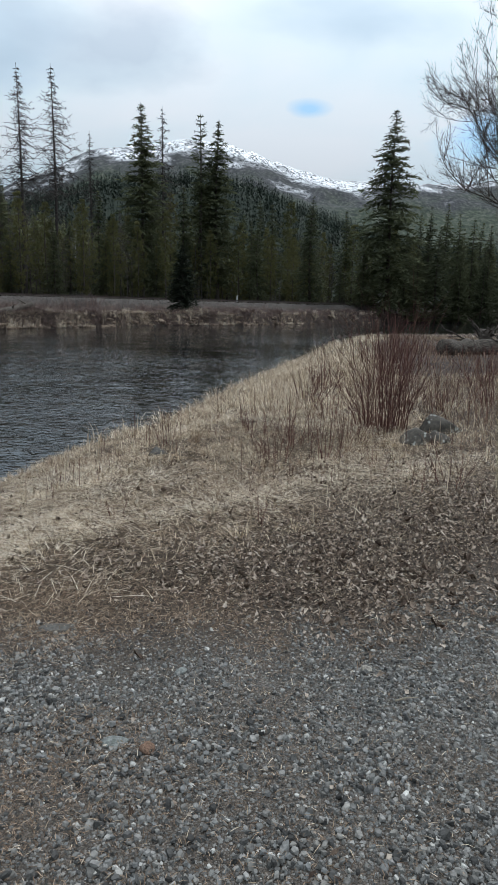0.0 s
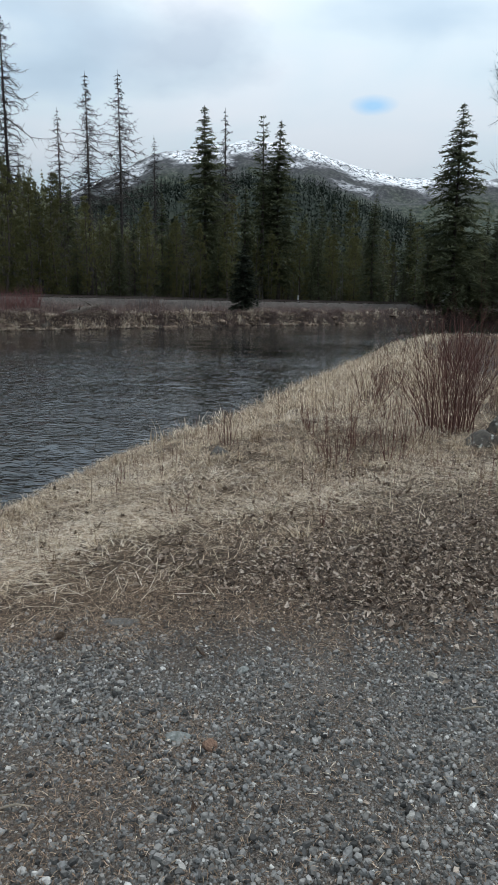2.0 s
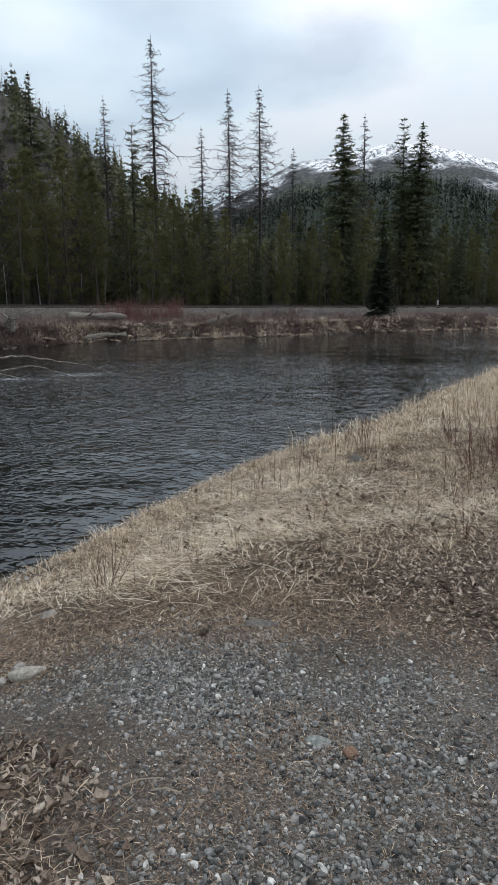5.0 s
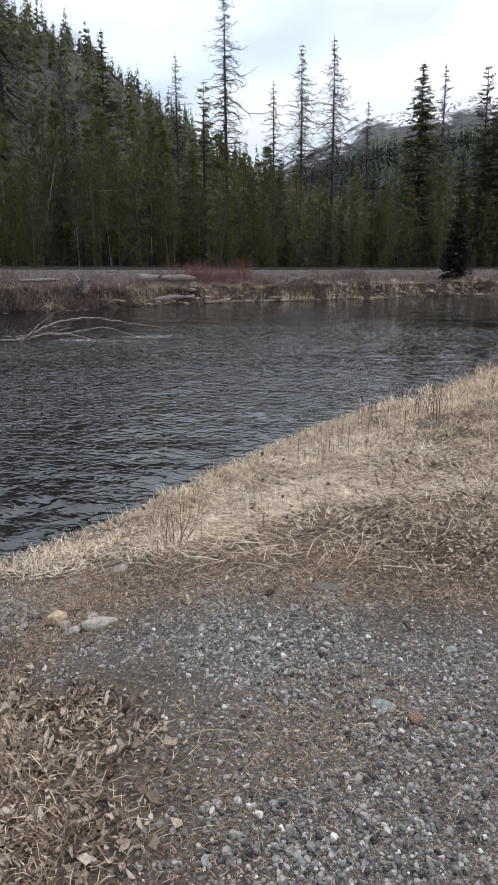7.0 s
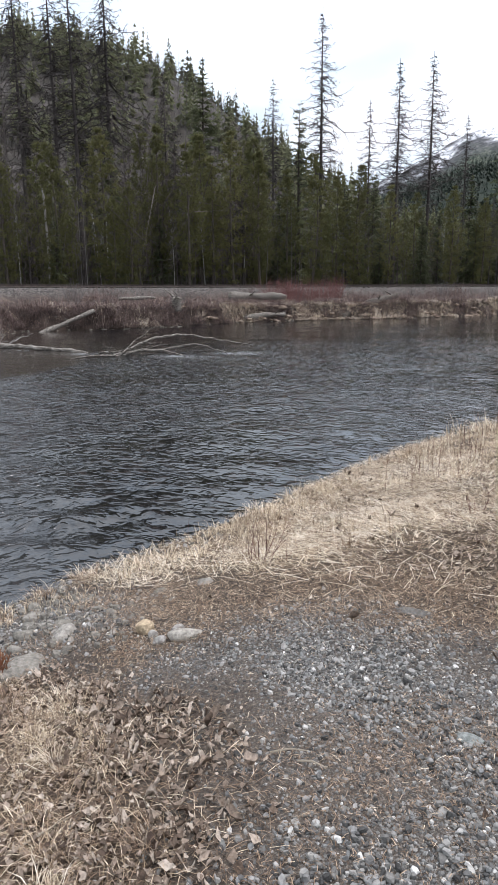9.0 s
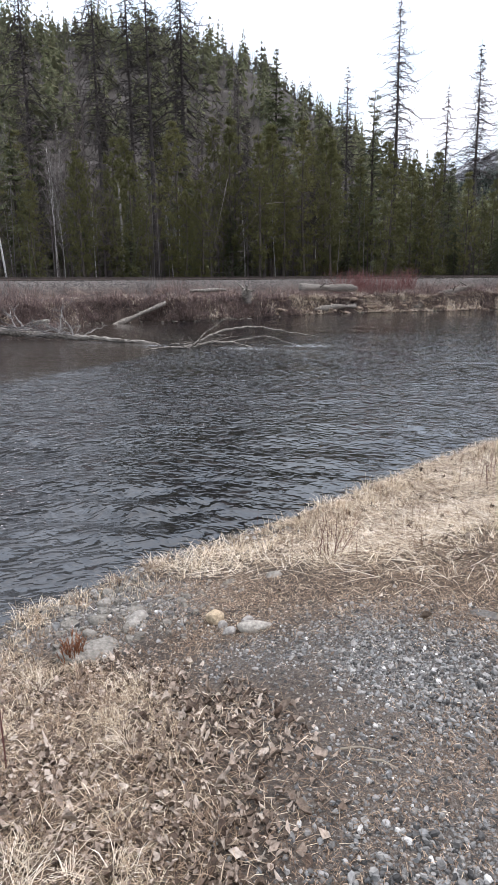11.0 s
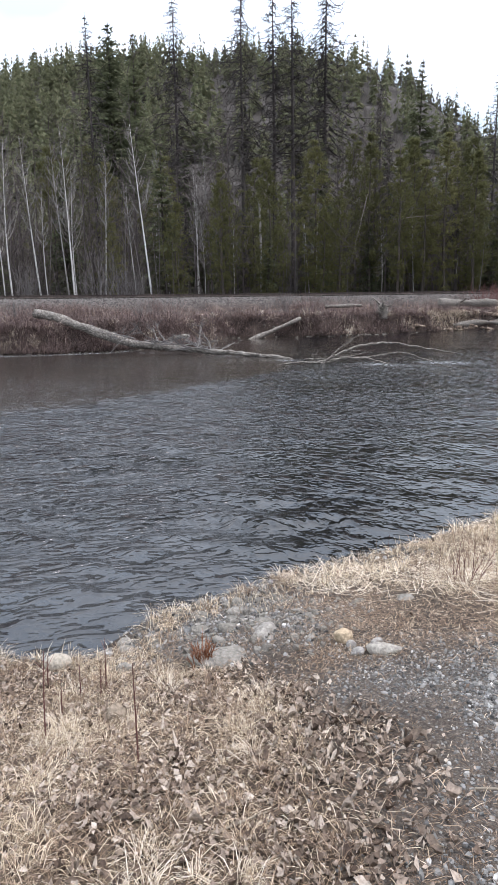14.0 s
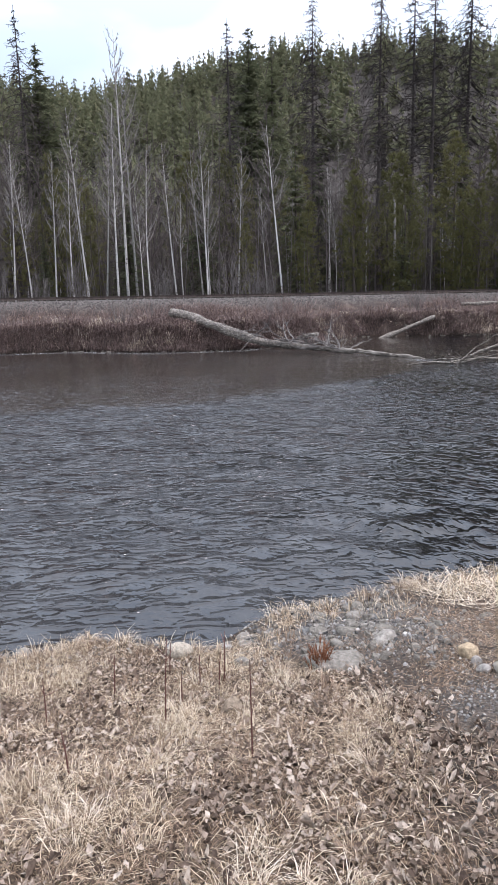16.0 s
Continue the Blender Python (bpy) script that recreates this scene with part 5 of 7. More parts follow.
x, y, r, off = strip(76000, 81, 0.15, 11.5)
clump = hash_noise(x, y, 0.5, 6.0)
okay = (from_line(x, y, RAIL) > 1.45 + 0.3 * clump) & (clump > r.normal(-0.7, 0.4, len(x))) & inside(x, y, BEYOND)
x, y, clump = x[okay], y[okay], clump[okay]
n = len(x)
stuff("bank_brush", [blades(np.c_[x, y, terrain(x, y) - 0.02], r.uniform(0, 6.28, n), r.uniform(0, 75, n), r.uniform(0.3, 1.15, n) * (1 + 0.5 * clump) * np.clip((from_line(x, y, RAIL) - 1.0) / 3, 0.35, 1), r.uniform(0.008, 0.017, n), 0.8)], brush_mat, "reddish brown leafless brush on the far bank", "brush")
x, y, r, off = strip(11000, 82, -0.1, 0.9)
okay = inside(x, y, BEYOND) & (hash_noise(x, y, 0.8, 1.0) > r.normal(0.15, 0.3, len(x))) & (r.random(len(x)) < 0.08 + 0.92 * ease((y - 37) / 5))
x, y = x[okay], y[okay]
n = len(x)
tow = np.arctan2(-y, -x) + r.normal(0, 0.9, n)
stuff("bank_grass", [blades(np.c_[x, y, terrain(x, y)], tow, r.uniform(15, 75, n), r.uniform(0.35, 0.8, n), r.uniform(0.009, 0.02, n), 1.3)], straw_mat, "pale dead grass drooping over the far bank", "grass")
x, y, r, off = strip(9000, 86, 2.5, 10)
okay = inside(x, y, BEYOND) & (from_line(x, y, RAIL) > 3.8)
x, y = x[okay], y[okay]
n = len(x)
stuff("bank_grass", [blades(np.c_[x, y, terrain(x, y)], r.uniform(0, 6.28, n), r.uniform(10, 70, n), r.uniform(0.25, 0.6, n), r.uniform(0.014, 0.026, n), 0.7)], thatch_mat, "brown dead grass below the railway", "grass")
x, y, r, off = strip(46000, 89, 0.05, 1.5)
okay = inside(x, y, BEYOND) & (r.random(len(x)) < 0.45 + 0.55 * ease((32 - y) / 4))
x, y, off = x[okay], y[okay], off[okay]
n = len(x)
tow = np.arctan2(-y, -x) + r.normal(0, 0.8, n)
hang = blades(np.c_[x, y, terrain(x, y)], tow, r.uniform(5, 65, n), r.uniform(0.3, 0.75, n) * (1 + 0.3 * hash_noise(x, y, 0.7, 3.0)), r.uniform(0.008, 0.016, n), 1.5)
bleached = ease((y - 38) / 4) * ease((1.05 - off) / 0.5) * (0.1 + 0.6 * ease(0.3 + 1.4 * hash_noise(x, y, 0.5, 7.0))) > r.random(n)
for pick_, mat_, label_ in ((~bleached, brush_mat, "brown brush hanging over the far cut bank"), (bleached, pale_straw, "pale grass hanging over the far cut bank")):
    k = np.where(pick_)[0]
    v = hang[0].reshape(-1, 5, 3)[k].reshape(-1, 3)
    stuff("bank_brush", [(v, np.arange(len(k))[:, None] * 5 + np.array([3, 2, 4]), np.arange(len(k))[:, None] * 5 + np.array([0, 1, 2, 3]))], mat_, label_, "brush")
# hummocks of dead grass and brush on the cut bank
x, y, r, off = strip(1100, 87, 0.1, 2.6, -20, 92)
pieces, pale = [], []
for X, Y, O in zip(x, y, off):
    if not inside(np.array(X), np.array(Y), BEYOND):
        continue
    k = int(r.integers(34, 62))
    pale.append(r.random() < (0.5 if Y > 41 and O < 0.9 else 0.05))
    size = r.uniform(0.35, 0.95)
    a = r.uniform(0, 6.28, k)
    px, py = X + size * 0.35 * np.cos(a) * r.random(k), Y + size * 0.35 * np.sin(a) * r.random(k)
    pieces.append(blades(np.c_[px, py, terrain(px, py) + r.uniform(0.0, 0.25, k) * size], a, r.uniform(10, 75, k), r.uniform(0.6, 1.3, k) * size, r.uniform(0.010, 0.022, k), 1.5))
x, y, r, off = strip(620, 92, -0.05, 1.0, -20, 41)
for X, Y in zip(x, y):
    k = int(r.integers(40, 70))
    size = r.uniform(0.35, 0.9)
    pale.append(r.random() < 0.06)
    a = np.arctan2(-Y, -X) + r.normal(0, 1.1, k)
    px, py = X + size * 0.35 * r.normal(0, 1, k), Y + size * 0.35 * r.normal(0, 1, k)
    pieces.append(blades(np.c_[px, py, np.maximum(terrain(px, py), WATER) + r.uniform(0.0, 0.3, k) * size], a, r.uniform(5, 80, k), r.uniform(0.5, 1.1, k) * size, r.uniform(0.009, 0.018, k), 1.5))
x, y, r, off = strip(620, 91, -0.05, 1.1, 41, 80)
for X, Y, O in zip(x, y, off):
    k = int(r.integers(24, 46))
    size = r.uniform(0.22, 0.62)
    pale.append(r.random() < 0.85 * float(ease(0.55 + 1.5 * hash_noise(np.array(X), np.array(Y), 0.6, 4.0))) * (1.2 - 0.5 * O))
    a = np.arctan2(-Y, -X) + r.normal(0, 1.0, k)
    px, py = X + size * 0.45 * r.normal(0, 1, k), Y + size * 0.45 * r.normal(0, 1, k)
    pieces.append(blades(np.c_[px, py, np.maximum(terrain(px, py), WATER) + r.uniform(0.0, 0.25, k) * size], a, r.uniform(30, 88, k), r.uniform(0.45, 0.95, k) * size, r.uniform(0.014, 0.026, k), 1.6))
stuff("bank_hummocks", [p for p, q in zip(pieces, pale) if not q], brush_mat, "drooping brown hummocks on the far cut bank", "brush")
stuff("bank_hummocks", [p for p, q in zip(pieces, pale) if q], pale_straw, "drooping pale grass hummocks on the far cut bank", "grass")
# stones along the far waterline
x, y, r, off = strip(420, 83, -0.35, 0.12, -5, 90)
n = len(x)
sz = r.uniform(0.1, 0.3, n)
V = ICO[1][0][None] * sz[:, None, None] * r.uniform(0.6, 1.2, (n, 1, 3)) * np.array([1, 1, 0.6]) * r.uniform(0.8, 1.15, (n, 12, 1)) * 0.5 + np.c_[x, y, np.maximum(terrain(x, y), WATER - 0.03)][:, None]
stuff("shore_stones", [(V.reshape(-1, 3), (np.arange(n)[:, None, None] * 12 + ICO[1][1][None]).reshape(-1, 3), None)], cobble_mat, "grey stones along the far waterline", "stones")


# clods of turf hanging along the cut bank
x, y, r, off = strip(210, 88, -0.15, 0.45, 40, 92)
pieces = []
for X, Y in zip(x, y):
    w_ = r.uniform(0.2, 0.9) * r.uniform(0.5, 1.0)
    off_ = r.uniform(-50, 50, 3)
    v = ICO[2][0] * (1 + 0.45 * np.array([noise.fractal(Vector(q * 1.6 + off_), 0.8, 2.1, 3) for q in ICO[2][0]]))[:, None]
    pieces.append((v * np.array([w_, w_ * r.uniform(0.6, 1.0), w_ * r.uniform(0.3, 0.55)]) * 0.6 + np.array([X, Y, max(float(terrain(X, Y)), WATER) + 0.02]), ICO[2][1], None))
stuff("turf_clods", pieces, clod_mat, "clods of pale turf and earth on the far cut bank", "bank", True)


def shrub(name, m, stems, height, spread, thick, mat, label, seed, twigs=3, category="shrub"):
    """A leafless bush: many slim stems from one root, forking towards the tips."""
    r_ = np.random.default_rng(seed)
    t = base(name, m, label, category)
    b_, f_ = Build(), Build()
    for _ in range(stems):
        a, h, out = r_.uniform(0, 6.28), height * r_.uniform(0.35, 1.05), spread * r_.uniform(-0.15, 0.75)
        s = np.linspace(0, 1, 6)[:, None]
        st = np.array([math.cos(a), math.sin(a), 0]) * spread * 0.5 * r_.uniform(0, 1) ** 0.7
        p = st + np.array([math.cos(a), math.sin(a), 0]) * out * s ** 1.3 + np.array([0, 0, h]) * s + r_.normal(0, 0.022 * height, (6, 3)) * s
        b_.tube(p, np.linspace(thick, thick * 0.35, 6), 4, False)
        for _ in range(twigs):
            i = r_.integers(2, 5)
            d = np.array([math.cos(a), math.sin(a), 0]) * r_.uniform(-0.3, 0.6) + np.array([0, 0, 1.0]) + r_.normal(0, 0.3, 3)
            L = h * r_.uniform(0.15, 0.4)
            f_.tube([p[i], p[i] + d * L * 0.5, p[i] + d * L + r_.normal(0, 0.03 * L, 3)], [thick * 0.5, thick * 0.4, thick * 0.25], 3, False)
    tagged(part("stem_clump", b_, mat, t), kind="stuff")
    if twigs:
        tagged(part("spray", f_, mat, t), kind="stuff")
    return t


for i, (az, d) in enumerate(((-28.6, 55), (-27.4, 56), (-26.4, 55), (-25.2, 57), (-24.2, 56.5), (-23.2, 58), (-27.0, 58))):
    x, y, z = polar(az, d)
    tagged(shrub("red_willow", pose(x, y, z), 110, 1.75, 1.3, 0.009, stem_bright, "bright red leafless willow below the railway", 90 + i), group="red willows")
x, y, r, off = strip(30, 93, 1.6, 5.5, 4, 62)
for i, (X, Y) in enumerate(zip(x, y)):
    if from_line(X, Y, RAIL) > 4.5:
        tagged(shrub("willow_shrub", pose(X, Y, float(terrain(X, Y))), 46, r.uniform(0.9, 1.5), r.uniform(0.9, 1.5), 0.009, (brush_mat, twig_grey)[i % 2], "leafless greyish brown willow shrub on the far bank", 400 + i, 4), group="willow shrubs on the far bank")
post = base("marker_post", pose(*polar(-1.25, 91)), "white-painted post beside the railway", "post")
pb = box(0.22, 0.16, 1.5, 0.02)
pb.v[0] += np.array([0, 0, 0.75])
white_mat = varied("white_paint", [(0.0, (0.6, 0.6, 0.58)), (1.0, (0.72, 0.72, 0.7))], scale=5.0)
part("shaft", pb, white_mat, post)
cap_b = box(0.26, 0.2, 0.07, 0.02)
cap_b.v[0] += np.array([0, 0, 1.52])
part("cap", cap_b, white_mat, post)
x, y, z = polar(-46.7, 66)
snag_t = tagged(new("dead_snag", knotty(95, [(0, 0, -0.2), (0.1, 0, 4), (-0.05, 0.1, 8), (-0.15, 0.1, 9.6)], 0.12, 0.09, stubs=2).mesh("dead_snag", twig_pale, True)), "broken pale birch snag at the wood's edge", "snag")
snag_t.location = (x, y, z)

for i, (az, d, h) in enumerate(((-60.2, 57, 4.6), (-58.6, 58, 4.0), (-66.0, 57, 3.4), (-72.8, 57, 3.8), (-57.2, 59, 3.0), (-79.0, 57, 3.6), (-76.0, 59, 3.2))):
    x, y, z = polar(az, d)
    tagged(shrub("alder_bush", pose(x, y, z), 26, h, h * 0.4, 0.024, twig_grey, "grey leafless alder bush at the wood's edge", 240 + i, 7), group="alder bushes")

# leafless brush and thin stems inside the wood
r = np.random.default_rng(84)
n = 20000
az = np.where(r.random(n) < 0.62, r.uniform(-90, -46, n), r.uniform(-46, 18, n))
d = np.interp(az, [-95, -79, -61, -40, -20, 2, 14, 25], [50, 51.5, 52, 58, 67, 86, 96, 108]) + r.uniform(4.5, 26, n)
x, y = d * np.sin(np.radians(az)), d * np.cos(np.radians(az))
h = r.uniform(0.8, 3.2, n) * (1 + 0.7 * hash_noise(x, y, 0.25))
stuff("undergrowth", [blades(np.c_[x, y, terrain(x, y)], r.uniform(0, 6.28, n), r.uniform(0, 22, n), h * 0.85, r.uniform(0.009, 0.022, n), 0.15)], larch_bark, "dark leafless undergrowth beneath the trees", "brush")
n = 240
az = r.uniform(-90, 10, n)
d = np.interp(az, [-95, -79, -61, -40, -20, 2, 14, 25], [50, 51.5, 52, 58, 67, 86, 96, 108]) + r.uniform(7, 30, n)
x, y = d * np.sin(np.radians(az)), d * np.cos(np.radians(az))
thin = Build()
for X, Y, Zz, H in zip(x, y, terrain(x, y), r.uniform(4, 11, n)):
    l = r.normal(0, 0.06, 2) * H
    thin.tube([(X, Y, Zz - 0.1), (X + l[0] * 0.5, Y + l[1] * 0.5, Zz + H * 0.5), (X + l[0], Y + l[1], Zz + H)], [0.045, 0.038, 0.018], 4, False)
tagged(new("thin_trunks", thin.mesh("thin_trunks", wood_grey, True)), "thin pale dead trunks inside the wood", "trunks", kind="stuff")


# ---- the near bank ----
def cottonwood(seed, h):
    """A wide leafless cottonwood with arching limbs."""
    r_ = np.random.default_rng(seed)
    trunk = Build().tube([(0, 0, -0.2), (0.1, 0, h * 0.3), (0.0, 0.2, h * 0.62), (0.4, 0.3, h)], [0.3, 0.24, 0.15, 0.03], 10)
    limbs = Build()

    def grow(p, d, length, rad, depth):
        pts = [p]
        for _ in range(5):
            d = d + r_.normal(0, 0.1, 3) + np.array([0, 0, 0.045])
            d = d / np.linalg.norm(d)
            pts.append(pts[-1] + d * length / 5)
        if depth:
            limbs.tube(pts if depth > 1 else pts[::2] + pts[5:], np.linspace(rad, rad * 0.45, 6 if depth > 1 else 4), 5 if depth > 1 else 3, False)
        else:
            limbs.slivers([pts[0], pts[2]], [pts[3], pts[5]], 0.009, r_)
        if depth:
            for _ in range((0, 15, 9, 7)[depth]):
                i = r_.integers(1, 6)
                e = d + r_.normal(0, 0.55, 3)
                e[2] += 0.15
                grow(pts[i], e / np.linalg.norm(e), length * r_.uniform(0.3, 0.6), max(rad * 0.5, 0.009), depth - 1)

    for i in range(17):
        t = 0.22 + 0.7 * (i + r_.random()) / 17
        a = r_.uniform(0, 6.28) if i % 2 else math.pi + r_.normal(0, 0.6)
        grow(np.array([0.05, 0.1, t * h]), np.array([math.cos(a), math.sin(a), r_.uniform(0.35, 0.9)]), h * 0.42 * (1.15 - t * 0.7), 0.068 * (1.2 - t), 3)
    return trunk, limbs


t = base("cottonwood_tree", pose(19.2, 43.0, float(terrain(19.2, 43.0))), "leafless dark cottonwood with arching twiggy limbs", "tree")
tr, li = cottonwood(101, 19.5)
part("trunk", tr, bark, t, smooth=True)
part("crown", li, bark, t)

big_log = base("fallen_log", pose(6.65, 23.3, float(terrain(6.7, 23.3))), "large weathered log with a sawn end on the meadow", "log")
part("stem", knotty(111, [(0.0, 0.0, 0.24), (1.4, 0.9, 0.25), (3.0, 1.8, 0.27), (5.0, 3.0, 0.25)], 0.3, 0.24, 14, 3, 0.05), old_wood, big_log, smooth=True)
lw = Build()
r = np.random.default_rng(112)
for i in range(7):
    limb(lw, r, (1.2 + 0.35 * i, 0.6 + 0.2 * i, 0.4), r.uniform(2.4, 4.2), r.uniform(0.5, 1.2), r.uniform(-0.1, 0.35), 0.045, 1)
part("brushwood", lw, old_wood, big_log, "bleached broken branches")
rootwad("root_stump", pose(9.6, 27.5, float(terrain(9.6, 27.5)) - 0.05), 1.2, 113, "dark upturned root stump behind the log", bark)

# boulders with pale lichen
lichen_rock, nt, b = material("lichen_rock", 0.9, 0.2)
p = node(nt, "ShaderNodeTexCoord").outputs["Object"]
shake = node(nt, "ShaderNodeVectorMath", [(0, node(nt, "ShaderNodeTexNoise", [("Vector", p), ("Scale", 22.0)]).outputs["Color"]), (1, (0.05, 0.05, 0.05))])
shake.operation = "MULTIPLY"
spots = node(nt, "ShaderNodeTexVoronoi", [("Vector", node(nt, "ShaderNodeVectorMath", [(0, p), (1, shake.outputs[0])]).outputs[0]), ("Scale", 20.0), ("Randomness", 1.0)]).outputs["Distance"]
pick = noise_at(nt, p, 3.0, 3.0)
patch = maths(nt, "MULTIPLY", ramp(nt, spots, [(0.25, (1.0,)), (0.42, (0.0,))]), ramp(nt, pick, [(0.47, (0.0,)), (0.53, (1.0,))]))
rock_c = ramp(nt, noise_at(nt, p, 14.0, 6.0, 0.7), [(0.3, (0.03, 0.027, 0.023)), (0.7, (0.12, 0.106, 0.09))])
nt.links.new(mix(nt, patch, rock_c, (0.36, 0.365, 0.33)), b.inputs["Base Color"])
bump(nt, b, noise_at(nt, p, 20.0, 6.0, 0.7), 0.5, 0.02)


def tint(name, rgb, scale=25.0):
    return varied(name, [(0.0, tuple(c * 0.85 for c in rgb)), (1.0, rgb)], rough=0.9, scale=scale * 2.0, amount=0.6, relief=0.8, spec=0.1)


slate = tint("green_grey_stone", (0.30, 0.315, 0.295))
rusty = tint("red_stone", (0.30, 0.19, 0.135), 60.0)
cream = tint("cream_stone", (0.50, 0.39, 0.26))
chalk = tint("white_stone", (0.42, 0.385, 0.33))
ash = tint("pale_grey_stone", (0.38, 0.355, 0.32))
dusty = tint("grey_stone", (0.17, 0.16, 0.145))
brown = tint("brown_stone", (0.34, 0.27, 0.20))


def rock(name, x, y, size, turn, mat, label, seed, sink=0.0, group="", category="stone", level=3, cuts=10):
    r_ = np.random.default_rng(seed)
    ob = tagged(new(name, stone(r_, size, level, 0.2 if size[2] > 0.25 else 0.26 if cuts else 0.08, cuts).mesh(name, mat, True)), label, category, group)
    ob.matrix_basis = pose(x, y, float(terrain(x, y)) - sink, 0, 0, turn)
    return ob


rock("boulder", 2.41, 8.28, (0.54, 0.46, 0.42), 10, lichen_rock, "dark boulder spotted with pale lichen", 121, 0.08, category="boulder")
rock("boulder", 1.94, 7.5, (0.42, 0.38, 0.30), -15, lichen_rock, "low dark boulder with a little lichen", 122, 0.07, category="boulder")
rock("boulder", 2.22, 7.6, (0.3, 0.3, 0.2), 40, lichen_rock, "small dark boulder in the grass", 123, 0.02, category="boulder")
rock("rock", -0.95, 6.7, (0.22, 0.17, 0.16), 0, dusty, "dark grey rock in the straw near the water", 124, 0.03)
rock("flat_stone", -0.46, 2.09, (0.115, 0.075, 0.035), 5, slate, "flat pale greenish stone in the gravel", 125, 0.006)
rock("red_stone", -0.335, 2.05, (0.062, 0.055, 0.05), 0, rusty, "small rusty red stone in the gravel", 126, 0.008)
rock("pebble", -0.27, 2.55, (0.06, 0.045, 0.03), 20, slate, "pale grey pebble on the path", 127, 0.004)
rock("pebble", 0.53, 2.6, (0.07, 0.05, 0.03), -10, chalk, "whitish pebble on the path", 128, 0.004)
rock("half_buried_stone", -0.9, 2.92, (0.24, 0.08, 0.05), 8, dusty, "long half-buried stone at the edge of the path", 129, 0.012)
rock("cream_stone", -2.18, 2.40, (0.12, 0.10, 0.105), 0, cream, "cream-coloured rounded stone beside the path", 130, 0.01, "stones beside the path")
rock("white_stone", -1.88, 2.37, (0.19, 0.11, 0.075), 25, chalk, "flat whitish stone beside the path", 131, 0.01, "stones beside the path")
rock("grey_stone", -2.0, 2.30, (0.09, 0.075, 0.062), 0, ash, "small pale grey stone", 132, 0.008, "stones beside the path")
rock("grey_stone", -2.09, 2.36, (0.08, 0.065, 0.058), 60, ash, "small pale grey stone", 133, 0.008, "stones beside the path")
rock("grey_stone", -1.98, 2.42, (0.085, 0.065, 0.06), 30, ash, "small pale grey stone", 134, 0.008, "stones beside the path")
rock("white_pebble", -0.69, 1.45, (0.034, 0.028, 0.024), 0, tint("bright_stone", (0.66, 0.64, 0.60)), "bright white pebble in the gravel", 135, 0.003)
rock("slab", -2.68, 2.02, (0.44, 0.32, 0.08), 35, cobble_mat, "flat grey slab half hidden in grass", 136, 0.02)
rock("round_stone", -3.4, 1.37, (0.155, 0.105, 0.11), 60, tint("pale_tan_stone", (0.52, 0.46, 0.37)), "smooth rounded pale stone at the water's edge", 137, 0.0, cuts=0)
rock("brown_stone", -2.56, 1.24, (0.13, 0.1, 0.13), 15, brown, "brown stone among dead grass", 138, 0.02)
r = np.random.default_rng(139)
for i, (x, y, s) in enumerate(((-2.85, 2.47, 0.15), (-3.17, 2.5, 0.13), (-3.16, 2.21, 0.12), (-3.0, 2.3, 0.14), (-3.32, 2.32, 0.16), (-3.05, 2.62, 0.09), (-3.28, 2.62, 0.12), (-3.4, 2.2, 0.1), (-2.9, 2.15, 0.11), (-3.45, 2.45, 0.15), (-2.55, 3.0, 0.1), (-2.3, 3.15, 0.12),
                               (-3.55, 1.9, 0.14), (-3.3, 1.75, 0.12), (-3.62, 1.6, 0.1), (-3.1, 1.62, 0.1), (-3.2, 2.75, 0.08), (-3.5, 1.72, 0.16), (-3.95, 0.6, 0.12), (-2.72, 2.34, 0.2), (-2.98, 2.05, 0.13), (-2.62, 2.62, 0.09), (-3.1, 2.42, 0.11), (-2.8, 2.7, 0.1), (-3.22, 2.05, 0.15))):
    rock("cobble", x, y, (s * r.uniform(0.9, 1.4), s * r.uniform(0.7, 1.0), s * r.uniform(0.55, 0.85)), r.uniform(0, 360), cobble_mat, "pale worn cobble at the river's edge", 140 + i, s * 0.22, "cobbles at the river's edge", level=2)

big_bush = shrub("red_willow_bush", pose(1.73, 8.45, float(terrain(1.73, 8.45)) - 0.02), 135, 1.5, 0.7, 0.0038, stem_red, "leafless reddish brown willow bush on the bank", 161, 4)
for i, (x, y, n_, h, sp) in enumerate(((1.1, 8.9, 9, 0.5, 0.3), (0.26, 6.6, 22, 0.5, 0.34), (0.78, 6.56, 18, 0.5, 0.34), (0.5, 7.3, 20, 0.55, 0.4), (1.15, 7.4, 18, 0.55, 0.4), (0.05, 7.9, 14, 0.5, 0.35), (-1.86, 6.26, 7, 0.32, 0.12), (-0.92, 7.25, 8, 0.5, 0.25), (1.81, 5.67, 9, 0.5, 0.3), (-2.12, 3.57, 12, 0.3, 0.22), (3.9, 10.6, 40, 0.75, 0.7), (2.9, 10.2, 26, 0.7, 0.6),
                                      (4.6, 13.0, 40, 0.8, 0.9), (5.8, 16.0, 40, 0.8, 1.0), (0.9, 10.5, 24, 0.75, 0.5), (1.4, 12.5, 22, 0.9, 0.6), (3.4, 17.0, 30, 0.9, 0.9), (0.1, 4.5, 4, 0.28, 0.08), (-0.95, 4.6, 4, 0.25, 0.1))):
    tagged(shrub("dry_weeds", pose(x, y, float(terrain(x, y)) - 0.02), n_, h, sp, 0.0032 if y < 8 else 0.0045, stem_red, "dry reddish brown stalks standing in the grass", 170 + i, 2, "weeds"), group="dry stalks")
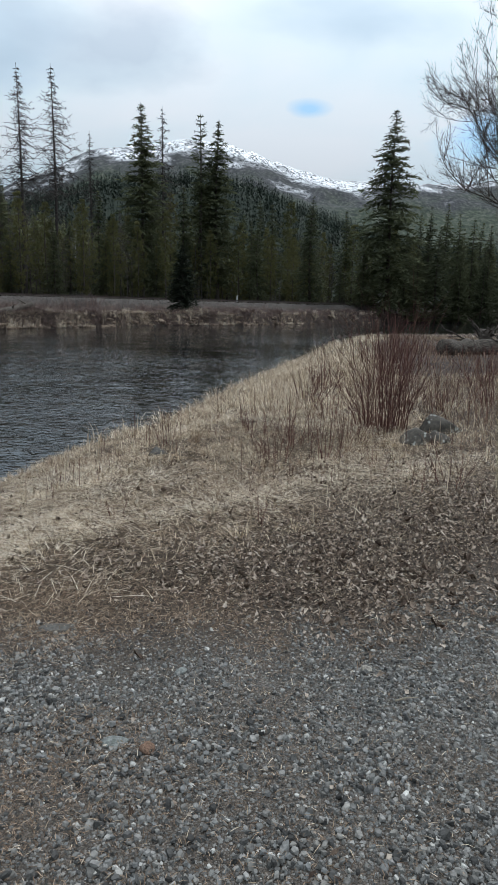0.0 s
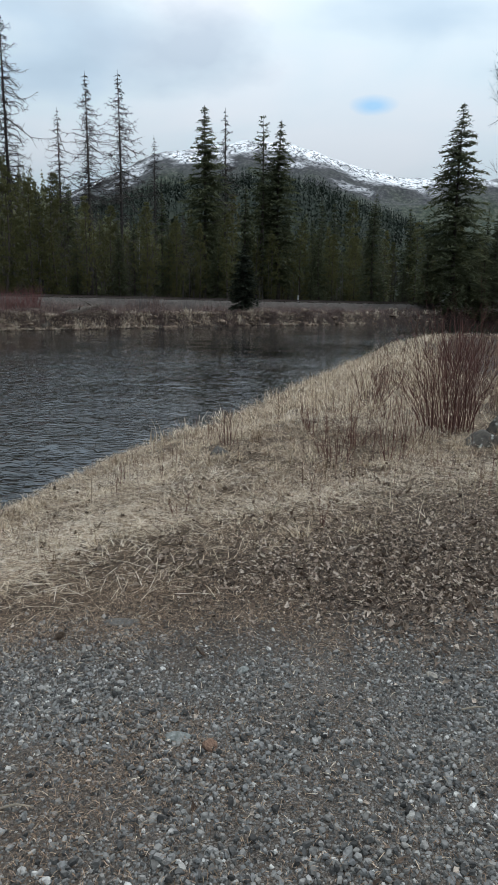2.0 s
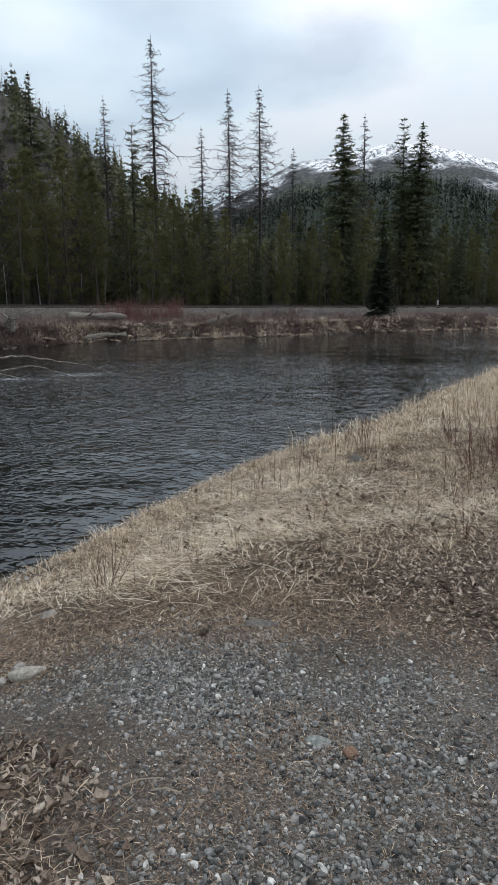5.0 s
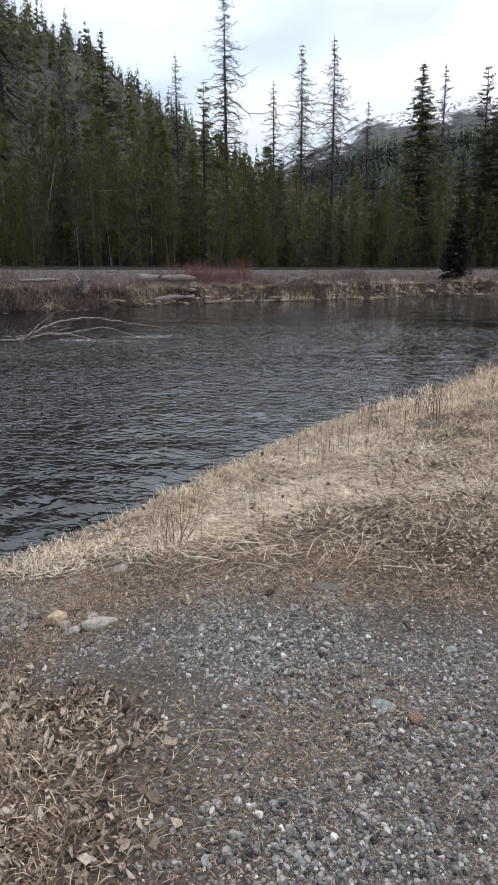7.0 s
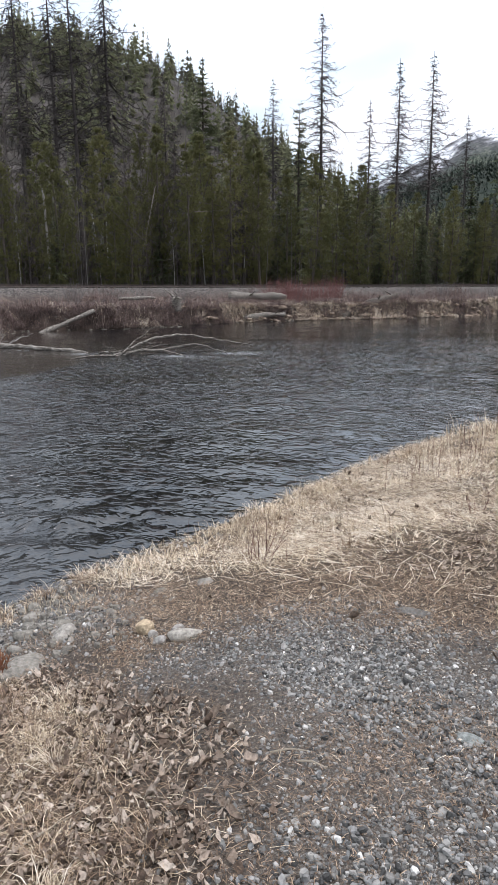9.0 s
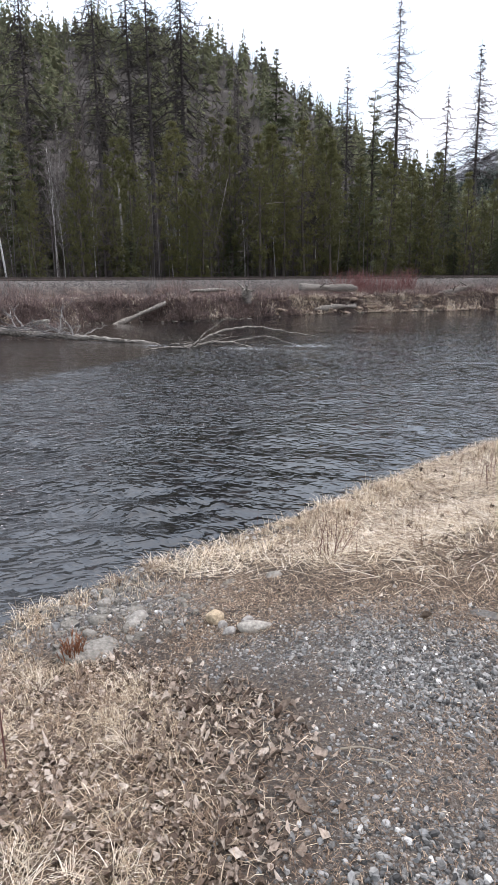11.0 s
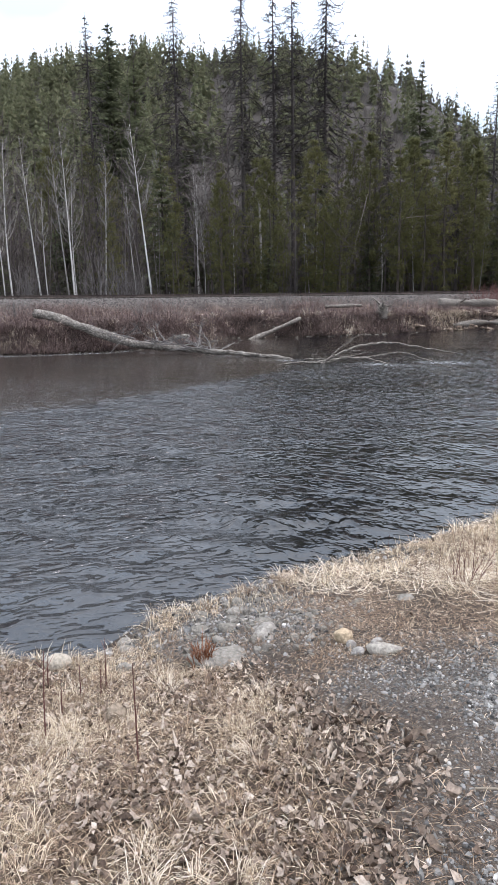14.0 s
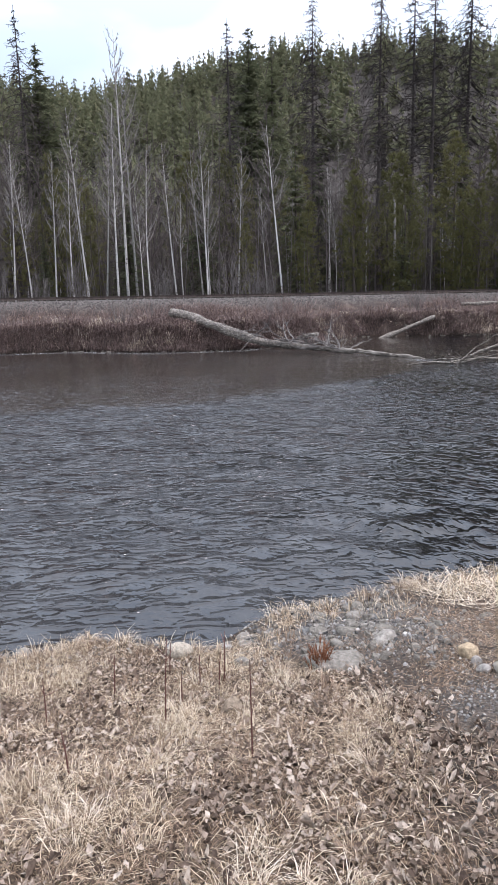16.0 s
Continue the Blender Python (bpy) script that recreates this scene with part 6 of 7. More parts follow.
for i, (x, y, h) in enumerate(((-2.61, 0.93, 0.42), (-2.07, 1.06, 0.44), (-2.9, 1.36, 0.2), (-2.94, 0.49, 0.24), (-3.0, 1.3, 0.17), (-3.19, 1.21, 0.22), (-2.84, 1.12, 0.16), (-2.95, 1.42, 0.3), (-2.3, 0.42, 0.2), (-3.05, 0.85, 0.25))):
    r_ = np.random.default_rng(190 + i)
    tw = Build()
    l = r_.normal(0, 0.07, 2) * h
    tw.tube([(0, 0, -0.03), (l[0] * 0.4, l[1] * 0.4, h * 0.5), (l[0], l[1], h)], [0.0038, 0.003, 0.0015], 5, False)
    for _ in range(2):
        u = r_.uniform(0.4, 0.8)
        tw.tube([(l[0] * u, l[1] * u, h * u), (l[0] * u + r_.normal(0, 0.03), l[1] * u + r_.normal(0, 0.03), h * (u + 0.13))], [0.002, 0.001], 4, False)
    ob = tagged(new("dry_stalk", tw.mesh("dry_stalk", stem_red)), "single dark dry stalk standing in dead grass", "weed", "single stalks")
    ob.location = (x, y, float(terrain(x, y)))
orange = varied("orange_leaves", [(0.0, (0.14, 0.05, 0.025)), (1.0, (0.32, 0.14, 0.07))], scale=20)
dock = shrub("dead_dock", pose(-2.75, 1.89, float(terrain(-2.75, 1.89))), 34, 0.16, 0.09, 0.0035, orange, "small rusty orange dead plant", 205, 7, "weed")
twig_mat = varied("pale_twig", [(0.0, (0.22, 0.18, 0.135)), (1.0, (0.33, 0.285, 0.22))], scale=20)
r = np.random.default_rng(210)
for i, (x, y, L, a) in enumerate(((-1.03, 1.67, 0.13, 0.5), (-0.93, 1.68, 0.1, 0.1), (0.9, 3.0, 0.16, 0.3), (-2.35, 2.62, 0.12, 0.4), (0.6, 2.35, 0.1, 0.2), (-1.5, 0.95, 0.25, 1.2))):
    tw = Build().tube([(0, 0, 0.012), (math.cos(a) * L * 0.5, math.sin(a) * L * 0.5, 0.02 + r.uniform(0, 0.01)), (math.cos(a + 0.1) * L, math.sin(a + 0.1) * L, 0.01)], [0.004, 0.0035, 0.0018], 5)
    ob = tagged(new("twig", tw.mesh("twig", twig_mat)), "pale dry twig lying on the path", "twig", "twigs on the path")
    ob.location = (x, y, float(terrain(x, y)))


# ---- grass, leaves and gravel ----
def field(n, seed, x0, x1, y0, y1):
    r_ = np.random.default_rng(seed)
    return r_.uniform(x0, x1, n), r_.uniform(y0, y1, n), r_


def on_land(x, y):
    return ~inside(x, y, RIVER) & ~inside(x, y, BEYOND)


def straw_of(x, y):
    return soft_in(x, y, STRAW_A, 1.2)


def grass(name, n, seed, area, keep_, lean, length, width, curl, mat, label, comb=None):
    x, y, r_ = field(n, seed, *area)
    ok = on_land(x, y) & keep_(x, y, r_)
    x, y = x[ok], y[ok]
    m = len(x)
    head = r_.uniform(0, 6.28, m) if comb is None else comb + 2.6 * hash_noise(x, y, 0.9, 3.0) + r_.normal(0, 1.0, m)
    v = blades(np.c_[x, y, terrain(x, y) + r_.uniform(0, 0.015, m)], head, r_.uniform(*lean, m), r_.uniform(*length, m), r_.uniform(*width, m), curl)
    return stuff(name, [v], mat, label, "grass")


def tussocks(name, n, seed, area, keep_, count, length, spread, width, mat, label, category="grass"):
    """Clumps of blades that fan out from their roots and bend over."""
    x, y, r_ = field(n, seed, *area)
    ok = on_land(x, y) & keep_(x, y, r_)
    x, y = x[ok], y[ok]
    size = r_.uniform(0.55, 1.2, len(x))
    k = np.repeat(np.arange(len(x)), count)
    m = len(k)
    lay = r_.uniform(0, 6.28, len(x))
    a, u = r_.uniform(0, 6.28, m), r_.random(m) ** 0.7
    px, py = x[k] + spread * size[k] * u * np.cos(a), y[k] + spread * size[k] * u * np.sin(a)
    head = a + r_.normal(0, 0.5, m) + 0.8 * np.sin(lay[k] - a)
    v = blades(np.c_[px, py, terrain(px, py) + r_.uniform(-0.01, 0.012, m)], head, np.clip(12 + 62 * u + r_.normal(0, 14, m), 3, 92), r_.uniform(*length, m) * size[k], r_.uniform(*width, m), r_.uniform(0.5, 1.5, m))
    return stuff(name, [v], mat, label, category)


part_straw = lambda f: lambda x, y, r_: straw_of(x, y) * f * (0.3 + 0.7 * ease(0.55 + 1.3 * hash_noise(x, y, 2.1, 6.0))) > r_.random(len(x))
brow = lambda f: lambda x, y, r_: straw_of(x, y) * f * (0.25 + 0.75 * np.maximum(1 - ease((from_line(x, y, NEAR) - 0.3) / 1.2), ease((y - 5.6) / 1.5))) * ease(0.6 + 1.2 * hash_noise(x, y, 1.5, 3.0)) > r_.random(len(x))
grass("straw", 92000, 301, (-3.7, 3.2, 2.8, 9.5), part_straw(0.85), (70, 98), (0.06, 0.2), (0.0018, 0.004), 0.3, straw_mat, "matted tan straw lying along the bank", 2.4)
grass("straw", 52000, 302, (-3.7, 3.2, 2.8, 9.5), part_straw(0.8), (55, 98), (0.05, 0.18), (0.002, 0.0045), 0.6, thatch_mat, "brown dead grass matted under the straw", 2.4)
grass("straw", 46000, 303, (-2.6, 5.0, 9.0, 24.0), part_straw(0.85), (50, 95), (0.18, 0.42), (0.005, 0.011), 0.4, straw_mat, "pale straw along the bank", 2.4)
grass("straw", 22000, 329, (-2.6, 5.0, 9.0, 24.0), part_straw(0.85), (30, 95), (0.15, 0.36), (0.005, 0.010), 0.5, thatch_mat, "brown dead grass along the bank", 2.4)
grass("straw", 22000, 304, (-1.0, 11.0, 23.0, 62.0), part_straw(0.9), (20, 85), (0.25, 0.5), (0.012, 0.026), 0.4, straw_mat, "pale straw on the far meadow", 2.4)
tussocks("grass_tussocks", 900, 371, (-3.6, 3.0, 3.2, 10.0), brow(0.8), 44, (0.08, 0.24), 0.07, (0.002, 0.0045), straw_mat, "tan tussocks of dead grass along the bank")
tussocks("grass_tussocks", 600, 372, (-3.6, 3.0, 3.2, 10.0), brow(0.8), 40, (0.07, 0.22), 0.07, (0.002, 0.0045), thatch_mat, "brown tussocks of dead grass along the bank")
tussocks("grass_tussocks", 900, 373, (-2.4, 4.5, 9.5, 24.0), brow(0.9), 34, (0.2, 0.5), 0.16, (0.005, 0.011), straw_mat, "tan tussocks of dead grass farther along the bank")
band = lambda x, y, r_: np.maximum(np.exp(-((y - 5.2 - 0.6 * x) / 0.45) ** 2) * (0.45 + 0.55 * ease(0.6 + hash_noise(x, y, 1.8, 2.0))), 0.5 * straw_of(x, y) * ease(0.35 + 1.2 * hash_noise(x, y, 0.75, 2.5))) > r_.random(len(x))
grass("straw", 60000, 316, (-3.7, 2.8, 3.1, 10.5), band, (80, 98), (0.10, 0.30), (0.0025, 0.0055), 0.15, pale_straw, "bleached straw lying flat on the bank", 2.4)
stalky = lambda f: lambda x, y, r_: f * ease(0.35 + 1.3 * hash_noise(x, y, 1.1, 7.0)) > r_.random(len(x))
grass("dry_stalks", 700, 374, (-2.0, 3.2, 5.3, 10.5), stalky(0.8), (0, 16), (0.18, 0.55), (0.003, 0.006), 0.12, stem_red, "thin reddish brown dry stalks standing in the straw")
grass("dry_stalks", 420, 375, (-2.6, 3.0, 4.2, 9.5), stalky(0.8), (0, 24), (0.15, 0.42), (0.003, 0.0055), 0.2, straw_mat, "thin tan dry stalks standing in the straw")
grass("dry_stalks", 60, 376, (-3.2, -1.7, 3.1, 4.6), stalky(0.9), (0, 25), (0.12, 0.3), (0.0022, 0.004), 0.15, stem_red, "thin brown dry stalks on the brow of the bank")
brown_of = lambda x, y, r_: (ease((y - 5.2) / 2.5) * (1 - straw_of(x, y)) > r_.random(len(x)))
grass("meadow_grass", 26000, 305, (0.6, 7.0, 5.2, 15.0), brown_of, (8, 88), (0.08, 0.26), (0.0025, 0.006), 0.5, thatch_mat, "brown dead meadow grass")
grass("meadow_grass", 16000, 306, (0.6, 7.0, 5.2, 15.0), brown_of, (25, 88), (0.12, 0.3), (0.0025, 0.006), 0.4, straw_mat, "pale dead grass in the meadow")
grass("meadow_grass", 20000, 307, (2.0, 22.0, 14.0, 44.0), brown_of, (8, 80), (0.15, 0.42), (0.007, 0.017), 0.4, thatch_mat, "brown dead meadow grass")
grass("meadow_grass", 16000, 308, (4.0, 40.0, 40.0, 78.0), brown_of, (40, 85), (0.08, 0.22), (0.02, 0.04), 0.4, straw_mat, "pale dead grass at the meadow's end")
grass("meadow_brush", 13000, 309, (0.9, 14.0, 8.0, 30.0), lambda x, y, r_: (hash_noise(x, y, 0.35, 4.0) > r_.normal(0.1, 0.3, len(x))) & (straw_of(x, y) < 0.6), (0, 30), (0.25, 0.6), (0.004, 0.010), 0.15, stem_red, "low reddish brown brush in the meadow")
# the tufts beside the path
tufted = lambda f: lambda x, y, r_: soft_in(x, y, STRAW_B, 0.35) * f * np.clip(0.45 + 0.8 * hash_noise(x, y, 2.6, 1.0) + 0.35 * hash_noise(x, y, 0.9, 4.0), 0.06, 1) > r_.random(len(x))
tussocks("dead_grass", 1250, 311, (-4.3, -0.9, -0.8, 2.2), tufted(1.0), 54, (0.035, 0.115), 0.075, (0.0013, 0.0027), straw_mat, "arching tufts of pale dead grass")
tussocks("dead_grass", 130, 317, (-4.3, -0.9, -0.8, 2.2), tufted(0.9), 50, (0.05, 0.15), 0.06, (0.0014, 0.003), pale_straw, "bleached tufts in the dead grass")
tussocks("dead_grass", 420, 312, (-4.3, -0.9, -0.8, 2.2), lambda x, y, r_: soft_in(x, y, STRAW_B, 0.4) * 0.7 > r_.random(len(x)), 46, (0.04, 0.13), 0.06, (0.0014, 0.003), thatch_mat, "brown tufts of dead grass")
grass("dead_grass", 52000, 320, (-4.3, -0.9, -0.8, 2.3), lambda x, y, r_: soft_in(x, y, STRAW_B, 0.4) * 0.6 > r_.random(len(x)), (55, 98), (0.03, 0.12), (0.0014, 0.003), 0.9, thatch_mat, "matted brown dead grass")
grass("dead_grass", 40000, 321, (-4.3, -0.9, -0.8, 2.3), lambda x, y, r_: soft_in(x, y, STRAW_B, 0.4) * (0.25 + 0.5 * ease(0.4 + hash_noise(x, y, 2.6, 1.0))) > r_.random(len(x)), (55, 98), (0.03, 0.12), (0.0014, 0.003), 1.0, straw_mat, "loose pale blades on the dead grass")
grass("litter_grass", 8000, 340, (-2.3, -0.4, -0.4, 2.1), lambda x, y, r_: soft_in(x, y, LEAFY, 0.4) * 0.4 > r_.random(len(x)), (45, 97), (0.03, 0.12), (0.0014, 0.003), 0.9, straw_mat, "pale dead grass among the leaves")
grass("litter_grass", 10000, 319, (-2.3, -0.4, -0.4, 2.1), lambda x, y, r_: soft_in(x, y, LEAFY, 0.4) * 0.6 > r_.random(len(x)), (50, 96), (0.03, 0.12), (0.0014, 0.003), 0.5, thatch_mat, "broken dead grass among the leaves")
# the litter above the path, thinning out into the straw
LITTER_LOW = lambda x: np.interp(x, [-2.0, -0.9, 0.0, 0.5, 1.2, 2.5], [3.1, 3.0, 2.75, 2.4, 2.85, 3.5])
LITTER_TOP = lambda x: np.interp(x, [-2.0, -1.0, 0.0, 1.0, 2.2], [4.0, 4.3, 4.9, 5.5, 6.3])
grass("litter_grass", 30000, 318, (-1.9, 3.4, 2.5, 6.4), lambda x, y, r_: ease((y - LITTER_LOW(x)) / 0.5) * (1 - 0.6 * straw_of(x, y)) * 0.75 > r_.random(len(x)), (55, 97), (0.02, 0.10), (0.001, 0.0026), 0.5, thatch_mat, "broken straw among the dead leaves")
grass("litter_grass", 22000, 342, (-2.0, 3.4, 2.9, 6.4), lambda x, y, r_: (0.12 + 0.88 * ease((y - LITTER_LOW(x) - 0.3) / 1.6)) * (0.35 + 0.65 * ease(0.5 + hash_noise(x, y, 1.4, 9.0))) > r_.random(len(x)), (70, 98), (0.03, 0.12), (0.0014, 0.003), 0.4, straw_mat, "broken pale straw among the dead leaves")
mossy = lambda f: lambda x, y, r_: (soft_in(x, y, GRAVEL, 0.7) * ease(0.42 + 1.1 * hash_noise(x, y, 1.7, 5.0)) * f > r_.random(len(x)))
grass("path_thatch", 62000, 313, (-2.4, 3.2, 0.8, 4.4), mossy(0.9), (40, 97), (0.008, 0.032), (0.0014, 0.0026), 0.7, thatch_mat, "short trodden dead grass on the gravel")
grass("path_thatch", 16000, 347, (-1.7, -0.1, 0.8, 2.3), lambda x, y, r_: np.exp(-((x + 0.85 - 0.25 * (y - 1.2)) / 0.3) ** 2) > r_.random(len(x)), (40, 97), (0.008, 0.035), (0.0014, 0.0026), 0.7, thatch_mat, "short dead grass and moss beside the leaves")
grass("path_thatch", 9000, 341, (-2.4, 3.2, 0.8, 4.4), lambda x, y, r_: soft_in(x, y, GRAVEL, 0.7) * 0.5 > r_.random(len(x)), (60, 97), (0.012, 0.05), (0.0014, 0.0026), 0.6, straw_mat, "bits of pale dead grass on the gravel")
grass("path_thatch", 60000, 344, (-3.3, 0.8, 1.9, 3.6), lambda x, y, r_: soft_in(x, y, TRODDEN, 0.5) * (0.55 + 0.45 * ease(0.5 + hash_noise(x, y, 1.6, 2.0))) > r_.random(len(x)), (50, 97), (0.015, 0.06), (0.0015, 0.003), 0.6, thatch_mat, "trodden brown grass between straw and gravel")
grass("path_thatch", 16000, 345, (-3.3, 0.8, 1.9, 3.6), lambda x, y, r_: soft_in(x, y, TRODDEN, 0.6) * 0.7 > r_.random(len(x)), (60, 97), (0.015, 0.045), (0.0013, 0.0024), 0.5, straw_mat, "trodden tan grass between straw and gravel")
edge_of = lambda x, y, r_: (from_line(x, y, NEAR) < 0.35 + 0.3 * hash_noise(x, y, 1.5)) & (r_.random(len(x)) < 0.75)
grass("bank_fringe", 26000, 314, (-4.4, -2.2, -0.5, 9.5), edge_of, (5, 75), (0.03, 0.13), (0.0018, 0.004), 0.5, straw_mat, "pale grass along the edge of the bank")
grass("bank_fringe", 30000, 315, (-2.8, 6.5, 9.0, 42.0), edge_of, (0, 55), (0.15, 0.4), (0.005, 0.012), 0.5, straw_mat, "pale grass along the edge of the bank")


def leaves(name, n, seed, area, keep_, size, label):
    x, y, r_ = field(n, seed, *area)
    ok = on_land(x, y) & keep_(x, y, r_)
    x, y = x[ok], y[ok]
    m = len(x)
    s = r_.uniform(*size, m) * r_.choice([0.5, 0.7, 0.9, 1.25], m)
    u, w_ = np.meshgrid(np.linspace(-0.5, 0.5, 4), np.array([-1.0, 0.0, 1.0]), indexing="ij")
    half = np.array([0.07, 0.30, 0.25, 0.06])[:, None] * w_
    v = np.repeat(np.stack([u, half, 0 * u], -1).reshape(1, 12, 3), m, 0)
    fold, curl, twist = r_.uniform(-0.4, 2.4, (m, 1)), r_.normal(0.8, 1.7, (m, 1)), r_.normal(0, 1.8, (m, 1))
    v[:, :, 2] = fold * np.abs(v[:, :, 1]) + curl * v[:, :, 0] ** 2 + twist * v[:, :, 0] * v[:, :, 1] + r_.normal(0, 0.06, (m, 12))
    v[:, :, 1] *= r_.uniform(0.45, 1.05, (m, 1)) * r_.uniform(0.75, 1.2, (m, 12))
    v *= s[:, None, None]
    a, tx, ty = r_.uniform(0, 6.28, m), np.clip(r_.normal(0, 0.4, m), -0.9, 0.9), np.clip(r_.normal(0, 0.4, m), -0.9, 0.9)
    v[:, :, 2] += v[:, :, 0] * np.tan(tx)[:, None] + v[:, :, 1] * np.tan(ty)[:, None]
    c, s_ = np.cos(a)[:, None], np.sin(a)[:, None]
    w = np.stack([v[:, :, 0] * c - v[:, :, 1] * s_, v[:, :, 0] * s_ + v[:, :, 1] * c, v[:, :, 2]], -1)
    w += np.c_[x, y, terrain(x, y) + 0.005 + r_.uniform(0, 0.02, m)][:, None]
    quad = np.array([(i * 3 + j, i * 3 + j + 1, i * 3 + j + 4, i * 3 + j + 3) for i in range(3) for j in range(2)])
    return stuff(name, [(w.reshape(-1, 3), None, (np.arange(m)[:, None, None] * 12 + quad[None]).reshape(-1, 4))], leaf_mat, label, "leaves", True)


def flakes(name, n, seed, area, keep_, size, label):
    """Small folded dead leaves, too many to pick apart."""
    x, y, r_ = field(n, seed, *area)
    ok = on_land(x, y) & keep_(x, y, r_)
    x, y = x[ok], y[ok]
    m = len(x)
    unit = np.array([(-0.5, 0, 0), (-0.05, 0.3, 0), (0.05, 0, 0), (0.0, -0.3, 0), (0.5, 0, 0)])
    v = np.repeat(unit[None], m, 0) * (1 + r_.normal(0, 0.22, (m, 5, 3)))
    v[:, :, 2] = r_.uniform(-0.5, 0.9, (m, 1)) * np.abs(v[:, :, 1]) + r_.normal(0.3, 0.5, (m, 1)) * v[:, :, 0] ** 2 + r_.normal(0, 0.05, (m, 5))
    v[:, :, 2] += v[:, :, 0] * r_.normal(0, 0.35, (m, 1)) + v[:, :, 1] * r_.normal(0, 0.35, (m, 1))
    v *= (r_.uniform(*size, m) * r_.choice([0.6, 0.8, 1.0, 1.3], m))[:, None, None]
    a = r_.uniform(0, 6.28, m)
    c, s_ = np.cos(a)[:, None], np.sin(a)[:, None]
    w = np.stack([v[:, :, 0] * c - v[:, :, 1] * s_, v[:, :, 0] * s_ + v[:, :, 1] * c, v[:, :, 2]], -1) + np.c_[x, y, terrain(x, y) + 0.004 + r_.uniform(0, 0.022, m)][:, None]
    tri = np.array([(0, 2, 1), (1, 2, 4), (0, 3, 2), (2, 3, 4)])
    return stuff(name, [(w.reshape(-1, 3), (np.arange(m)[:, None, None] * 5 + tri[None]).reshape(-1, 3), None)], leaf_mat, label, "leaves", True)


def litter(f):
    def keep_(x, y, r_):
        d = ease((y - LITTER_LOW(x)) / 0.8) * (0.15 + 0.85 * ease((LITTER_TOP(x) - y) / 1.2)) * (0.25 + 0.75 * ease((x + 1.7) / 1.3)) * (0.75 + 0.45 * hash_noise(x, y, 1.6, 2.0))
        return d * f > r_.random(len(x))
    return keep_


leafy = lambda f: lambda x, y, r_: soft_in(x, y, LEAFY, 0.35) * f * (0.7 + 0.5 * hash_noise(x, y, 3.0, 2.0)) > r_.random(len(x))
flakes("leaf_litter", 66000, 322, (-2.2, 3.4, 2.3, 6.6), litter(0.9), (0.014, 0.036), "mat of small brown dead leaves along the path")
leaves("leaf_litter", 9500, 323, (-2.2, 3.4, 2.3, 6.6), litter(0.8), (0.022, 0.042), "curled tan dead leaves along the path")
flakes("leaf_litter", 12000, 325, (-3.5, 4.6, 5.4, 9.0), lambda x, y, r_: (1 - 0.7 * straw_of(x, y)) * 0.6 > r_.random(len(x)), (0.022, 0.045), "brown dead leaves in the meadow grass")
flakes("leaf_litter", 6000, 326, (-3.4, 3.4, 1.0, 3.2), lambda x, y, r_: 0.08 + 0.3 * ease(hash_noise(x, y, 1.9, 1.0)) > r_.random(len(x)), (0.010, 0.026), "crumbled dead leaves on the gravel")
flakes("leaf_litter", 9000, 327, (-2.3, -0.4, -0.4, 2.1), leafy(0.9), (0.014, 0.036), "crumbled brown leaves beside the path")
flakes("leaf_litter", 24000, 343, (-4.0, -0.9, -0.8, 2.3), lambda x, y, r_: soft_in(x, y, STRAW_B, 0.5) * (0.35 + 0.65 * ease(0.5 - hash_noise(x, y, 2.6, 1.0))) > r_.random(len(x)), (0.016, 0.036), "crumbled dead leaves in the grass")
leaves("leaf_litter", 8500, 328, (-2.3, -0.4, -0.4, 2.1), leafy(0.9), (0.02, 0.044), "brown curled dead leaves beside the path")
leaves("leaf_litter", 6000, 324, (-4.0, -0.9, -0.8, 1.9), lambda x, y, r_: soft_in(x, y, STRAW_B, 0.5) * (0.15 + 0.6 * ease(0.4 - hash_noise(x, y, 2.6, 1.0))) * ease((x + 3.7) / 0.8) > r_.random(len(x)), (0.018, 0.04), "dead leaves between the grass tufts")
leaves("leaf_litter", 2600, 330, (-3.9, 6.0, 2.6, 7.0), lambda x, y, r_: straw_of(x, y) * 0.35 + 0.1 > r_.random(len(x)), (0.025, 0.05), "dead leaves caught in the straw")


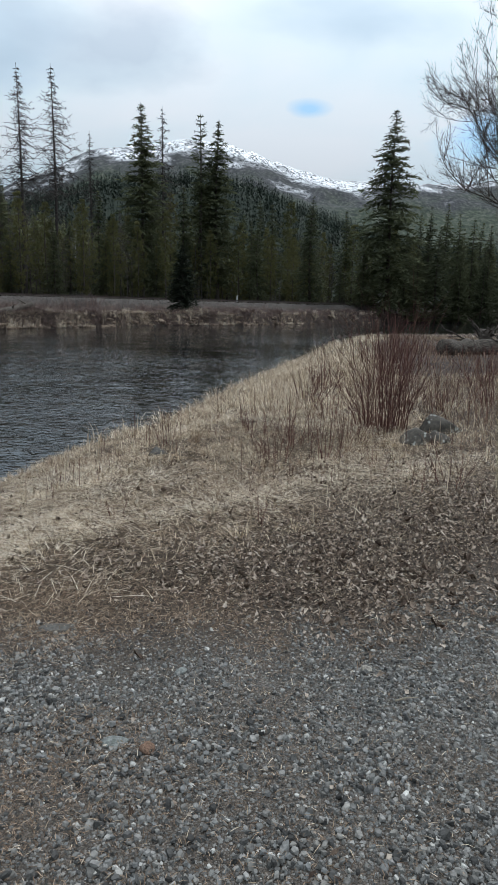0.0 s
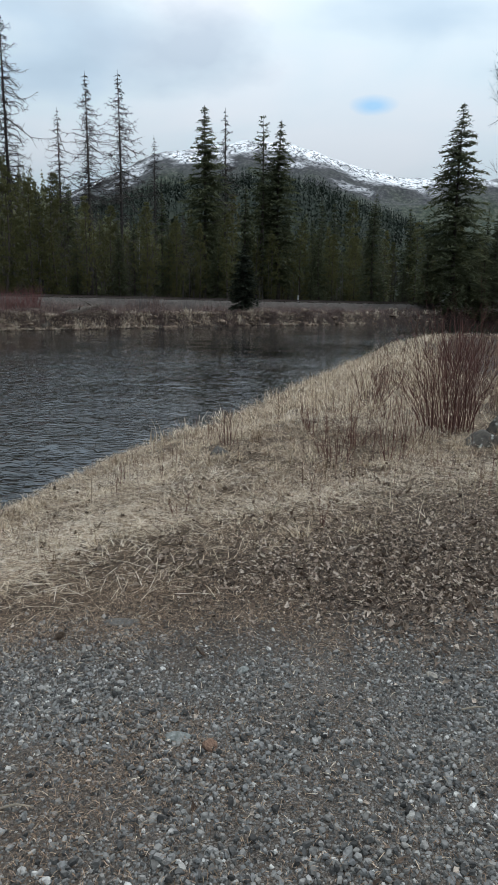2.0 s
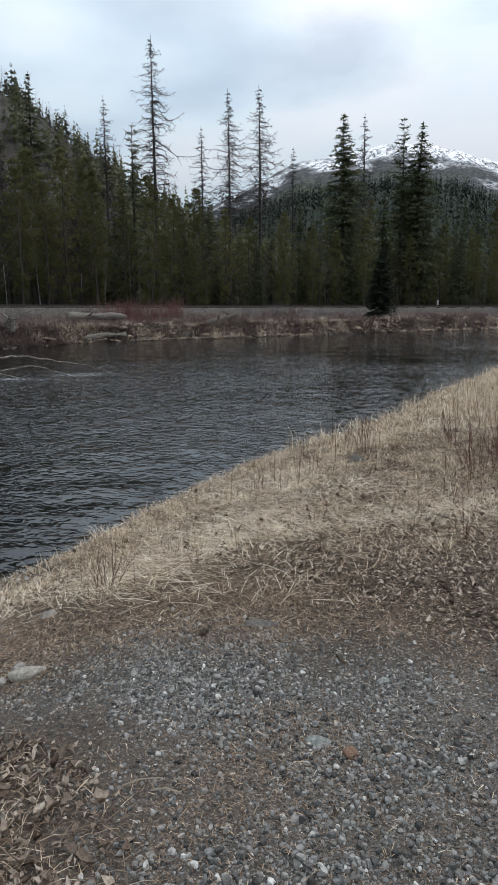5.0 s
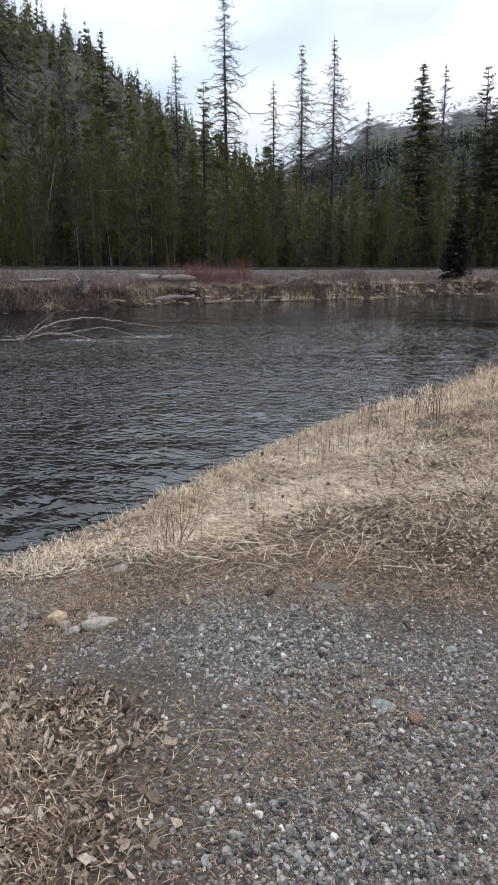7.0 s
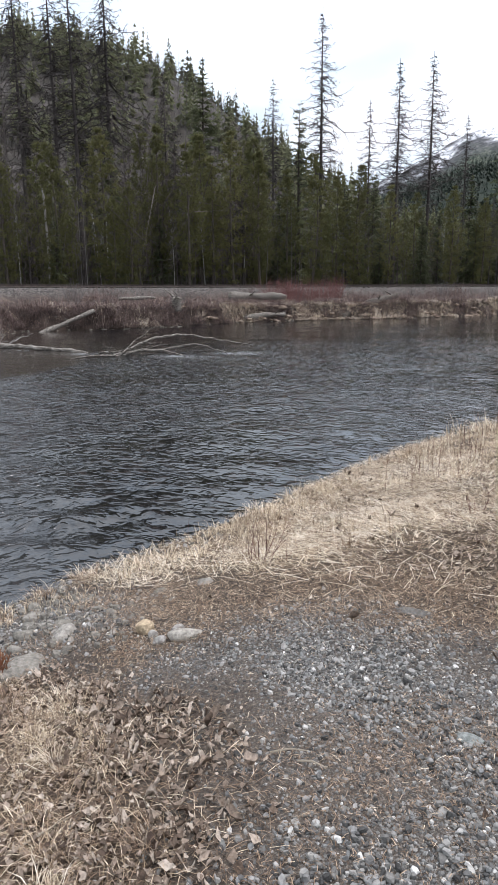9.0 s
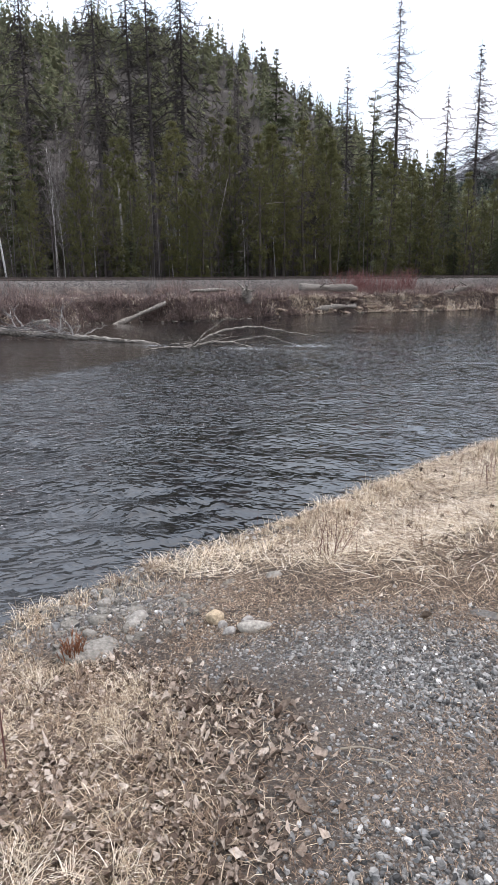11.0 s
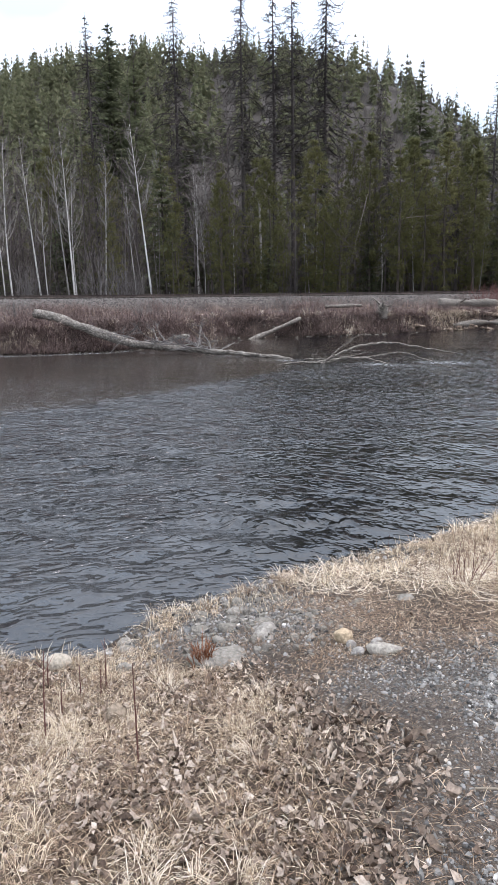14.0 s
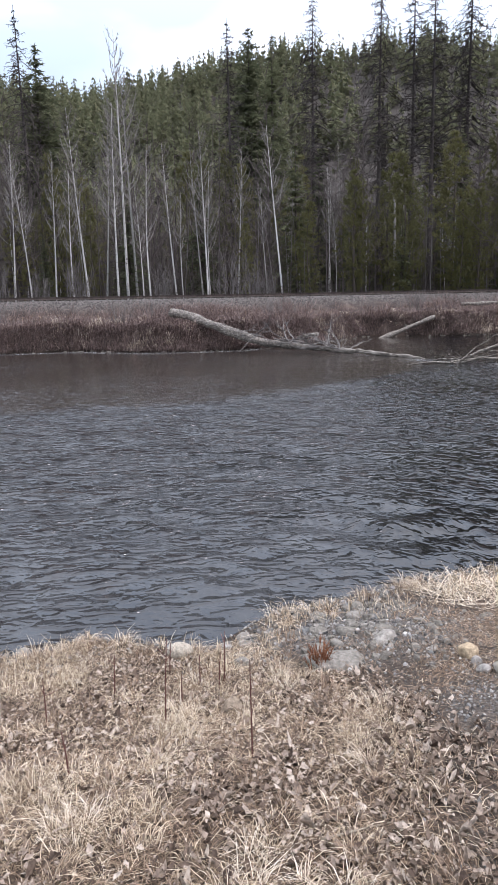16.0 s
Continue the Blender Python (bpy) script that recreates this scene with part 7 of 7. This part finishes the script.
def pebbles(name, n, seed, area, keep_, size, label, lift=0.0, mat=pebble_mat, power=2.6, dry=True):
    """Broken stones, flat underneath, each with its own facets."""
    x, y, r_ = field(n, seed, *area)
    ok = (on_land(x, y) if dry else ~inside(x, y, BEYOND)) & keep_(x, y, r_)
    x, y = x[ok], y[ok]
    m = len(x)
    s = size[0] + (size[1] - size[0]) * r_.random(m) ** power
    k = np.arange(5) * 2 * np.pi / 5
    unit = np.r_[np.c_[np.cos(k), np.sin(k), np.full(5, -0.25)], np.c_[0.72 * np.cos(k + 0.6), 0.72 * np.sin(k + 0.6), np.full(5, 0.55)]]
    v = unit[None] * r_.uniform(0.65, 1.25, (m, 1, 3)) * r_.uniform(0.72, 1.22, (m, 10, 1)) * (s / 2)[:, None, None]
    v[:, 5:, 2] += (v[:, 5:, 0] * r_.normal(0, 0.3, (m, 1)) + v[:, 5:, 1] * r_.normal(0, 0.3, (m, 1)))
    a = r_.uniform(0, 6.28, m)
    c, s_ = np.cos(a)[:, None], np.sin(a)[:, None]
    w = np.stack([v[:, :, 0] * c - v[:, :, 1] * s_, v[:, :, 0] * s_ + v[:, :, 1] * c, v[:, :, 2]], -1) + np.c_[x, y, terrain(x, y) + s * (0.1 + lift) * r_.uniform(0.0, 1.2, m)][:, None]
    tri = np.array([(i, (i + 1) % 5, 5 + i) for i in range(5)] + [((i + 1) % 5, 5 + (i + 1) % 5, 5 + i) for i in range(5)] + [(5, 6, 7), (5, 7, 8), (5, 8, 9)])
    return stuff(name, [(w.reshape(-1, 3), (np.arange(m)[:, None, None] * 10 + tri[None]).reshape(-1, 3), None)], mat, label, "gravel")


earthy = lambda x, y: 1 - 0.65 * (1 - ease((x + 1.0 - 0.25 * (y - 1.2)) / 0.55)) * ease((2.3 - y) / 0.4)
stony = lambda lo, f: lambda x, y, r_: (soft_in(x, y, GRAVEL, 1.0, 0.22) * earthy(x, y) * (lo + (1 - lo) * ease(0.5 - 1.0 * hash_noise(x, y, 1.7, 5.0) - 0.6 * hash_noise(x, y, 4.0, 2.0))) * f * ease((4.6 - y) / 1.6) > r_.random(len(x)))
pebbles("gravel", 22000, 331, (-1.6, 1.6, 0.9, 3.4), stony(0.35, 0.9), (0.006, 0.028), "grey gravel on the path", power=1.8)
pebbles("gravel", 8000, 332, (-2.3, -0.8, 1.3, 3.0), stony(0.4, 0.85), (0.006, 0.027), "grey gravel towards the river", power=1.8)
pebbles("gravel", 3600, 333, (0.5, 4.0, 1.2, 5.2), stony(0.3, 0.85), (0.006, 0.026), "grey gravel on the path", power=1.9)


def grit(name, n, seed, area, keep_, size, label):
    """Fine broken stone, each piece a low four-sided point."""
    x, y, r_ = field(n, seed, *area)
    ok = on_land(x, y) & keep_(x, y, r_)
    x, y = x[ok], y[ok]
    m = len(x)
    unit = np.array([(1, 0, -0.1), (0, 1, -0.1), (-1, 0, -0.1), (0, -1, -0.1), (0, 0, 0.75)])
    v = unit[None] * r_.uniform(0.6, 1.2, (m, 5, 1)) * (r_.uniform(*size, m) / 2)[:, None, None]
    v[:, 4, :2] += r_.normal(0, 0.25, (m, 2)) * size[0]
    a = r_.uniform(0, 6.28, m)
    c, s_ = np.cos(a)[:, None], np.sin(a)[:, None]
    w = np.stack([v[:, :, 0] * c - v[:, :, 1] * s_, v[:, :, 0] * s_ + v[:, :, 1] * c, v[:, :, 2]], -1) + np.c_[x, y, terrain(x, y) + 0.002][:, None]
    tri = np.array([(0, 1, 4), (1, 2, 4), (2, 3, 4), (3, 0, 4)])
    return stuff(name, [(w.reshape(-1, 3), (np.arange(m)[:, None, None] * 5 + tri[None]).reshape(-1, 3), None)], pebble_mat, label, "gravel")


grit("grit", 120000, 336, (-2.4, 2.6, 0.9, 3.7), stony(0.5, 1.0), (0.006, 0.018), "fine grey grit on the path")
HEAPS = ((-0.36, 1.94, 0.22), (-0.12, 2.03, 0.24), (0.15, 1.6, 0.2), (0.42, 1.95, 0.16), (0.62, 1.6, 0.24), (-0.72, 2.14, 0.2), (-0.63, 1.27, 0.26), (-0.24, 1.5, 0.24), (0.05, 1.25, 0.3), (-0.35, 1.05, 0.3))


def heap(x, y, r_):
    return np.max([np.exp(-((x - a) ** 2 + (y - c) ** 2) / w ** 2) for a, c, w in HEAPS], 0) > r_.random(len(x))


pebbles("gravel", 11000, 335, (-1.2, 1.2, 0.7, 2.6), heap, (0.009, 0.03), "coarse grey gravel lying thick on the path", 0.3, power=1.3)
pebbles("shore_gravel", 7000, 334, (-4.7, -2.5, -0.6, 4.4), lambda x, y, r_: from_line(x, y, NEAR) < r_.uniform(0.02, 0.42, len(x)), (0.01, 0.05), "wet and dry stones on the foot of the bank", power=2.4, dry=False)
pebbles("shore_gravel", 6500, 337, (-3.8, -2.2, 1.6, 3.2), lambda x, y, r_: soft_in(x, y, RUBBLE, 0.6) * 0.9 > r_.random(len(x)), (0.006, 0.034), "grey rubble on the spit at the river's edge", power=2.0)
pebbles("shore_gravel", 900, 338, (-3.8, -2.2, 1.6, 3.2), lambda x, y, r_: soft_in(x, y, RUBBLE, 0.6) * 0.9 > r_.random(len(x)), (0.02, 0.07), "pale stones on the spit at the river's edge", mat=cobble_mat, power=2.0)
grass("path_thatch", 12000, 346, (-3.8, -2.2, 1.6, 3.2), lambda x, y, r_: soft_in(x, y, RUBBLE, 0.6) * ease(0.5 + 1.4 * hash_noise(x, y, 2.4, 3.0)) > r_.random(len(x)), (40, 97), (0.015, 0.07), (0.0015, 0.003), 0.7, thatch_mat, "dead grass between the stones of the spit")
tussocks("bank_fringe", 260, 377, (-4.3, -2.9, -0.3, 3.4), lambda x, y, r_: from_line(x, y, NEAR) < 0.16, 46, (0.05, 0.17), 0.06, (0.0016, 0.0034), straw_mat, "pale tufts hanging over the edge of the bank")
tussocks("bank_fringe", 200, 378, (-4.3, -2.9, -0.3, 3.4), lambda x, y, r_: from_line(x, y, NEAR) < 0.2, 46, (0.05, 0.16), 0.06, (0.0016, 0.0034), thatch_mat, "brown roots and tufts at the edge of the bank")


# the same ground goes on to the sides and behind
far_off = lambda lo, f: lambda x, y, r_: (1 - ease((np.hypot(x, y) - 3.5) / 5.5)) * f * (1 if lo else soft_in(x, y, GRAVEL, 0.8)) > r_.random(len(x))
pebbles("gravel", 9000, 351, (-0.6, 5.5, -4.0, 1.2), far_off(0, 0.8), (0.008, 0.03), "grey gravel behind on the path")
grass("path_thatch", 26000, 352, (-1.2, 5.5, -4.0, 1.0), far_off(0, 0.7), (40, 97), (0.02, 0.06), (0.002, 0.004), 0.7, thatch_mat, "short trodden dead grass on the path")
aside = lambda f: lambda x, y, r_: (1 - soft_in(x, y, GRAVEL, 1.2)) * (1 - ease((np.hypot(x, y) - 4.0) / 7.0)) * f > r_.random(len(x))
behind_ = lambda f: lambda x, y, r_: aside(f)(x, y, r_) & ((y < -0.6) | (x > 2.6)) & ~((x > -4.3) & (x < -1.0) & (y > -0.8) & (y < 2.2))
grass("dead_grass", 50000, 353, (-6.5, 11.0, -9.0, 6.0), behind_(0.9), (35, 95), (0.06, 0.2), (0.0025, 0.005), 0.8, thatch_mat, "brown dead grass beside the path")
grass("dead_grass", 32000, 354, (-6.5, 11.0, -9.0, 6.0), behind_(0.8), (35, 95), (0.06, 0.2), (0.0025, 0.005), 0.8, straw_mat, "pale dead grass beside the path")
flakes("leaf_litter", 14000, 355, (-6.5, 9.0, -8.0, 6.0), behind_(0.8), (0.018, 0.04), "dead leaves beside the path")

# single stones and leaves that lie loose
r = np.random.default_rng(361)
pebble_meshes = [stone(r, (1.0, r.uniform(0.65, 0.95), r.uniform(0.4, 0.65)), 2, 0.3, 12).mesh("loose_pebble", pebble_mat) for _ in range(8)]
for i in range(170):
    x, y = r.uniform(-2.6, 1.9), r.uniform(1.0, 3.1)
    if float(soft_in(np.array(x), np.array(y), GRAVEL, 0.6)) < r.uniform(0.3, 0.7):
        continue
    k = r.uniform(0.018, 0.045) * r.uniform(0.7, 1.0)
    ob = tagged(new("loose_pebble", pebble_meshes[i % 8]), "grey stone lying loose on the gravel path", "stone", "loose stones on the path")
    ob.matrix_basis = pose(x, y, float(terrain(x, y)) - 0.05 * k, 0, 0, r.uniform(0, 360))
    ob.scale = (k, k, k)


def leaf_mesh(r_):
    """One curled dead leaf, a unit long, with a thick midrib and a stalk."""
    u, w_ = np.meshgrid(np.linspace(-0.5, 0.5, 7), np.linspace(-1, 1, 5), indexing="ij")
    half = np.array([0.04, 0.2, 0.31, 0.26, 0.29, 0.13, 0.02])[:, None] * w_ * r_.uniform(0.55, 1.0) * (1 + r_.normal(0, 0.16, (7, 5)))
    z = r_.uniform(0.3, 1.7) * np.abs(half) + r_.uniform(-0.6, 1.6) * u ** 2 + r_.normal(0, 1.5) * u * half + 0.09 * np.sin(11 * u + 9 * half) + r_.normal(0, 0.025, (7, 5))
    b_ = Build().add(np.stack([u, half, z - z.min()], -1).reshape(-1, 3), None, [(i * 5 + j, i * 5 + j + 1, i * 5 + j + 6, i * 5 + j + 5) for i in range(6) for j in range(4)])
    c = np.stack([u[:, 2], half[:, 2], z[:, 2] - z.min()], -1)
    return b_.tube(np.r_[c[:1] - np.array([[0.25, 0.03, -0.04]]), c], np.linspace(0.014, 0.005, 8), 4)


leaf_meshes = [leaf_mesh(r).mesh("dead_leaf", leaf_mat, True) for _ in range(9)]
for i in range(420):
    if i < 300:
        x, y = r.uniform(-2.2, -0.6), r.uniform(0.3, 1.95)
        if float(soft_in(np.array(x), np.array(y), LEAFY, 0.3)) < 0.4:
            continue
    else:
        x, y = r.uniform(-1.6, 2.4), r.uniform(2.6, 4.8)
    k = r.uniform(0.03, 0.05)
    ob = tagged(new("dead_leaf", leaf_meshes[i % 9]), "curled brown dead leaf lying on the ground", "leaf", "dead leaves on the ground")
    ob.matrix_basis = pose(x, y, float(terrain(x, y)) + 0.012, r.normal(0, 16), r.normal(0, 16), r.uniform(0, 360))
    ob.scale = (k, k, k)
